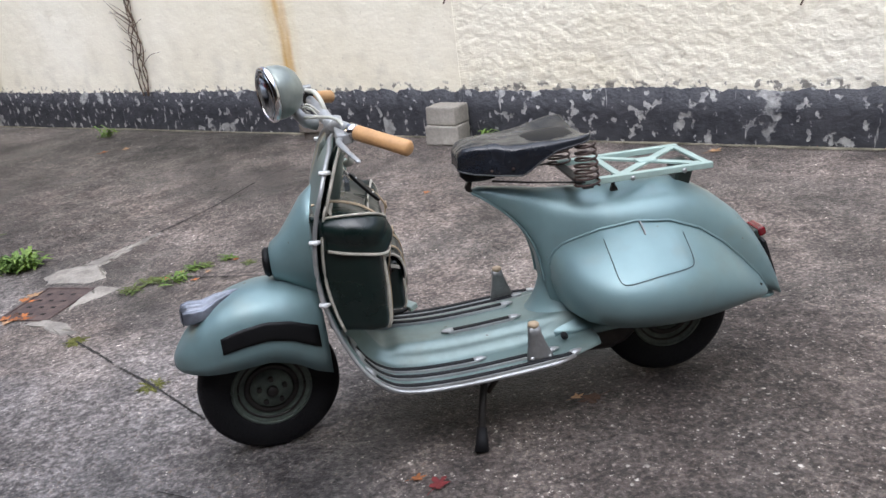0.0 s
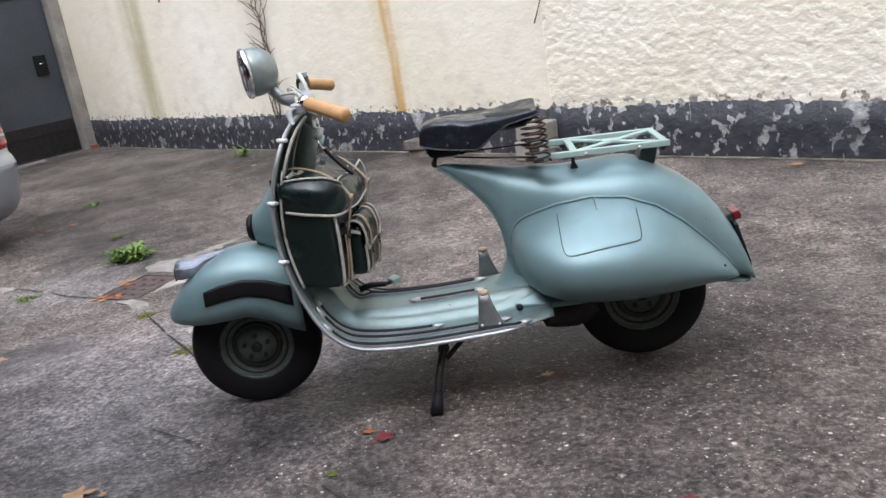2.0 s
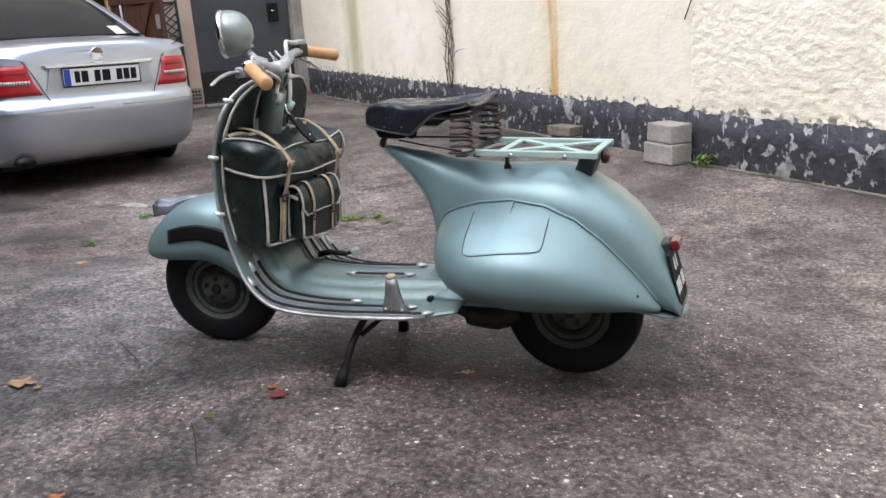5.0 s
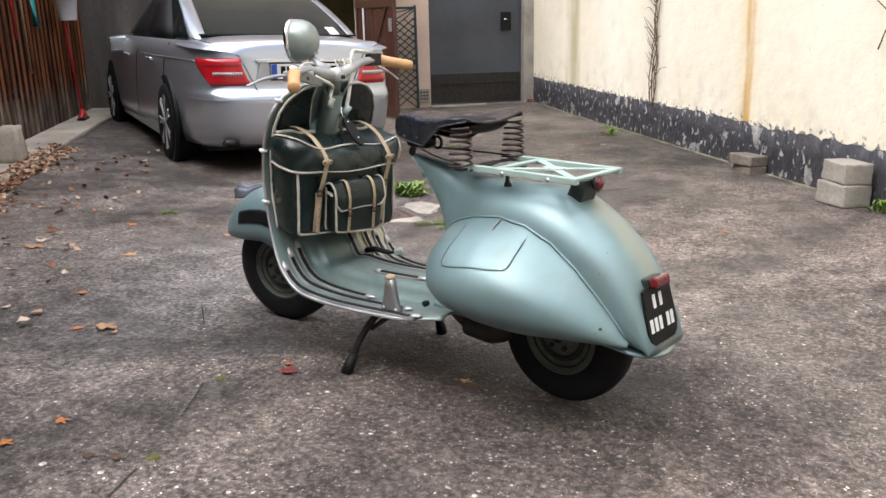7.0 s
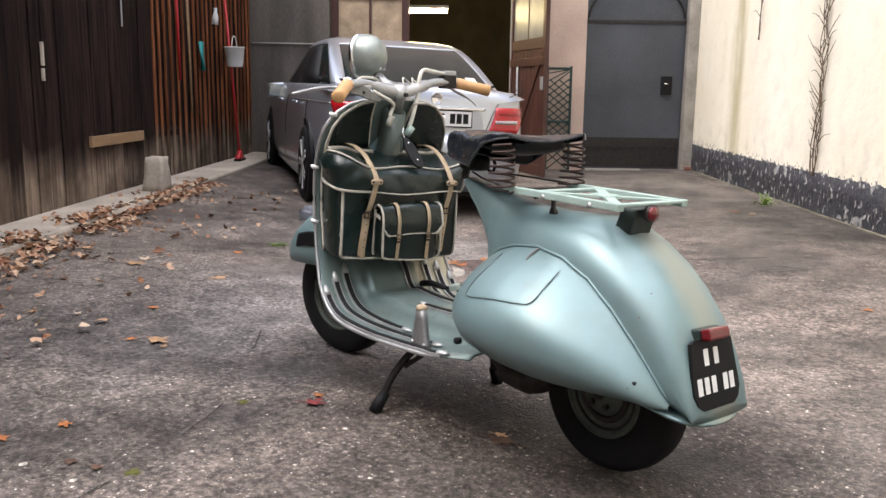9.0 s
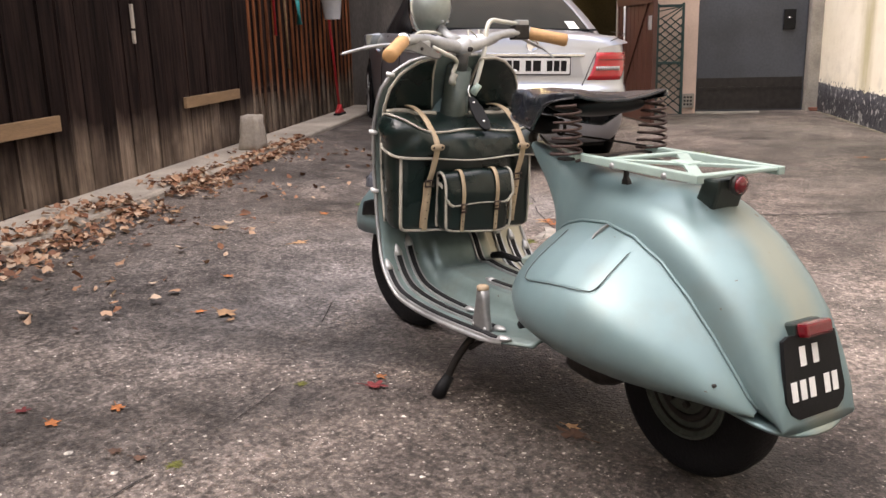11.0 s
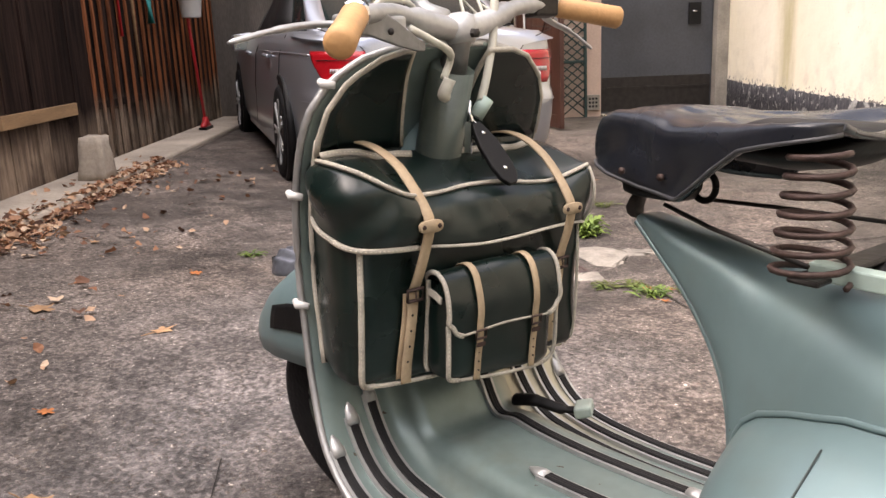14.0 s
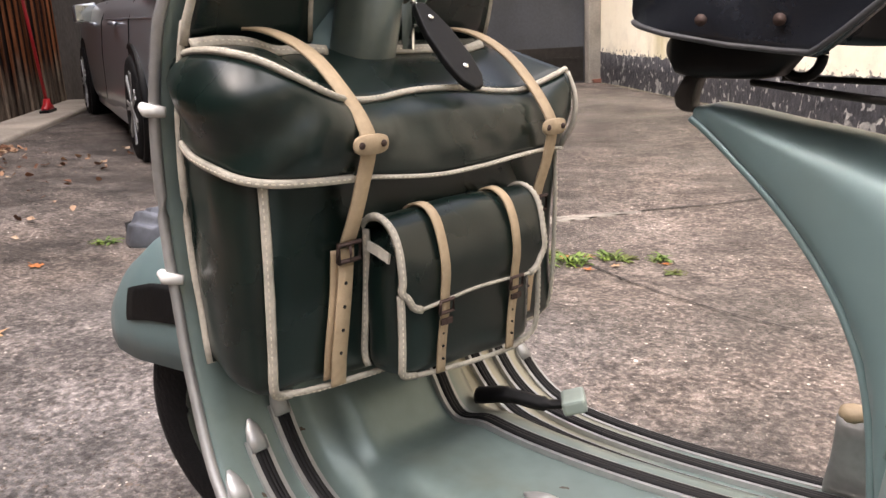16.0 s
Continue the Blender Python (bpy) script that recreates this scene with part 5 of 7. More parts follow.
# Luggage rack
rack = part("luggage_rack", box(0.325, 0.680, -0.120, -0.101, 0.648, 0.664), RACKPAINT, scooter, "pale green flat steel luggage rack", smooth=False, bevel=0.002)
part("rack_rail", box(0.325, 0.680, 0.101, 0.120, 0.648, 0.664), RACKPAINT, rack, smooth=False, bevel=0.002)
for x in (0.43, 0.668):
    part("rack_crossbar", box(x - 0.010, x + 0.010, -0.101, 0.101, 0.656, 0.663), RACKPAINT, rack, smooth=False, bevel=0.002)
for sign in (-1, 1):
    part("rack_brace", strap([(0.435, -0.1 * sign, 0.659), (0.662, 0.1 * sign, 0.659 + 0.001 * sign)], 0.024, 0.005, (-0.68 * sign, 0.73, 0)), RACKPAINT, rack, smooth=False)
part("rack_hub", box(0.515, 0.57, -0.022, 0.022, 0.655, 0.665), RACKPAINT, rack, smooth=False, bevel=0.004)
part("rack_bracket", loft([[(x, y, z) for x, y in ((x0, -0.040), (x1, -0.040), (x1, 0.034), (x0, 0.034))] for x0, x1, z in ((0.606, 0.650, 0.586), (0.608, 0.656, 0.606), (0.616, 0.662, 0.628), (0.620, 0.664, 0.6475))]), BRACKET, rack, "dark green rear bracket", smooth=False, bevel=0.006)
for x in (0.46, 0.60):
    part("rack_bolt", lathe([(0.007, -0.121), (0.007, -0.116)], 8, "y", (x, 0, 0.652)), ALU, rack)
part("rack_foot", loft([[(x + dx, y + dy, z) for dx, dy in ((-w, -d), (w, -d), (w, d), (-w, d))] for x, y, z, w, d in ((0.432, -0.050, 0.604, 0.011, 0.007), (0.431, -0.050, 0.614, 0.009, 0.006), (0.430, -0.051, 0.621, 0.005, 0.005), (0.430, -0.052, 0.657, 0.004, 0.005))]), STEEL, rack, smooth=False, bevel=0.003)
refl = part("reflector", lathe([(0.017, 0.668), (0.020, 0.674), (0.020, 0.682)], 20, "x", (0.004, -0.010, 0.639)), STEEL, rack)
part("reflector_lens", lathe([(0.018, 0.680), (0.016, 0.686), (0.008, 0.689), (0.001, 0.690)], 20, "x", (0.004, -0.010, 0.639)), REDLENS, refl, "round red lens")

# Tail lamp and number plate
TAIL = Matrix.Translation((0.855, -0.006, 0.343)) @ Matrix.Rotation(radians(-15.5), 4, "Y")
outline = [(-0.070, 0.056), (-0.055, 0.062), (0.055, 0.062), (0.070, 0.056), (0.079, -0.048), (0.070, -0.070), (0.052, -0.082), (-0.052, -0.082), (-0.070, -0.070), (-0.079, -0.048)]
plate = part("number_plate", loft([[(0.010, y, z) for y, z in outline], [(0.018, y, z) for y, z in outline]]), BLACK, scooter, "black number plate with white bars", smooth=False)
plate.matrix_basis = TAIL
for row_z, ys in ((0.024, (-0.026, 0.008)), (-0.033, (-0.058, -0.034, -0.010, 0.030, 0.052))):
    for y in ys:
        part("white_bar", box(0.0185, 0.0195, y - 0.0075, y + 0.0075, row_z - 0.017, row_z + 0.017), WHITE, plate, smooth=False)
lamp = part("tail_lamp", box(-0.006, 0.018, -0.038, 0.038, 0.055, 0.083), BRACKET, scooter, smooth=False, bevel=0.005)
lamp.matrix_basis = TAIL
part("lamp_lens", box(0.0185, 0.042, -0.036, 0.036, 0.056, 0.082), REDLENS, lamp, "red glass lens", smooth=False, bevel=0.006)

# Handlebar
bar = part("handlebar", tube(spline([(-0.232, -0.205, 0.884), (-0.262, -0.13, 0.888), (-0.272, -0.05, 0.872), (-0.278, 0.0, 0.868), (-0.292, 0.06, 0.876), (-0.318, 0.16, 0.902), (-0.333, 0.258, 0.906)]),
     [0.0125] * 12 + [0.017] * 26 + [0.0125] * 11, 14), ALU, scooter, "cast aluminium handlebar")
part("bar_clamp", tube([(-0.273, 0, 0.846), (-0.276, 0, 0.858), (-0.279, 0, 0.884), (-0.280, 0, 0.889)], [0.020, 0.026, 0.024, 0.014], 18), ALU, bar)
part("clamp_bolt", lathe([(0.007, 0.0), (0.007, 0.008), (0.003, 0.010)], 6, "x", (-0.252, 0.004, 0.862)), STEEL, bar, smooth=False)
perch = part("lever_perch", loft([[(x + dx, y, z) for dx in (0.0, 0.007) for z in ((z0, z1) if dx == 0 else (z1, z0))] for x, y, z0, z1 in ((-0.250, -0.205, 0.862, 0.900), (-0.248, -0.180, 0.858, 0.899), (-0.246, -0.140, 0.846, 0.878), (-0.246, -0.105, 0.838, 0.856), (-0.247, -0.092, 0.838, 0.850))]), PEGSTEEL, bar, smooth=False, bevel=0.002)
for y, z in ((-0.19, 0.879), (-0.15, 0.864)):
    part("perch_bolt", lathe([(0.005, -0.240), (0.004, -0.2375), (0.001, -0.237)], 10, "x", (0, y, z)), STEEL, perch)
for a, b in (((-0.232, -0.211, 0.883), (-0.123, -0.308, 0.85)), ((-0.333, 0.264, 0.905), (-0.266, 0.352, 0.885))):
    a, b = Vector(a), Vector(b)
    d = (b - a).normalized()
    part("grip", tube([a, a + d * 0.004, a.lerp(b, 0.5), b - d * 0.006, b], [0.0165, 0.018, 0.0175, 0.0185, 0.013], 18), GRIP, bar, "tan rubber grip")
    part("grip_collar", tube([a - d * 0.02, a], [0.019, 0.019], 14), CHROME, bar)
part("clutch_lever", tube(spline([(-0.262, -0.185, 0.872), (-0.275, -0.24, 0.873), (-0.262, -0.31, 0.865), (-0.241, -0.378, 0.852)]), [0.008] * 16 + [0.006] * 8 + [0.003], 10, flat=0.6), ALU, bar)
part("brake_lever", tube(spline([(-0.345, 0.245, 0.895), (-0.362, 0.28, 0.882), (-0.35, 0.325, 0.862), (-0.33, 0.355, 0.835)]), [0.008] * 16 + [0.005] * 8 + [0.003], 10, flat=0.6), ALU, bar)
part("clutch_housing", loft([[(-0.262 + q * 0.012 - 0.018, y, 0.872 + r) for q, r in ((0, -0.016), (3, -0.012), (3, 0.012), (0, 0.014))] for y in (-0.215, -0.17, -0.12)]), ALU, bar, smooth=False, bevel=0.004)
part("brake_housing", loft([[(-0.345 + q, y, 0.905 + r) for q, r in ((0, -0.02), (0.03, -0.016), (0.03, 0.024), (0, 0.02))] for y in (0.20, 0.225, 0.252)]), STEEL, bar, smooth=False, bevel=0.004)
part("switch_box", box(-0.345, -0.318, 0.215, 0.25, 0.92, 0.942), ALU, bar, smooth=False, bevel=0.003)
CABLE = material("cream_cable", (0.55, 0.54, 0.46), 0.6, 0, 0.15, 20, 150, 0.1)
for pts, r in (([(-0.268, 0.035, 0.765), (-0.272, 0.05, 0.80), (-0.285, 0.075, 0.86), (-0.298, 0.09, 0.915), (-0.312, 0.115, 0.938), (-0.325, 0.16, 0.936), (-0.333, 0.22, 0.93)], 0.0065),
               ([(-0.245, -0.115, 0.868), (-0.24, -0.08, 0.852), (-0.248, -0.045, 0.838), (-0.262, -0.03, 0.825), (-0.262, -0.042, 0.80)], 0.0055),
               ([(-0.245, -0.045, 0.80), (-0.25, -0.052, 0.78), (-0.262, -0.04, 0.775)], 0.009),
               ([(-0.31, 0.04, 0.885), (-0.33, 0.05, 0.91), (-0.345, 0.075, 0.905), (-0.33, 0.09, 0.885)], 0.0025),
               ([(-0.30, 0.07, 0.885), (-0.33, 0.085, 0.912), (-0.345, 0.105, 0.905), (-0.32, 0.12, 0.89)], 0.0025),
               ([(-0.345, -0.03, 0.90), (-0.30, -0.08, 0.905), (-0.27, -0.14, 0.905), (-0.255, -0.17, 0.89)], 0.004)):
    part("control_cable", tube(spline(pts), r, 8), CABLE, bar)
part("cable_adjuster", tube([(-0.272, 0.028, 0.742), (-0.266, 0.045, 0.768)], 0.0115, 10), RACKPAINT, bar)

# Headlamp
SHELL = material("dull_lamp_shell", (0.29, 0.32, 0.29), 0.34, 0.45, 0.15, 12, 60, 0.03, distance=0.004)
LIGHT = Matrix.Translation((-0.384, -0.029, 0.972)) @ Matrix.Rotation(radians(24), 4, "Z") @ Matrix.Rotation(radians(-4), 4, "Y") @ Matrix.Diagonal((0.76, 0.86, 1, 1))
headlamp = part("headlamp", lathe([(0.064, -0.05), (0.066, -0.03), (0.064, -0.005), (0.056, 0.022), (0.042, 0.043), (0.022, 0.056), (0.001, 0.06)], 36, "x"), SHELL, scooter)
headlamp.matrix_basis = LIGHT
part("chrome_rim", lathe([(0.066, -0.044), (0.069, -0.052), (0.067, -0.062), (0.061, -0.066), (0.058, -0.062), (0.06, -0.05)], 36, "x"), CHROME, headlamp)
part("lamp_glass", lathe([(0.061, -0.060), (0.05, -0.066), (0.03, -0.070), (0.001, -0.072)], 36, "x"), LAMPGLASS, headlamp, "silvered lamp glass")
part("lamp_bracket", tube([(0.02, 0.0, -0.055), (0.05, 0.01, -0.085), (0.09, 0.012, -0.10)], [0.016, 0.018, 0.02], 12), ALU, headlamp)
for y in (-0.012, 0.014):
    part("lamp_screw", lathe([(0.004, 0.03), (0.004, 0.05)], 8, "x", (0, y, -0.04)), ALU, headlamp)
for z in (0.79, 0.64, 0.475):
    i = nearest_row(z=z)
    for sign in (-1, 1):
        p = sheet(i, sign)
        part("shield_hook", tube([p + Vector((0.012, -0.004 * sign, 0)), p + Vector((0.0, 0.008 * sign, 0.002)), p + Vector((-0.012, 0.004 * sign, 0.004))], [0.005, 0.0065, 0.005], 8), WHITE, shield, "white plastic hook")

# ---- the touring bag on the shield ----
bag = thing("touring_bag", SLOPE.copy(), "dark green vinyl bag with beige piping on the leg shield", "bag")
backing_rows = [i for i in range(NS) if SHIELD[i].x < -0.24 and 0.39 < SHIELD[i].z < 0.84]


def backing_point(i, y, lift=0.012):
    hw = abs(sheet(i, 1).y)
    q = sheet(i, max(-1, min(1, y / hw)))
    return q + Vector((lift, 0, 0))


def inset(i):
    return abs(sheet(i, 1).y) - 0.014


low_rows = [i for i in backing_rows if SHIELD[i].z < 0.712]
backing = part("backing", loft([[backing_point(i, inset(i) * (-1 + 2 * k / 20)) for k in range(21)] for i in low_rows], closed=False), VINYL, bag, solid=0.006)
top_rows = [i for i in backing_rows if SHIELD[i].z > 0.685]
for y0, sign, lean in ((0.060, -1, 0.20), (0.044, 1, 0.10)):
    rows_ = []
    for i in top_rows:
        inner = y0 + lean * (SHIELD[i].z - 0.70)
        rows_.append([backing_point(i, sign * (inner + (max(inset(i), inner + 0.01) - inner) * k / 8), 0.014) for k in range(9)])
    lobe = part("upper_panel", loft(rows_, closed=False), VINYL, backing, solid=0.005)
    border = [r[-1] for r in rows_[::-1]] + rows_[0][::-1] + [r[0] for r in rows_]
    part("piping", tube([p + Vector((0.003, 0, 0)) for p in border], 0.0042, 8), PIPING, lobe)
for sign in (-1, 1):
    part("piping", tube([backing_point(i, sign * inset(i), 0.014) for i in backing_rows if SHIELD[i].z < 0.72], 0.0042, 8), PIPING, backing)

BAG = Matrix.Translation((-0.27, -0.03, 0)) @ Matrix.Rotation(radians(-3.0), 4, "Z")


def bag_part(name, bm, mat, parent, label="", **more):
    bmesh.ops.transform(bm, matrix=BAG, verts=bm.verts)
    return part(name, bm, mat, parent, label, **more)


def soft_box(x0, x1, y0, y1, z0, z1, puff=0.008, n=8, r=0.02):
    """A stuffed box: rounded edges, faces that bulge."""
    bm = bmesh.new()
    bmesh.ops.create_cube(bm, size=2.0)
    bmesh.ops.subdivide_edges(bm, edges=bm.edges, cuts=n, use_grid_fill=True)
    c = Vector(((x0 + x1) / 2, (y0 + y1) / 2, (z0 + z1) / 2))
    h = Vector(((x1 - x0) / 2, (y1 - y0) / 2, (z1 - z0) / 2))
    for v in bm.verts:
        q = v.co.copy()
        p = Vector((q.x * h.x, q.y * h.y, q.z * h.z))
        inner = Vector([max(-(h[k] - r), min(h[k] - r, p[k])) for k in range(3)])
        d = p - inner
        if d.length > 1e-6:
            p = inner + d.normalized() * r
        bulge = (1 - q.x ** 2) * (1 - q.y ** 2) + (1 - q.x ** 2) * (1 - q.z ** 2) + (1 - q.y ** 2) * (1 - q.z ** 2)
        grow = Vector((math.copysign(1, q.x) if abs(q.x) > 0.98 else 0, math.copysign(1, q.y) if abs(q.y) > 0.98 else 0, math.copysign(1, q.z) if abs(q.z) > 0.98 else 0))
        v.co = c + p + grow * puff * bulge + Vector([0.003 * noise.noise(p * 18 + Vector((k * 7, 0, 0))) for k in range(3)])
    return bm


def along(points, n):
    """n + 1 even steps along the smooth line through the points."""
    line = spline(points, 16)
    run = [0.0]
    for a, b in zip(line, line[1:]):
        run.append(run[-1] + (b - a).length)
    return [Vector([float(np.interp(run[-1] * k / n, run, [p[q] for p in line])) for q in range(3)]) for k in range(n + 1)]


THREAD = material("pale_thread", (0.62, 0.58, 0.48), 0.8, 0, 0.1, 30, 200, 0.0)


def tape(points, face, parent, width=0.0085, thick=0.0024, name="piping", rows=1):
    """A flat bound edge tape along a line, lying on a surface that faces the way given, with its stitches."""
    length = sum((Vector(b) - Vector(a)).length for a, b in zip(points, points[1:]))
    n = max(8, int(length / 0.006))
    line = along(points, n)
    bm, st = bmesh.new(), bmesh.new()
    rings = []
    for k, p in enumerate(line):
        d = (line[min(k + 1, n)] - line[max(k - 1, 0)]).normalized()
        up = Vector(face(k / n) if callable(face) else face)
        up = (up - d * up.dot(d)).normalized()
        side = d.cross(up)
        w = width / 2 * (1 + 0.06 * noise.noise(p * 60))
        rings.append([p + side * (w * math.cos(a)) + up * (thick * (0.15 + 0.85 * max(0.0, math.sin(a)) ** 0.5) if math.sin(a) > 0.01 else -0.002) for a in (math.pi * q / 5 for q in (0, 1, 2, 3, 4, 5, 7.5))])
        if 0 < k < n:
            for s_ in ((0,) if rows == 1 else (-0.55, 0.55)):
                c = p + side * (w * s_) + up * (thick * 1.02)
                e, g = d * 0.0017, side * 0.0006
                lo, hi = [st.verts.new(c + q) for q in (-e - g, e - g, e + g, -e + g)], [st.verts.new(c + q * 0.8 + up * 0.0006) for q in (-e - g, e - g, e + g, -e + g)]
                st.faces.new(hi)
                for q in range(4):
                    st.faces.new((lo[q], lo[(q + 1) % 4], hi[(q + 1) % 4], hi[q]))
    loft(rings, bm=bm)
    ob = bag_part(name, bm, PIPING, parent)
    bag_part("stitching", st, THREAD, ob, smooth=False)
    return ob


def band(points, width, thick, across, parent, label="", name="strap"):
    """A leather strap along a smooth line with softly rounded edges and a slight twist of width."""
    line = along(points, 36)
    rings = []
    for i, p in enumerate(line):
        d = (line[min(i + 1, 36)] - line[max(i - 1, 0)]).normalized()
        w = Vector(across)
        w = (w - d * w.dot(d)).normalized() * (width / 2)
        nrm = w.cross(d).normalized() * (thick / 2)
        rings.append([p - w * 0.93 - nrm, p + w * 0.93 - nrm, p + w - nrm * 0.2, p + w * 0.90 + nrm, p - w * 0.90 + nrm, p - w - nrm * 0.2])
    return bag_part(name, loft(rings), STRAP, parent, label)


pouch_bm = soft_box(-0.085, 0.066, -0.208, 0.214, 0.388, 0.64, 0.005, 22, 0.017)
for v in pouch_bm.verts:
    v.co += Vector((1, 0.6, 0)) * 0.004 * noise.noise(Vector((v.co.x * 6, v.co.y * 14, v.co.z * 9)))
    if v.co.y < 0:
        v.co.y += 0.026 * smooth01((0.035 - v.co.x) / 0.12) * min(1.0, -v.co.y / 0.15)
    v.co.z -= 0.016 * smooth01((v.co.y - 0.05) / 0.15) * smooth01((0.5 - v.co.z) / 0.1)
    v.co.z += 0.008 * smooth01((-v.co.y - 0.05) / 0.12) * smooth01((0.5 - v.co.z) / 0.1)
pouch = bag_part("pouch", pouch_bm, VINYL, bag)

SEAM_LINE = along([(-0.06, -0.184, 0.690), (-0.015, -0.196, 0.694), (0.032, -0.200, 0.694), (0.066, -0.188, 0.687), (0.086, -0.160, 0.670), (0.084, -0.128, 0.656), (0.064, -0.09, 0.649), (0.052, -0.05, 0.647),
                   (0.048, 0.0, 0.651), (0.050, 0.06, 0.650), (0.051, 0.12, 0.643), (0.054, 0.160, 0.642), (0.060, 0.195, 0.651), (0.066, 0.226, 0.662)], 80)
LOW_LINE = along([(-0.06, -0.192, 0.612), (-0.015, -0.208, 0.606), (0.030, -0.213, 0.600), (0.062, -0.210, 0.595), (0.080, -0.190, 0.591), (0.086, -0.150, 0.588), (0.086, -0.10, 0.585), (0.086, -0.05, 0.579),
                  (0.086, 0.0, 0.575), (0.086, 0.06, 0.576), (0.084, 0.12, 0.579), (0.082, 0.165, 0.580), (0.076, 0.20, 0.577), (0.060, 0.222, 0.572)], 80)
BACK_LINE = along([(-0.092, -0.178, 0.684), (-0.092, -0.10, 0.690), (-0.092, 0.0, 0.694), (-0.092, 0.10, 0.694), (-0.092, 0.222, 0.690)], 80)


def lid_front(k, v):
    """Front of the lid: from the top seam (v 0) down to the lower edge (1)."""
    a, b = SEAM_LINE[k], LOW_LINE[k]
    d = SEAM_LINE[min(k + 1, 80)] - SEAM_LINE[max(k - 1, 0)]
    n = (b - a).cross(d).normalized()
    n = -n if n.x - n.y < 0 else n
    y = a.y
    full = 0.017 if y < -0.14 else 0.015
    swell = full * math.sin(math.pi * min(1.0, v * 1.02) ** 0.85)
    dent = -0.012 * math.exp(-((y + 0.150 + 0.05 * v) / 0.015) ** 2) * math.sin(math.pi * v) - 0.006 * math.exp(-((y - 0.165) / 0.018) ** 2) * math.sin(math.pi * v)
    soft = 0.005 * noise.noise((y * 17, v * 2.2, 3.0)) * math.sin(math.pi * v) + 0.0022 * noise.noise((y * 46, v * 5, 8.0)) * math.sin(math.pi * v)
    return a.lerp(b, v) + n * (swell + dent + soft)


def lid_top(k, v):
    """Top of the lid: from the shield (v 0) forward to the seam (1)."""
    a, b = BACK_LINE[k], SEAM_LINE[k]
    p = a.lerp(b, v)
    hump = 0.008 * math.sin(math.pi * v) + 0.006 * noise.noise((p.y * 14, v * 1.8, 5.0)) * math.sin(math.pi * v)
    fold = -0.010 * math.exp(-((p.y + 0.135 - 0.05 * (1 - v)) / 0.012) ** 2) * math.sin(math.pi * v) * smooth01(v * 1.6)
    return p + Vector((0, 0, hump + fold))


lid = bag_part("lid", loft([[lid_top(k, q / 10) for q in range(11)] for k in range(81)], closed=False), VINYL, bag, solid=0.004)
bag_part("lid_front", loft([[lid_front(k, q / 12) for q in range(13)] for k in range(81)], closed=False), VINYL, lid, solid=0.004)
bag_part("lid_side", loft([[lid_front(80, q / 12) for q in range(13)], [lid_front(80, q / 12).lerp(Vector((-0.09, 0.224, 0.695 - 0.09 * q / 12)), 0.5) + Vector((0, 0.006, 0)) for q in range(13)], [Vector((-0.09, 0.222, 0.695 - 0.09 * q / 12)) for q in range(13)]], closed=False), VINYL, lid, solid=0.004)
bag_part("lid_side", loft([[lid_front(0, q / 12) for q in range(13)], [Vector((-0.09, -0.180, 0.700 - 0.086 * q / 12)) for q in range(13)]], closed=False), VINYL, lid, solid=0.004)
tape([p + Vector((0.001, -0.001, 0.002)) for p in SEAM_LINE[::2]], lambda f: (0.45, -0.5, 0.8) if f < 0.28 else (0.5, 0, 0.85), lid, 0.0064)
tape([p + Vector((0.003, 0, 0)) + Vector((0, -0.003, 0)) * smooth01((-0.17 - p.y) / 0.03) for p in LOW_LINE[:34:2]], lambda f: (0.25 + 0.75 * smooth01((f - 0.35) / 0.3), -1 + smooth01((f - 0.45) / 0.3), 0), lid, 0.0078)
tape([p + Vector((0.003, 0, 0)) for p in LOW_LINE[32::2]], (1, 0, 0), lid, 0.0042)
tape([(0.068, 0.226, 0.660), (0.078, 0.228, 0.635), (0.078, 0.227, 0.605), (0.062, 0.224, 0.574)], (0.4, 0.9, 0), lid, 0.006)
LID_SPOTS = [lid_top(k, q / 24) for k in range(81) for q in range(25)]


def lid_edge(y, x=-0.040):
    """A spot on the lid's top in front of the upper panels."""
    z = min(LID_SPOTS, key=lambda p: (p.x - x) ** 2 + (p.y - y) ** 2).z
    return Vector((x, y, z + 0.004))


for y0, y1 in ((-0.186, -0.036), (0.052, 0.200)):
    tape([lid_edge(y0 + (y1 - y0) * k / 5) for k in range(6)], (1, 0, 0.45), lid, 0.0115, 0.0035)
# corner tapes and the bottom edge of the pouch
tape([(0.070, -0.197, 0.600), (0.073, -0.198, 0.56), (0.074, -0.199, 0.50), (0.072, -0.199, 0.44), (0.069, -0.198, 0.412), (0.062, -0.190, 0.398), (0.057, -0.170, 0.392)], (0.75, -0.66, 0), pouch, 0.0088)
tape([(0.060, -0.182, 0.3955), (0.064, -0.15, 0.392), (0.066, -0.09, 0.388), (0.066, 0.0, 0.384), (0.062, 0.10, 0.378), (0.055, 0.19, 0.372)], (0.8, 0, -0.6), pouch, 0.006)
tape([(0.068, 0.204, 0.590), (0.070, 0.205, 0.50), (0.066, 0.204, 0.40), (0.055, 0.196, 0.374)], (0.75, 0.66, 0), pouch, 0.0085)

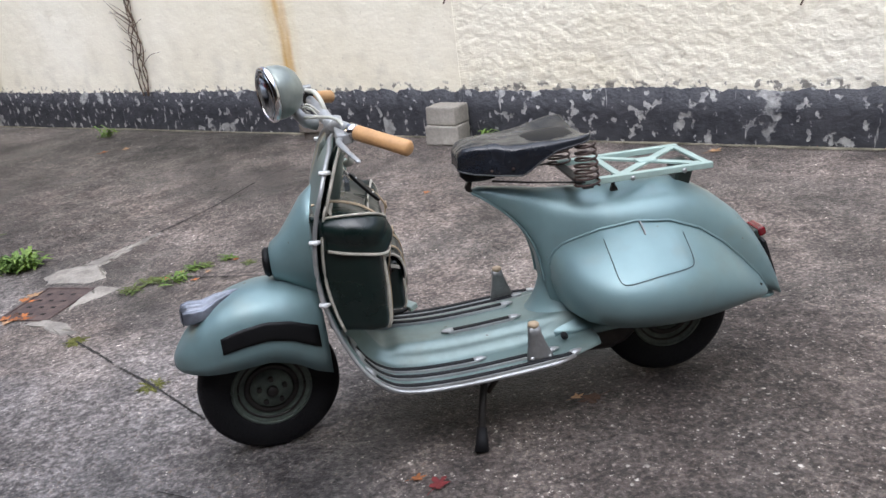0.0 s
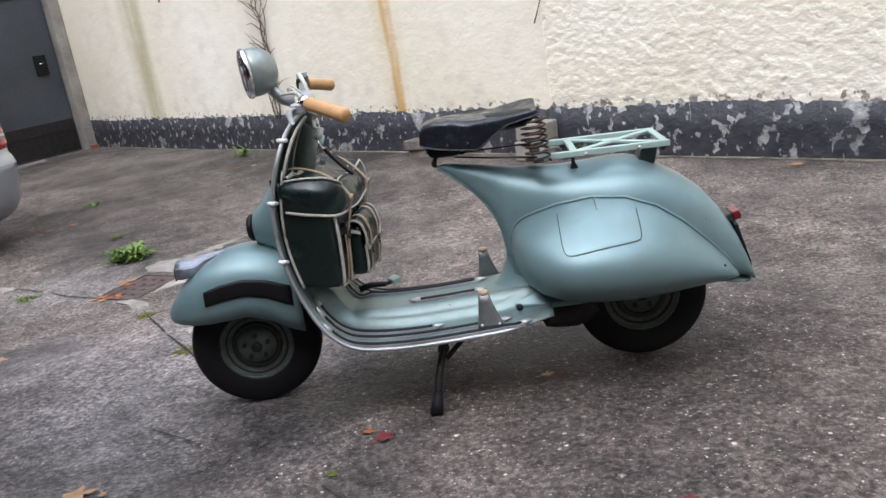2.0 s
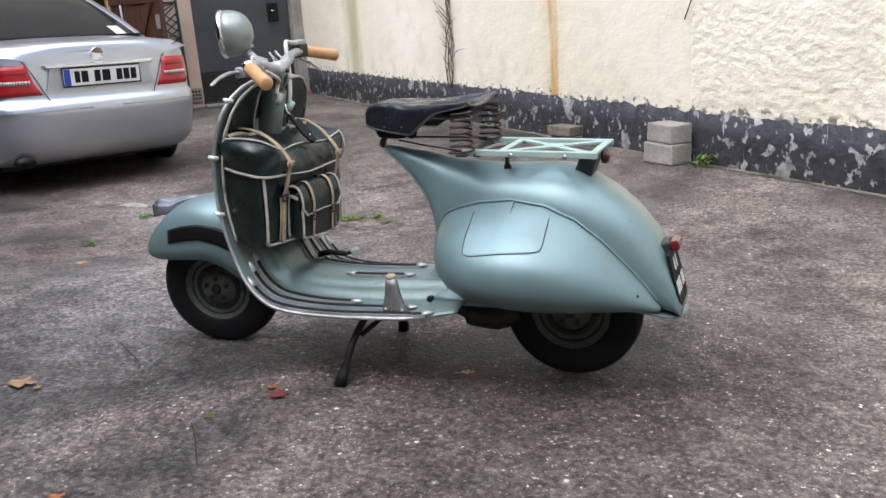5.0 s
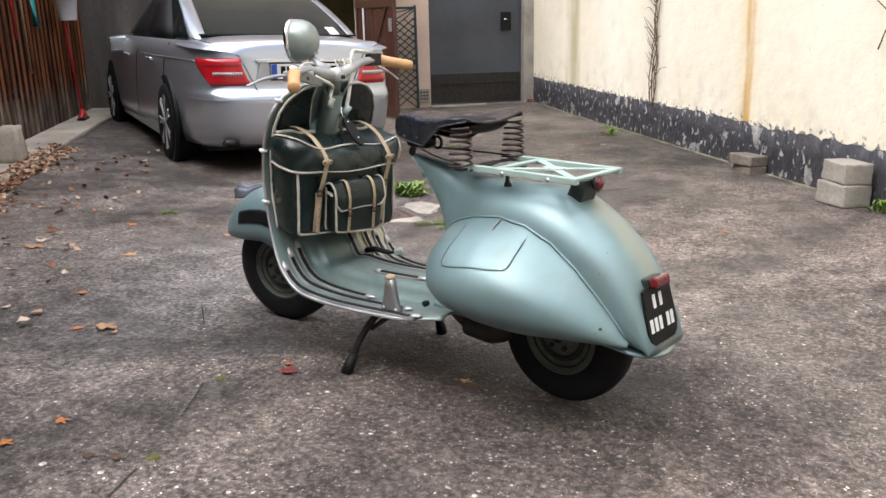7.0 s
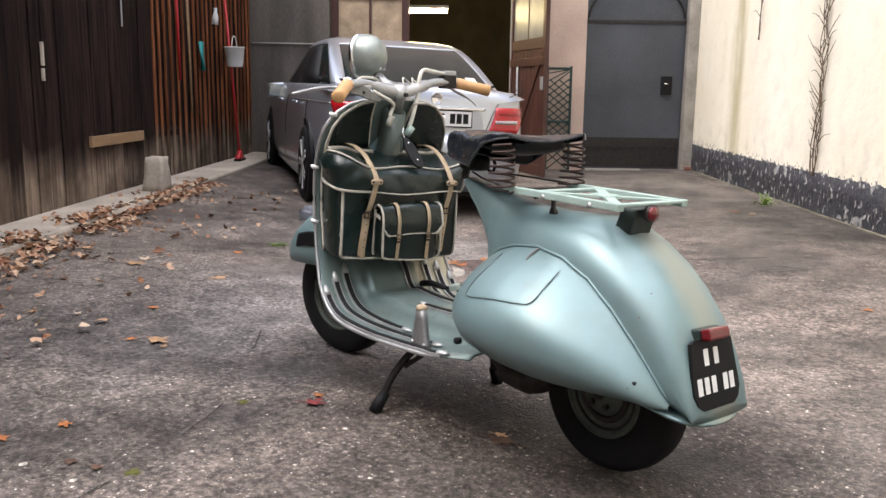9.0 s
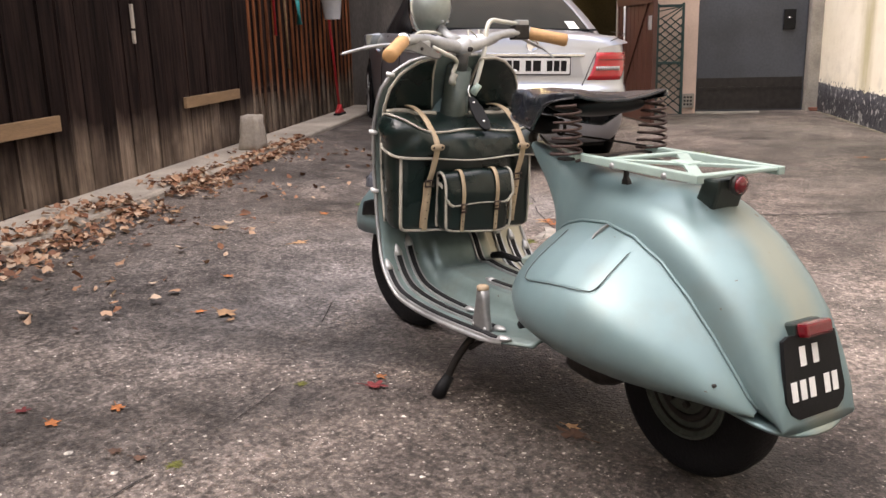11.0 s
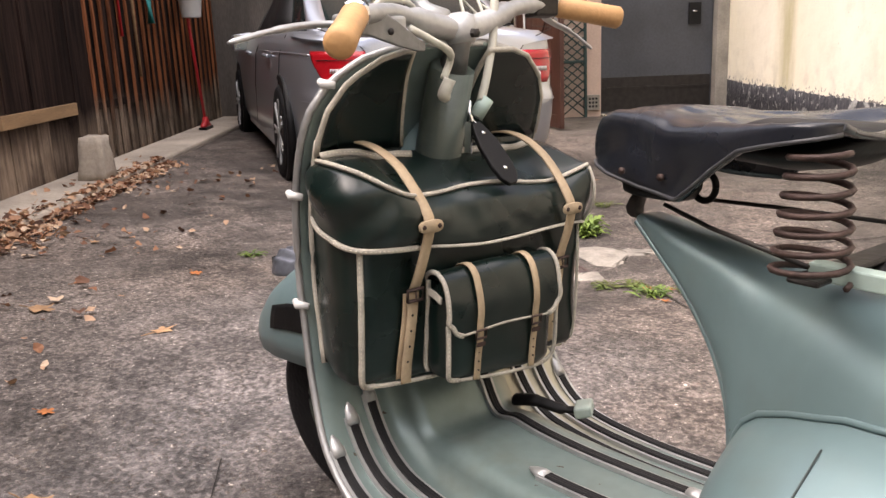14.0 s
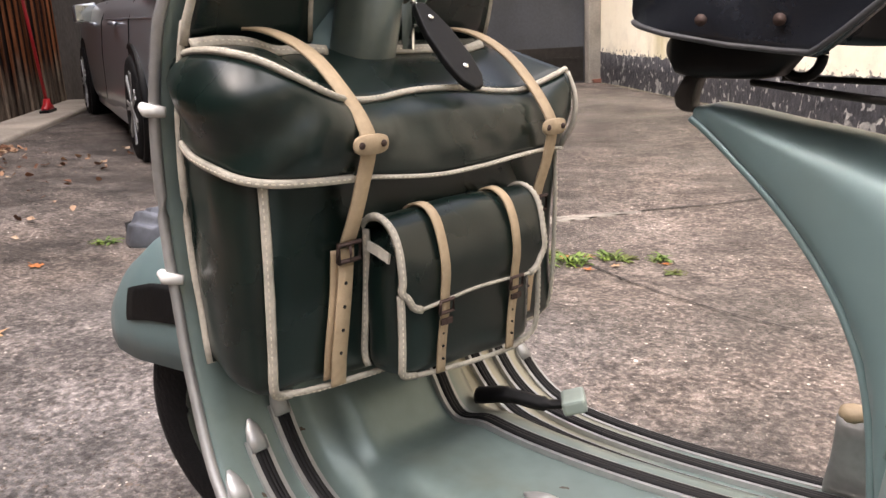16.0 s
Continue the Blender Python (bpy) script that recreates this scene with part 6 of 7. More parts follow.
for y, tz, tx, top, low in ((-0.105, 0.616, 0.0985, [(-0.085, -0.120, 0.709), (-0.045, -0.117, 0.713), (-0.005, -0.114, 0.706), (0.035, -0.112, 0.690), (0.066, -0.110, 0.666)], [(0.092, -0.108, 0.580), (0.086, -0.114, 0.548), (0.080, -0.119, 0.525)]),
                            (0.163, 0.606, 0.094, [(-0.085, 0.150, 0.704), (-0.05, 0.155, 0.709), (-0.01, 0.160, 0.702), (0.030, 0.162, 0.682), (0.060, 0.163, 0.656)], [(0.090, 0.162, 0.572), (0.083, 0.159, 0.545), (0.077, 0.157, 0.520)])):
    st = band(top + [(tx - 0.010, y, tz + 0.022), (tx + 0.001, y, tz)] + low, 0.0168, 0.0032, (0, 1, 0), bag, "beige leather strap with a buckle")
    yb = low[-1][1]
    tab = bag_part("strap_tab", loft([[(tx + 0.0025 + dx, y + 0.0195 * k_ * math.copysign(abs(math.cos(a)) ** 0.6, math.cos(a)), tz + 0.0088 * k_ * math.copysign(abs(math.sin(a)) ** 0.8, math.sin(a))) for a in (2 * math.pi * k / 24 for k in range(24))] for dx, k_ in ((0, 1.0), (0.0028, 1.0), (0.0038, 0.93))]), STRAP, st)
    for dy in (-0.0125, 0.0125):
        bag_part("rivet", lathe([(0.0034, tx + 0.006), (0.0030, tx + 0.0075), (0.001, tx + 0.008)], 10, "x", (0, y + dy, tz)), RUST, tab)
    bag_part("buckle", tube([(0.0835, yb - 0.0125, 0.512), (0.0845, yb - 0.0125, 0.528), (0.0845, yb + 0.0125, 0.528), (0.0835, yb + 0.0125, 0.512), (0.0835, yb - 0.0125, 0.512)], 0.0024, 6), RUST, st)
    bag_part("buckle_pin", tube([(0.0845, yb, 0.527), (0.0865, yb, 0.519), (0.0845, yb, 0.511)], 0.0014, 6), RUST, st)
    ye = yb - 0.014
    band([(0.074, yb - 0.007, 0.521), (0.0735, yb - 0.010, 0.48), (0.071, ye - 0.002, 0.43), (0.066, ye - 0.002, 0.398)], 0.0125, 0.0026, (0, 1, 0), st, name="strap_keeper")
    band([(0.0800, yb, 0.523), (0.0795, yb - 0.003, 0.49), (0.0785, yb - 0.008, 0.45), (0.0765, ye + 0.003, 0.42), (0.074, ye + 0.003, 0.393)], 0.0172, 0.003, (0, 1, 0), st, name="strap_tail")
    for z, x_ in ((0.425, 0.0783), (0.447, 0.0800), (0.469, 0.0808), (0.491, 0.0812)):
        bag_part("strap_hole", lathe([(0.0018, x_ - 0.002), (0.0018, x_ + 0.0004)], 8, "x", (0, yb - 0.014 * (0.523 - z) / 0.13 + 0.0005, z)), BLACK, st)

pocket_bm = soft_box(0.060, 0.112, -0.086, 0.112, 0.392, 0.535, 0.004, 10, 0.015)
for v in pocket_bm.verts:
    v.co.z += -0.012 * (v.co.y + 0.086) / 0.2 * smooth01((0.5 - v.co.z) / 0.1)
pocket = bag_part("pocket", pocket_bm, VINYL, bag)
FLAP = spline([(0.062, 0, 0.528), (0.074, 0, 0.545), (0.092, 0, 0.549), (0.108, 0, 0.539), (0.117, 0, 0.518), (0.121, 0, 0.495), (0.121, 0, 0.478), (0.119, 0, 0.462)], 4)


def flap_point(y, k):
    """The pocket's flap: k along its line; its lower corners are cut round."""
    p = FLAP[k]
    f = k / (len(FLAP) - 1)
    short = 0.020 * (smooth01((abs(y - 0.014) - 0.080) / 0.024)) ** 1.6 * smooth01((f - 0.6) / 0.4)
    return Vector((p.x + 0.0025 * noise.noise((y * 22, f * 3, 4)), y, p.z + short + 0.0018 * math.sin(y * 38 + 1)))


FLAP_Y = [-0.090 + 0.208 * k / 40 for k in range(41)]
NF = len(FLAP)
pflap = bag_part("pocket_flap", loft([[flap_point(y, k) for k in range(NF)] for y in FLAP_Y], closed=False), VINYL, pocket, solid=0.0035)
for y, sgn in ((-0.090, -1), (0.118, 1)):
    edge_line = [flap_point(y, k) + Vector((0.001, 0, 0)) for k in range(0, NF, 2)] + [flap_point(y - sgn * q, NF - 1) + Vector((0.002, 0, 0)) for q in (0.006, 0.014, 0.024)]
    tape(edge_line, lambda f: (0.75 * smooth01(f * 2.2) + 0.1, 0.35 * sgn, 0.8 * (1 - smooth01(f * 2.2)) + 0.05), pflap, 0.0074)
    tape([(0.116, y * 0.97, 0.478), (0.1165, y * 0.97, 0.44), (0.115, y * 0.96, 0.412 - 0.006 * (sgn + 1)), (0.110, y * 0.90, 0.396 - 0.006 * (sgn + 1)), (0.108, y * 0.70, 0.391 - 0.006 * (sgn + 1))], (0.9, 0.42 * sgn, 0), pocket, 0.0074)
    tape([(0.074, y, 0.534), (0.073, y, 0.50), (0.069, y, 0.45), (0.066, y, 0.41), (0.069, y * 0.98, 0.398)], (0.5, sgn, 0), pocket, 0.007)
    bag_part("gusset_fold", strap([(0.080, y + sgn * 0.003, 0.520), (0.096, y + sgn * 0.004, 0.517), (0.108, y + sgn * 0.003, 0.512)], 0.009, 0.003, (0, 0.2, 1)), PIPING, pocket, smooth=False)
bag_part("piping", tube([flap_point(y, NF - 1) + Vector((0.001, 0, 0)) for y in FLAP_Y[3:-3]], 0.0019, 8), PIPING, pflap)
bag_part("piping", tube(spline([(0.108, -0.065, 0.3905), (0.113, -0.02, 0.387), (0.114, 0.03, 0.383), (0.112, 0.075, 0.380), (0.108, 0.095, 0.379)]), 0.0026, 8), PIPING, pocket)
for y in (-0.037, 0.067):
    drop = -0.010 * (y + 0.086) / 0.2
    pst = band([flap_point(y, k) + Vector((0.0035, 0, 0.0035)) for k in range(0, NF, 3)] + [(0.1225, y, 0.452), (0.119, y - 0.001, 0.42), (0.1175, y - 0.002, 0.392 + drop)], 0.0112, 0.0026, (0, 1, 0), pocket, name="pocket_strap")
    bag_part("buckle", tube([(0.125, y - 0.009, 0.452), (0.126, y - 0.009, 0.464), (0.126, y + 0.009, 0.464), (0.125, y + 0.009, 0.452), (0.125, y - 0.009, 0.452)], 0.0018, 6), RUST, pst)
    bag_part("strap_loop", strap([(0.1245, y - 0.0075, 0.443), (0.1255, y, 0.443), (0.1245, y + 0.0075, 0.443)], 0.006, 0.002, (0, 0, 1)), RUST, pst, smooth=False)
    for z in (0.405, 0.418, 0.431):
        bag_part("strap_hole", lathe([(0.0013, 0.119), (0.0013, 0.1215)], 8, "x", (0, y - 0.001, z + drop * 0.5)), BLACK, pst)

keys = thing("key_fob", SLOPE.copy(), "black leather key fob hanging from the ignition keys", "key fob")
fob = [(-0.008, 0.007), (0.01, 0.014), (0.03, 0.019), (0.066, 0.020), (0.088, 0.016), (0.10, 0.007)]
FOB = Matrix.Translation((0.010, 0.0, 0.016)) @ look((-0.260, 0.012, 0.712), (-0.204, 0.022, 0.645)) @ Matrix.Rotation(radians(-12), 4, "Z")
bmf = loft([[(sx * w, th, -d) for sx in (-1, 1) for th in ((-0.004, 0.004) if sx < 0 else (0.004, -0.004))] for d, w in fob])
bmesh.ops.transform(bmf, matrix=FOB, verts=bmf.verts)
part("leather_fob", bmf, BLACK, keys, smooth=False, bevel=0.002)
ring_pts = [(-0.266 + 0.012 * math.cos(a), 0.016, 0.725 + 0.012 * math.sin(a)) for a in (2 * math.pi * k / 16 for k in range(17))]
part("key_ring", tube(ring_pts, 0.0016, 6), CHROME, keys)
part("key", box(-0.272, -0.258, 0.006, 0.009, 0.69, 0.735), CHROME, keys, smooth=False)
part("key_chain", tube(spline([(-0.262, 0.014, 0.735), (-0.268, 0.012, 0.75), (-0.275, 0.02, 0.765)]), 0.003, 6), CHROME, keys)
for dz in (0.012, 0.074):
    bs = lathe([(0.004, 0.004), (0.003, 0.006), (0.001, 0.0065)], 8, "y", (0, 0, -dz))
    bmesh.ops.transform(bs, matrix=FOB, verts=bs.verts)
    part("stud", bs, CHROME, keys)


# ---- the parked car ----
car = thing("parked_car", SLOPE @ pose(-3.961, 2.751, -0.062, 0, 0, 157), "silver saloon car parked with its tail to the yard", "car")
LEVELS = [(0.185, -0.74, 3.36, 0.78), (0.20, -0.84, 3.48, 0.825), (0.24, -0.905, 3.55, 0.850), (0.31, -0.955, 3.60, 0.872), (0.46, -0.985, 3.62, 0.884), (0.56, -0.985, 3.61, 0.889), (0.595, -0.965, 3.60, 0.889), (0.615, -0.935, 3.58, 0.888),
          (0.69, -0.930, 3.54, 0.886), (0.77, -0.922, 3.45, 0.880), (0.84, -0.912, 3.25, 0.870), (0.89, -0.905, 3.0, 0.856), (0.925, -0.895, 2.8, 0.832), (0.95, -0.87, 2.65, 0.79)]
CABIN = [(0.94, -0.50, 2.55, 0.765), (1.005, -0.36, 2.36, 0.745), (1.085, -0.17, 2.14, 0.715), (1.165, 0.03, 1.95, 0.68), (1.245, 0.25, 1.78, 0.645), (1.305, 0.45, 1.66, 0.61), (1.345, 0.62, 1.55, 0.56), (1.37, 0.85, 1.40, 0.46), (1.377, 1.0, 1.3, 0.3)]


def taper(x):
    """The car narrows towards its tail."""
    return 1 - 0.12 * smooth01((1.0 - x) / 2.0)


def plan_point(rows, z, a, power=4.5, lift=0.0):
    """A point on the car's skin at height z; a is the turn round the plan, pi at the tail."""
    rear, front, w = table(z, rows)
    c, s_ = math.cos(a), math.sin(a)
    half = (front - rear) / 2
    x = (front + rear) / 2 + (half + lift) * math.copysign(abs(c) ** (2 / (power * 3.2)), c)
    y = (w + lift) * math.copysign(abs(s_) ** (2 / power), s_)
    y *= taper(x)
    return Vector((x, y, z))


def turns(n=96):
    """Turns round the plan, dense at the corners."""
    out = []
    for q in range(4):
        for k in range(n // 4):
            f = k / (n // 4)
            out.append(q * math.pi / 2 + (math.pi / 2) * (f * f * (3 - 2 * f)))
    return out


ANG = turns()
zs = sorted({r[0] for r in LEVELS} | {0.31, 0.40, 0.52, 0.58, 0.65, 0.73, 0.81, 0.87, 0.94})
car_body = part("body", loft([[plan_point(LEVELS, z, a) for a in ANG] for z in zs]), CARPAINT, car)
deck = loft([[Vector((x, y * wy, z - 0.075 * abs(wy) ** 4)) for wy in (-1, -0.93, -0.8, -0.6, -0.3, 0, 0.3, 0.6, 0.8, 0.93, 1)] for x, y, z in ((-0.903, 0.40, 0.91), (-0.898, 0.47, 0.935), (-0.885, 0.55, 0.955), (-0.855, 0.64, 0.967), (-0.78, 0.73, 0.976), (-0.65, 0.775, 0.984), (-0.45, 0.785, 0.992), (-0.25, 0.785, 0.997))], closed=False)
part("boot_lid", deck, CARPAINT, car_body)
cabin = part("cabin_glass", loft([[plan_point(CABIN, z, a, 5) for a in ANG] for z in [r[0] for r in CABIN]]), CARGLASS, car, "dark tinted window glass")
part("roof", loft([[plan_point(CABIN, z, a, 5, 0.006) for a in ANG] for z in (1.29, 1.305, 1.325, 1.345, 1.37, 1.379)]), CARPAINT, car)
for sgn in (-1, 1):
    corner = [math.pi - sgn * q for q in (0.70, 0.78, 0.86, 0.94, 1.02, 1.10, 1.17, 1.23)]
    rows_ = []
    for z in [0.93 + 0.375 * k / 10 for k in range(11)]:
        rows_.append([plan_point(CABIN, max(0.94, z), a, 5, 0.008) + Vector((0, 0, min(0, z - 0.94))) for a in corner])
    part("pillar", loft(rows_, closed=False), CARPAINT, car, solid=0.004)
    part("door_pillar", loft([[plan_point(CABIN, z, math.pi / 2 * sgn + da, 5, 0.006) for da in (-0.02, 0.0, 0.02)] for z in (0.945, 1.05, 1.15, 1.24, 1.305)], closed=False), BLACK, cabin, solid=0.003)


def lamp_patch(sgn, z0, z1, a0, a1, lift, n=16, m=6, slant=0.0):
    rows_ = []
    for k in range(m + 1):
        z = z0 + (z1 - z0) * k / m
        rows_.append([plan_point(LEVELS, z, math.pi - sgn * (a0 + slant * (1 - k / m) ** 1.4 * (1 + 2.2 * (i / n) ** 2) + (a1 - a0) * i / n), 4.5, lift) for i in range(n + 1)])
    return loft(rows_, closed=False)


for sgn in (-1, 1):
    tl = part("tail_light", lamp_patch(sgn, 0.648, 0.838, 0.32, 1.10, 0.008, slant=-0.11), CARLENS, car, "red tail light with a pale band", solid=0.006)
    for k in range(14):
        part("lamp_rib", lamp_patch(sgn, 0.716, 0.742, 0.30 + 0.030 * k, 0.321 + 0.030 * k, 0.0145, 2, 1), ALU, tl, "grey reflector rib", solid=0.002)
    part("lamp_line", lamp_patch(sgn, 0.785, 0.790, 0.33, 0.95, 0.0145), BLACK, tl, solid=0.001)
    part("shoulder_crease", tube([plan_point(LEVELS, 0.815 + 0.012 * k / 20, math.pi - sgn * (1.12 + 1.0 * k / 20), 4.5, 0.001) for k in range(21)], 0.006, 6), CARPAINT, car_body)
    part("bumper_crease", lamp_patch(sgn, 0.545, 0.553, 0.01, 1.3, 0.005), CARPAINT, car_body, solid=0.003)
    mir = part("wing_mirror", loft([[(1.90 + x, sgn * (0.90 + y * 0.085), 0.872 + z * 1.2) for y, z in ((-1, -0.05), (1, -0.06), (1.05, 0.05), (-0.9, 0.07))] for x in (0.0, 0.10, 0.15)]), CARPAINT, car, smooth=False, bevel=0.02)
    part("mirror_glass", box(1.892, 1.898, sgn * 0.90 - 0.074, sgn * 0.90 + 0.074, 0.815, 0.932), MIRROR, mir, smooth=False)
    for x in (0.45, 1.55):
        sg = sgn * taper(x)
        part("door_handle", tube(spline([(x - 0.09, sg * 0.885, 0.79), (x, sg * 0.905, 0.795), (x + 0.09, sg * 0.885, 0.795)]), 0.014, 8), CARPAINT, car)
    for x in (0.02, 1.05):
        sg = sgn * taper(x)
        part("door_gap", tube([(x, sg * 0.891, 0.30), (x, sg * 0.893, 0.6), (x - 0.02, sg * 0.880, 0.80), (x - 0.05, sg * 0.83, 0.932)], 0.003, 6), BLACK, car_body)
    part("sill", box(0.3, 2.4, sgn * 0.80 - 0.04, sgn * 0.80 + 0.04, 0.17, 0.28), CARPAINT, car_body, smooth=False, bevel=0.015)
    for x in (0.0, 2.76):
        sg = sgn * taper(x)
        part("wheel_arch", lathe([(0.36, sg * 0.84), (0.36, sg * 0.893), (0.345, sg * 0.896), (0.33, sg * 0.893), (0.001, sg * 0.892)], 36, "y", (x, 0, 0.325)), BLACK, car_body)
        wh = part("wheel", lathe([(0.218, sg * 0.80), (0.222, sg * 0.905), (0.21, sg * 0.908), (0.205, sg * 0.898), (0.001, sg * 0.895)], 36, "y", (x, 0, 0.315)), BLACK, car)
        part("tyre", lathe([(0.215, sg * 0.72), (0.29, sg * 0.71), (0.312, sg * 0.74), (0.315, sg * 0.82), (0.308, sg * 0.89), (0.28, sg * 0.912), (0.218, sg * 0.906)], 40, "y", (x, 0, 0.315)), TYRE, wh)
        for k in range(7):
            a = 2 * math.pi * k / 7
            for da in (-0.10, 0.10):
                part("spoke", strap([(x + 0.03 * math.cos(a), sg * 0.905, 0.315 + 0.03 * math.sin(a)), (x + 0.212 * math.cos(a + da), sg * 0.909, 0.315 + 0.212 * math.sin(a + da))], 0.02, 0.012, (-math.sin(a), 0, math.cos(a))), ALU, wh, smooth=False)
        part("hub_cap", lathe([(0.04, sg * 0.905), (0.035, sg * 0.917), (0.001, sg * 0.918)], 16, "y", (x, 0, 0.315)), ALU, wh)

ex = part("exhaust_tip", tube([(-0.925, 0.55, 0.235), (-0.80, 0.55, 0.235)], 0.055, 18, flat=0.62), STEEL, car)
part("exhaust_mouth", tube([(-0.929, 0.55, 0.235), (-0.923, 0.55, 0.235)], 0.046, 18, flat=0.6), BLACK, ex)
part("plate_recess", loft([[(-0.937 + dx, y, z) for y, z in ((-0.37, 0.668), (0.37, 0.668), (0.33, 0.812), (-0.33, 0.812))] for dx in (0.0, 0.012)]), CARPAINT, car, smooth=False)
part("chrome_bar", loft([[(-0.935 + dx, y, z) for y, z in ((-0.36, 0.807), (0.36, 0.807), (0.37, 0.832), (-0.37, 0.832))] for dx in (-0.022, 0.02)]), CHROME, car, smooth=False, bevel=0.006)
cplate = part("number_plate", box(-0.955, -0.944, -0.26, 0.26, 0.69, 0.80), WHITE, car, "white number plate with dark bars", smooth=False, bevel=0.003)
BLUE = material("plate_blue", (0.02, 0.06, 0.35), 0.4, 0, 0.05)
part("blue_band", box(-0.957, -0.9555, 0.215, 0.257, 0.693, 0.797), BLUE, cplate, smooth=False)
for y, w in ((0.17, 0.035), (0.12, 0.045), (0.035, 0.04), (-0.025, 0.055), (-0.115, 0.04), (-0.165, 0.04), (-0.215, 0.04)):
    part("dark_bar", box(-0.957, -0.9555, y - w / 2, y + w / 2, 0.71, 0.782), BLACK, cplate, smooth=False)
part("plate_frame", tube([(-0.952, y, z) for y, z in ((-0.263, 0.687), (0.263, 0.687), (0.263, 0.803), (-0.263, 0.803), (-0.263, 0.687))], 0.005, 6), BLACK, cplate)
part("boot_emblem", lathe([(0.042, -0.928), (0.045, -0.932), (0.042, -0.936), (0.037, -0.932)], 24, "x", (0.012, 0, 0.885)), CHROME, car, "plain round chrome badge")
for sgn in (-1, 1):
    part("boot_seam", tube([plan_point(LEVELS, z, math.pi - sgn * q, 4.5, 0.003) for z, q in ((0.61, 0.17), (0.66, 0.20), (0.72, 0.235), (0.78, 0.275), (0.84, 0.33), (0.89, 0.42))] + [Vector((-0.80, sgn * 0.70, 0.958)), Vector((-0.7, sgn * 0.735, 0.967)), Vector((-0.45, sgn * 0.72, 0.978))], 0.0028, 6), BLACK, car_body)
part("parcel_shelf", box(-0.40, -0.28, -0.62, 0.62, 0.985, 0.998), BLACK, cabin, smooth=False)
part("underbody", box(-0.58, 3.2, -0.66, 0.66, 0.145, 0.26), BLACK, car, smooth=False)
part("window_sticker", loft([[plan_point(CABIN, z, math.pi + q, 5, 0.004) for q in (0.30, 0.36, 0.42, 0.48)] for z in (0.99, 1.01, 1.03, 1.055)], closed=False), WHITE, cabin, "white paper behind the rear window", solid=0.001)


# ---- what lies and grows on the ground ----
def ribbon(points, widths, mat, name, label, lift=0.004, gap=0.25):
    """A thin band that follows the ground."""
    line = spline([(x, y, 0) for x, y in points], 24)
    bm = bmesh.new()
    prev = None
    rnd_ = random.Random(len(points) * 31 + int(abs(points[0][0]) * 100))
    for i, p in enumerate(line):
        d = (line[min(i + 1, len(line) - 1)] - line[max(i - 1, 0)]).normalized()
        n = Vector((-d.y, d.x, 0))
        w = float(np.interp(i / (len(line) - 1), np.linspace(0, 1, len(widths)), widths)) * rnd_.uniform(0.7, 1.25)
        off = rnd_.uniform(-0.3, 0.3) * min(w, 0.02)
        pair = []
        for sgn in (-1, 1):
            q = p + n * (sgn * w / 2 + off)
            pair.append(bm.verts.new(SLOPE @ Vector((q.x, q.y, ground_height(q) + 0.006 * noise.noise((q.x * 0.9, q.y * 0.9, 0)) + lift))))
        if prev and not (mat is CRACK and noise.noise((p.x * 3.1, p.y * 3.1, 7)) > gap):
            bm.faces.new((prev[0], pair[0], pair[1], prev[1]))
        prev = pair
    ob = part(name, bm, mat, None, label, kind="structure")
    return ob


CRACK = material("dark_crack", (0.03, 0.027, 0.024), 0.9, 0, 0.3, 20, 120, 0.2)
CEMENT = material("pale_cement", (0.30, 0.272, 0.235), 0.85, 0, 0.4, 9, 90, 0.3)
ribbon([(-1.42, 1.17), (-1.355, 1.058), (-1.24, 0.876), (-1.11, 0.67), (-0.978, 0.489), (-0.867, 0.327), (-0.78, 0.20)], [0.004, 0.007, 0.009, 0.006, 0.010, 0.007, 0.006], CRACK, "pavement_joint", "dark open joint in the asphalt")
ribbon([(-1.6, 0.43), (-1.15, 0.05), (-0.72, -0.24), (-0.36, -0.48), (-0.1, -0.78), (0.08, -1.06), (0.25, -1.4)], [0.003, 0.002, 0.003, 0.003, 0.004, 0.004, 0.003], CRACK, "pavement_joint", "dark open joint in the asphalt", gap=-0.08)
ribbon([(-1.22, 2.36), (-0.95, 2.66), (-0.71, 3.01), (-0.5, 3.2)], [0.012, 0.012, 0.010, 0.008], CRACK, "pavement_joint", "dark open joint in the asphalt")
ribbon([(-1.05, 2.52), (-0.85, 2.5), (-0.7, 2.42)], [0.006, 0.006, 0.004], CRACK, "pavement_joint", "dark open joint in the asphalt")
ribbon([(-0.98, 1.58), (-0.75, 1.45), (-0.5, 1.36), (-0.25, 1.32)], [0.008, 0.006, 0.006, 0.004], CRACK, "pavement_joint", "dark open joint in the asphalt", gap=0.1)
SOIL = material("mossy_soil", (0.10, 0.085, 0.045), 0.95, 0, 0.5, 9, 70, 0.5, second=(0.20, 0.18, 0.13))
for y0_, x0_, x1_ in ((-0.035, -6.4, -0.05), (-0.05, 0.06, 4.5)):
    ribbon([(yard(x0_ + (x1_ - x0_) * k / 30, y0_).x, yard(x0_ + (x1_ - x0_) * k / 30, y0_).y) for k in range(31)], [0.03 + 0.05 * ((k * 7) % 5) / 5 for k in range(16)], SOIL, "wall_foot_soil", "mossy soil along the wall's foot")
ribbon([(-2.44, 1.875), (-2.242, 1.775), (-1.988, 1.604), (-1.79, 1.505)], [0.005, 0.008, 0.007, 0.010], CRACK, "pavement_joint", "dark open joint in the asphalt")

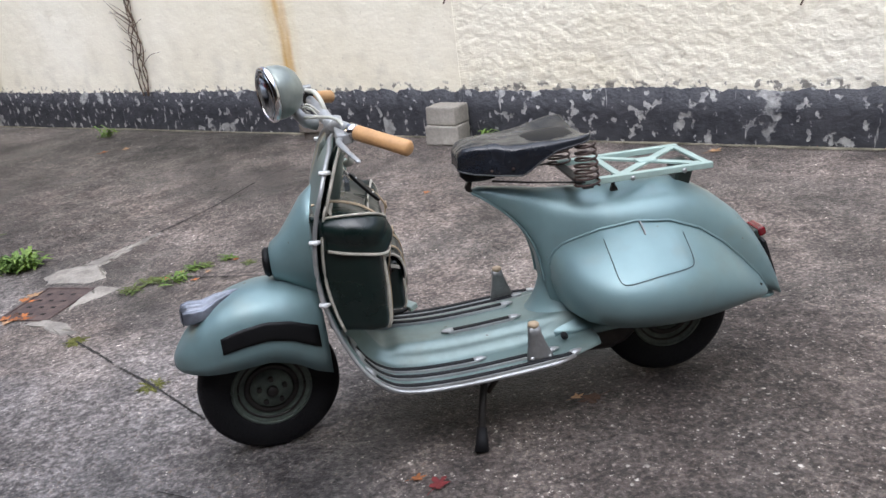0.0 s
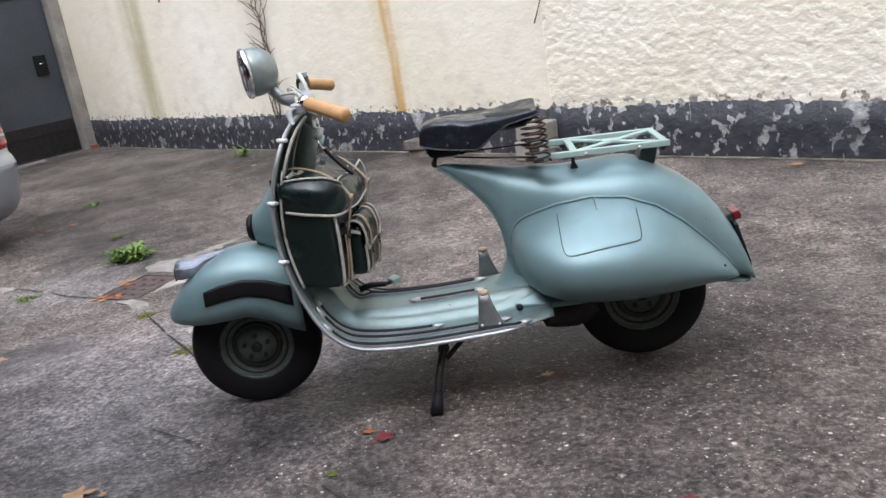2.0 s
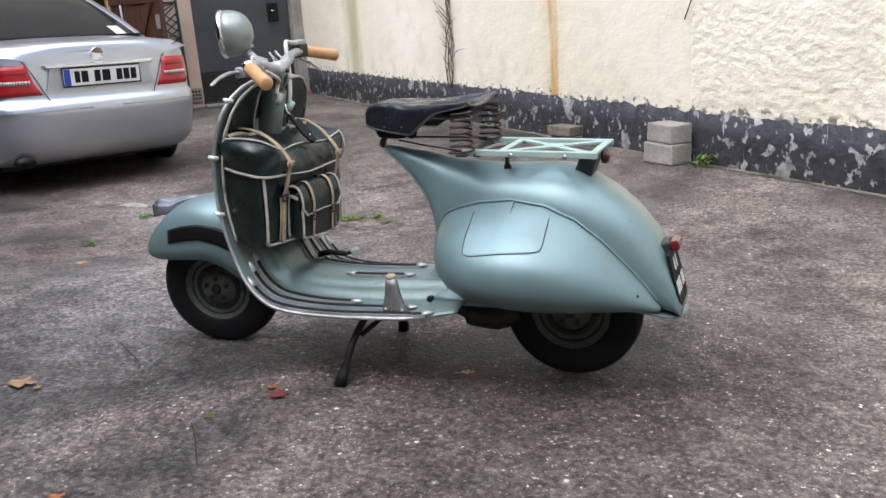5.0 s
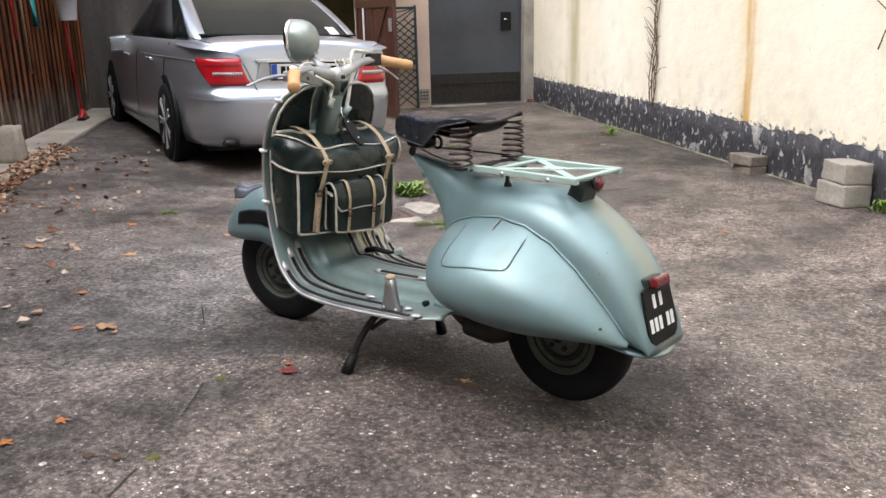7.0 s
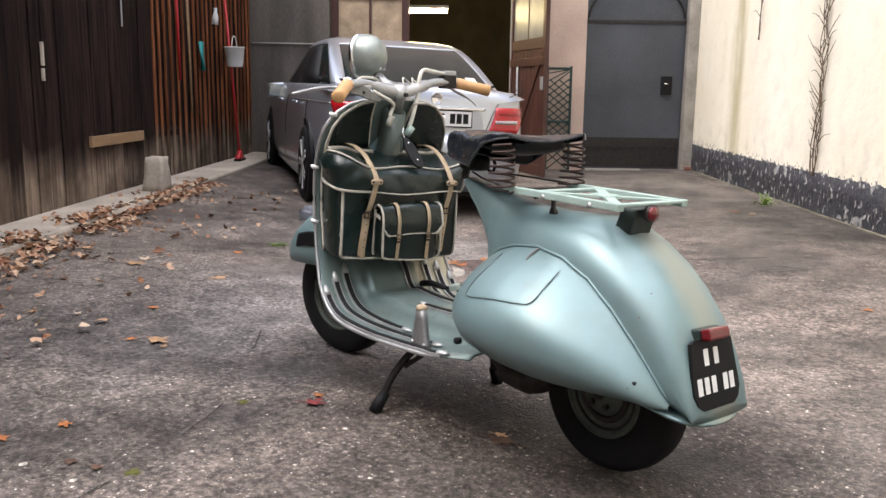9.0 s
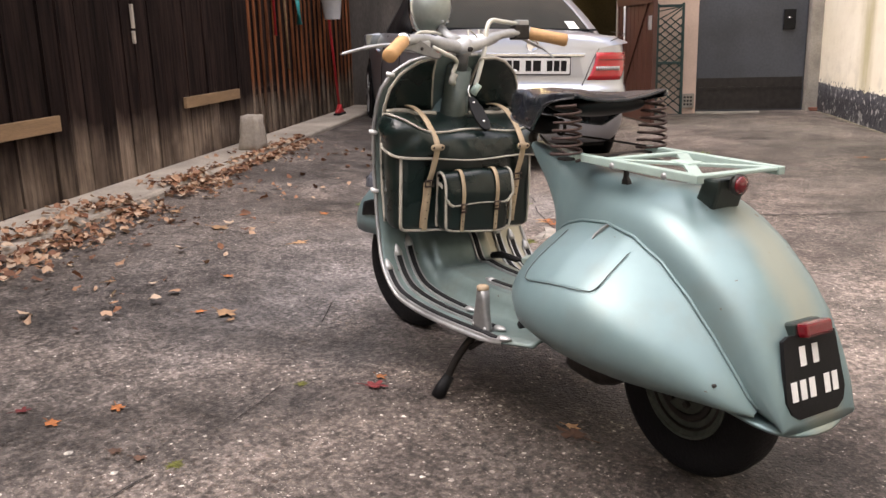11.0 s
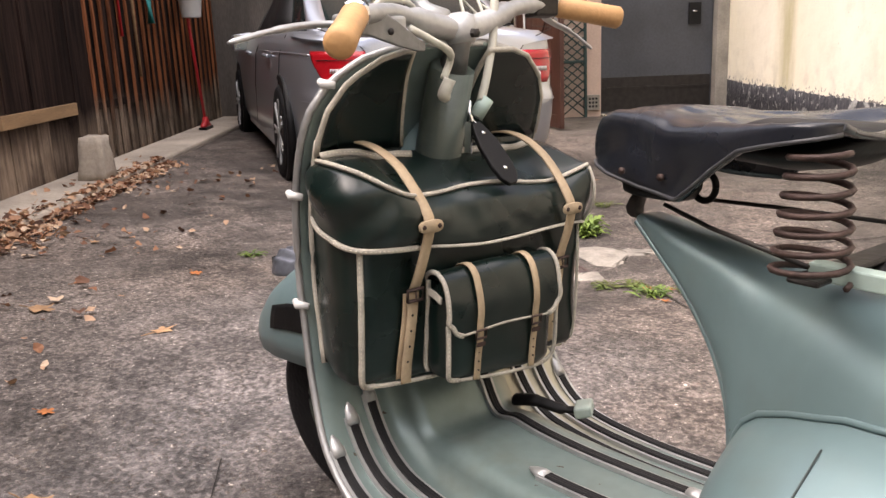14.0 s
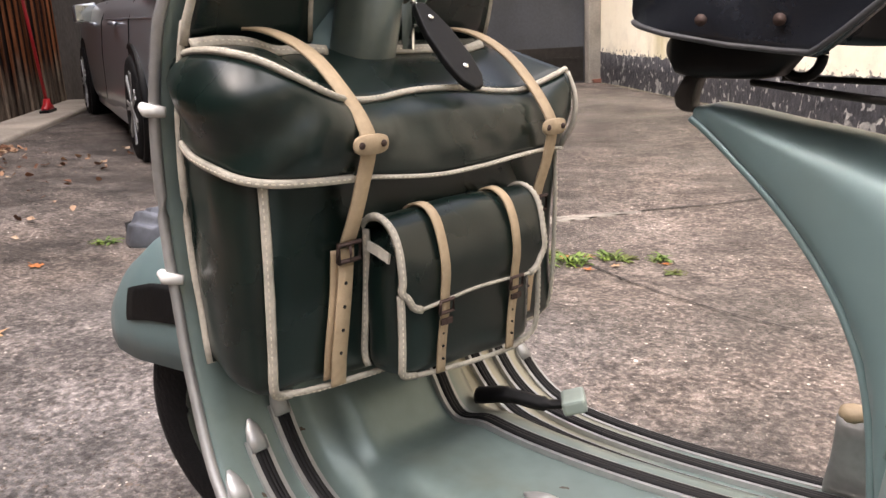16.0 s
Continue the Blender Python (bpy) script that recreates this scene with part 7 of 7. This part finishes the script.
def lying(x, y, rz=0.0, lift=0.0, d=0.12):
    """A pose that lies flush on the uneven ground."""
    gx = (ground_height((x + d, y)) - ground_height((x - d, y))) / (2 * d)
    gy = (ground_height((x, y + d)) - ground_height((x, y - d))) / (2 * d)
    ax = Vector((1, 0, gx)).normalized()
    up = ax.cross(Vector((0, 1, gy))).normalized()
    ay = up.cross(ax)
    m = Matrix((ax, ay, up)).transposed().to_4x4()
    m.translation = (x, y, ground_height((x, y)) + 0.006 * noise.noise((x * 0.9, y * 0.9, 0)) + lift)
    return SLOPE @ m @ Matrix.Rotation(radians(rz), 4, "Z")


def ground_patch(outline, mat, name, label, lift=0.005, rings=7, seed=3):
    """A thin skin on the ground inside an outline, its edge frayed."""
    pts = [Vector((x, y, 0)) for x, y in outline]
    c = sum(pts, Vector()) / len(pts)
    edge_ = []
    for a, b in zip(pts, pts[1:] + pts[:1]):
        n = max(2, int((b - a).length / 0.02))
        for k in range(n):
            p = a.lerp(b, k / n)
            edge_.append(p + Vector((noise.noise((p.x * 24, p.y * 24, seed)), noise.noise((p.x * 24, p.y * 24, seed + 5)), 0)) * 0.022)
    bm = bmesh.new()

    def place(p, drop):
        return bm.verts.new(SLOPE @ Vector((p.x, p.y, ground_height(p) + 0.006 * noise.noise((p.x * 0.9, p.y * 0.9, 0)) + lift - drop)))

    mid = place(c, 0)
    prev = None
    for r in range(1, rings + 1):
        ring = [place(c.lerp(p, r / rings), lift * 1.3 if r == rings else 0) for p in edge_]
        for k in range(len(ring)):
            q = (k + 1) % len(ring)
            bm.faces.new((mid, ring[k], ring[q]) if prev is None else (prev[k], ring[k], ring[q], prev[q]))
        prev = ring
    return part(name, bm, mat, None, label, kind="structure")


CEMENT_LABEL = "pale cement patch beside the drain"
ground_patch([(-1.72, 1.95), (-1.67, 2.02), (-1.56, 2.03), (-1.45, 2.12), (-1.21, 2.375), (-1.20, 2.355), (-1.35, 2.12), (-1.47, 1.96), (-1.41, 1.86), (-1.385, 1.80), (-1.47, 1.775), (-1.60, 1.83), (-1.68, 1.85)], CEMENT, "cement_patch", CEMENT_LABEL)
ground_patch([(-1.44, 1.71), (-1.37, 1.70), (-1.29, 1.63), (-1.33, 1.60), (-1.43, 1.53), (-1.50, 1.47), (-1.48, 1.56)], CEMENT, "cement_patch", CEMENT_LABEL, seed=8)
ground_patch([(-1.68, 1.40), (-1.62, 1.43), (-1.54, 1.39), (-1.45, 1.30), (-1.37, 1.16), (-1.42, 1.15), (-1.50, 1.24), (-1.57, 1.33)], CEMENT, "cement_patch", CEMENT_LABEL, seed=13)
ground_patch([(-2.62, 1.97), (-2.42, 1.90), (-2.40, 1.84), (-2.62, 1.85)], CEMENT, "cement_patch", CEMENT_LABEL, seed=17)
IRON = material("rusty_iron", (0.085, 0.060, 0.060), 0.6, 0.3, 0.35, 18, 120, 0.2, second=(0.12, 0.085, 0.075))
drain = thing("drain_cover", lying(-1.61, 1.60, -26), "rusty iron drain cover set in the asphalt", "drain cover")
part("cover", box(-0.118, 0.118, -0.15, 0.15, -0.03, 0.005), IRON, drain, smooth=False, bevel=0.003)
for x0, x1, y0, y1 in ((-0.134, 0.134, 0.152, 0.166), (-0.134, 0.134, -0.166, -0.152), (-0.134, -0.120, -0.152, 0.152), (0.120, 0.134, -0.152, 0.152)):
    part("frame_bar", box(x0, x1, y0, y1, -0.03, 0.007), IRON, drain, smooth=False, bevel=0.002)
for k in range(4):
    for q in range(3):
        part("slot", box(-0.075 + q * 0.065, -0.053 + q * 0.065, -0.112 + k * 0.066, -0.097 + k * 0.066, 0.0055, 0.0063), BLACK, drain, smooth=False)

LEAFY = material("weed_green", (0.075, 0.18, 0.022), 0.6, 0, 0.4, 12, 80, 0.1, second=(0.16, 0.23, 0.04))
DRYWEED = material("dry_yellow_weed", (0.15, 0.125, 0.035), 0.7, 0, 0.4, 12, 80, 0.1, second=(0.10, 0.15, 0.03))
MOSS = material("yellow_moss", (0.15, 0.15, 0.035), 0.95, 0, 0.35, 20, 120, 0.4)


def weed(x, y, size, blades, seed, label="green weed growing from a joint in the asphalt", mat=LEAFY, flat=0.5):
    rnd_ = random.Random(seed)
    w = thing("weed", on_ground(x, y), label, "weed", "weeds in the yard")
    bm = bmesh.new()
    for k in range(blades):
        a = rnd_.uniform(0, 2 * math.pi)
        ln = size * rnd_.uniform(0.4, 1.0)
        rise = rnd_.uniform(0.25, 1.0) * flat * 2
        base = Vector((rnd_.gauss(0, size * 0.30), rnd_.gauss(0, size * 0.30), 0.0))
        d = Vector((math.cos(a), math.sin(a), 0))
        n = Vector((-d.y, d.x, 0))
        wd = ln * rnd_.uniform(0.12, 0.24)
        rows_ = []
        for f, ww, zz in ((0, 0.25, 0), (0.35, 0.9, 0.7), (0.7, 1.0, 0.95), (1.0, 0.12, 0.75)):
            c = base + d * (ln * f) + Vector((0, 0, ln * rise * zz * 0.6))
            rows_.append([c - n * wd * ww / 2, c + Vector((0, 0, -wd * 0.18)), c + n * wd * ww / 2])
        loft(rows_, closed=False, bm=bm)
    part("leaves", bm, mat, w, smooth=False)
    return w


weed(-1.87, 2.15, 0.105, 260, 1, flat=0.75)
weed(-1.93, 2.17, 0.08, 60, 2, flat=0.4)
weed(-2.20, 2.72, 0.07, 30, 3, "low yellow-green weed growing from the asphalt", DRYWEED, 0.4)
weed(-2.23, 1.64, 0.07, 40, 4, flat=0.3)
for k, (x, y, sz) in enumerate(((-1.24, 1.56, 0.07), (-1.16, 1.63, 0.07), (-1.10, 1.60, 0.05), (-0.93, 1.70, 0.06), (-0.72, 1.62, 0.04))):
    weed(x, y, sz * 0.9, 40, 10 + k, "low yellow-green weed growing from the asphalt", DRYWEED, 0.25)
for k, (x, y, sz) in enumerate(((-1.03, 1.57, 0.075), (-0.97, 1.68, 0.06), (-0.82, 1.73, 0.05))):
    weed(x, y, sz, 40, 60 + k, flat=0.5)
weed(-2.02, 5.03, 0.12, 22, 20, "green weed at the foot of the wall", flat=0.8)
p = yard(0.16, -0.07)
weed(p.x, p.y, 0.10, 34, 21, "green weed at the foot of the wall", flat=0.8)
weed(-2.55, 0.82, 0.07, 22, 22, flat=0.3)
weed(-2.9, 3.9, 0.09, 18, 23, flat=0.4)
weed(-2.1, 1.05, 0.06, 18, 24, flat=0.3)
weed(1.6, 2.45, 0.06, 16, 25, "green weed at the foot of the wall")
for k, (x, y, sz) in enumerate(((-1.355, 1.058, 0.05), (-0.978, 0.489, 0.05), (-0.27, -0.50, 0.016), (0.0, -0.9, 0.02), (0.1, -1.12, 0.03))):
    weed(x, y, sz * 0.9, 110, 40 + k, "yellow-green moss in a joint of the asphalt", MOSS, 0.1)


def leaf_mesh(seed):
    """A dry lobed leaf, curled at its edges."""
    rnd_ = random.Random(seed)
    bm = bmesh.new()
    n = 20
    c = bm.verts.new((0, 0, 0.008))
    ring = []
    curl = rnd_.uniform(0.1, 0.35)
    for k in range(n):
        a = 2 * math.pi * k / n
        r = 0.5 * (0.62 + 0.30 * math.cos(5 * a / 1.0) * (0.6 + 0.4 * math.cos(a)) + 0.12 * rnd_.uniform(-1, 1))
        ring.append(bm.verts.new((r * math.cos(a), r * 0.8 * math.sin(a), 0.01 + curl * r * r * (0.5 + 0.5 * math.sin(a * 2 + seed)) + rnd_.uniform(0, 0.03))))
    for k in range(n):
        bm.faces.new((c, ring[k], ring[(k + 1) % n]))
    tube([(-0.25, 0, 0.012), (-0.5, 0.03, 0.02), (-0.72, 0.02, 0.03)], 0.012, 5, bm=bm)
    me = bpy.data.meshes.new("fallen_leaf")
    bm.to_mesh(me)
    bm.free()
    return me


LEAFMATS = [material("dry_leaf_" + n, c, 0.75, 0, 0.25, 3, 40, 0.1, per_piece=0.25) for n, c in (("tan", (0.42, 0.25, 0.13)), ("orange", (0.40, 0.14, 0.04)), ("brown", (0.10, 0.05, 0.03)), ("red", (0.16, 0.02, 0.02)))]
leaf_meshes = {}
for mi, lm in enumerate(LEAFMATS):
    for k in range(3):
        me = leaf_mesh(mi * 10 + k)
        me.materials.append(lm)
        leaf_meshes[mi, k] = me
LEAFNAME = ["pale tan", "orange", "dark brown", "dark red"]


def leaf(x, y, size, kind, rz):
    ob = new("fallen_leaf", leaf_meshes[kind, int(abs(x * 100)) % 3])
    ob.matrix_world = on_ground(x, y, rz, 0.004) @ Matrix.Diagonal((size, size, size, 1))
    return tagged(ob, LEAFNAME[kind] + " dry leaf lying on the asphalt", "leaf", "fallen leaves")


for x, y, size, kind, rz in ((-0.93, -0.493, 0.11, 0, 20), (-0.99, -0.56, 0.05, 1, 80), (-0.86, -0.50, 0.04, 0, 130), (0.331, -0.074, 0.10, 2, 200), (0.30, -0.05, 0.05, 0, 20), (-0.152, -0.339, 0.08, 3, 50), (-0.20, -0.30, 0.05, 1, 10),
                             (-2.22, -0.118, 0.13, 0, 30), (-1.75, 0.10, 0.10, 0, 100), (-2.4, 0.5, 0.08, 1, 0), (-1.76, 1.50, 0.075, 1, 60), (-1.71, 1.47, 0.07, 1, 10), (-1.74, 1.45, 0.06, 0, 90), (-1.68, 1.50, 0.065, 1, 120), (-1.79, 1.475, 0.05, 0, 40), (-1.66, 1.455, 0.06, 1, 200), (-1.72, 1.53, 0.055, 2, 300), (-1.70, 1.73, 0.09, 0, 30), (-1.73, 1.69, 0.07, 1, 110), (-1.69, 1.66, 0.05, 1, 210), (-1.83, 0.70, 0.09, 0, 20),
                             (-2.9, 3.2, 0.09, 1, 10), (-2.75, 3.3, 0.07, 0, 50), (-0.6, 4.35, 0.12, 0, 20), (-0.5, 4.25, 0.10, 1, 70), (0.2, 2.2, 0.06, 1, 70), (1.75, 2.05, 0.12, 0, 20), (2.25, 1.9, 0.10, 1, 60), (-0.35, -0.95, 0.06, 1, 0), (-0.45, -1.15, 0.05, 3, 90),
                             (-1.91, 4.47, 0.09, 1, 40), (-1.75, 4.46, 0.10, 0, 100), (0.43, 4.03, 0.10, 1, 10), (0.35, 3.83, 0.09, 1, 70), (-0.06, -0.96, 0.045, 2, 40), (-0.95, 1.52, 0.05, 1, 20), (-0.9, 1.6, 0.04, 0, 80), (-1.1, 1.62, 0.06, 1, 140), (-1.03, 1.66, 0.05, 1, 30), (-0.78, 1.70, 0.04, 1, 30), (-0.34, -1.1, 0.06, 1, 20), (-0.12, -1.0, 0.05, 2, 40), (-1.5, -0.75, 0.05, 0, 90), (0.55, -0.75, 0.05, 3, 0), (-1.35, -0.35, 0.06, 1, 30), (-2.7, -0.2, 0.09, 0, 200), (-2.5, 0.1, 0.07, 1, 100), (-3.1, 0.35, 0.07, 0, 10), (-2.0, -0.5, 0.07, 2, 10)):
    leaf(x, y, size, kind, rz)


def litter():
    """Leaves blown together along the shed's kerb."""
    rnd_ = random.Random(5)
    bm = bmesh.new()
    for k in range(4600):
        v = rnd_.uniform(-2.6, 3.4)
        if noise.noise((v * 2.3, 0.7, 0)) + rnd_.uniform(-0.35, 0.35) < -0.16:
            continue
        spread = 0.05 + 0.09 * max(0, 1 - abs(v + 0.1) / 1.8)
        u = 4.97 + rnd_.gauss(0, spread)
        if rnd_.random() < 0.09:
            u = rnd_.uniform(4.1, 5.25)
        if u > 5.3:
            continue
        p = YARD @ Vector((-v, -u, 0))
        z = ground_height(p) + (0.037 if u > 5.0 else 0.004) + abs(rnd_.gauss(0, 0.016)) * max(0, 1 - abs(v) / 3)
        sz = rnd_.uniform(0.014, 0.056)
        m = SLOPE @ Matrix.Translation((p.x, p.y, z)) @ Euler((rnd_.gauss(0, 0.35), rnd_.gauss(0, 0.35), rnd_.uniform(0, 6.28))).to_matrix().to_4x4()
        n = 7
        c = bm.verts.new(m @ Vector((0, 0, 0.004)))
        ring = [bm.verts.new(m @ Vector((sz * rnd_.uniform(0.3, 0.65) * math.cos(6.283 * q / n), sz * rnd_.uniform(0.25, 0.5) * math.sin(6.283 * q / n), rnd_.uniform(0, 0.35) * sz))) for q in range(n)]
        for q in range(n):
            bm.faces.new((c, ring[q], ring[(q + 1) % n]))
    me_ob = part("leaf_litter", bm, LITTER, None, "brown and orange leaves drifted along the kerb", smooth=False, kind="stuff")
    tagged(me_ob, category="leaves")


def litter_material():
    t, b, vec, m = node_material("leaf_litter", 0.8)
    g = t.nodes.new("ShaderNodeNewGeometry")
    t.links.new(ramp_node(t, g.outputs["Random Per Island"], [(0.0, (0.08, 0.042, 0.028)), (0.25, (0.24, 0.105, 0.055)), (0.6, (0.42, 0.245, 0.145)), (1.0, (0.56, 0.43, 0.31))]), b.inputs["Base Color"])
    return m


LITTER = litter_material()
litter()

# Bare climber on the cream wall
TWIG = material("dry_twig", (0.13, 0.085, 0.055), 0.85, 0, 0.3, 20, 90, 0.2)
def climber(name, x, z0, z1, stems, seed, label):
    rnd_ = random.Random(seed)
    c = thing(name, YARD @ pose(x, -0.012, 0), label, "climber")
    for k in range(stems):
        p = Vector((rnd_.uniform(-0.05, 0.05), -0.012, z0))
        pts = [p.copy()]
        while p.z < z1 * rnd_.uniform(0.9, 1.05):
            p = p + Vector((rnd_.gauss(0, 0.035), rnd_.uniform(-0.003, 0.003), rnd_.uniform(0.06, 0.13)))
            p.y = min(-0.008, max(-0.03, p.y))
            pts.append(p.copy())
        if len(pts) < 3:
            continue
        stem = part("stem", tube(spline(pts, 3), [0.0050 - 0.0034 * q / (3 * (len(pts) - 1)) for q in range(3 * (len(pts) - 1) + 1)], 6), TWIG, c)
        for q in pts[2:]:
            if rnd_.random() < 0.5:
                sgn = rnd_.choice((-1, 1))
                ln = rnd_.uniform(0.06, 0.28)
                part("twig", tube(spline([q, q + Vector((sgn * ln * 0.5, -0.01, ln * 0.35)), q + Vector((sgn * ln, -0.005, ln * rnd_.uniform(0.3, 0.9)))], 3), [0.004, 0.0035, 0.003, 0.003, 0.0025, 0.002, 0.0015], 5), TWIG, stem)
    return c


climber("bare_climber", -2.90, 0.36, 2.6, 5, 6, "bare brown climber twigs on the cream wall")
climber("bare_shoot", -0.02, 0.92, 1.25, 1, 8, "single dry shoot clinging to the wall")
climber("bare_shoot", 2.0, 0.80, 1.1, 1, 9, "single dry shoot clinging to the wall")
climber("bare_climber", -4.4, 1.5, 2.6, 2, 11, "bare brown climber twigs on the cream wall")
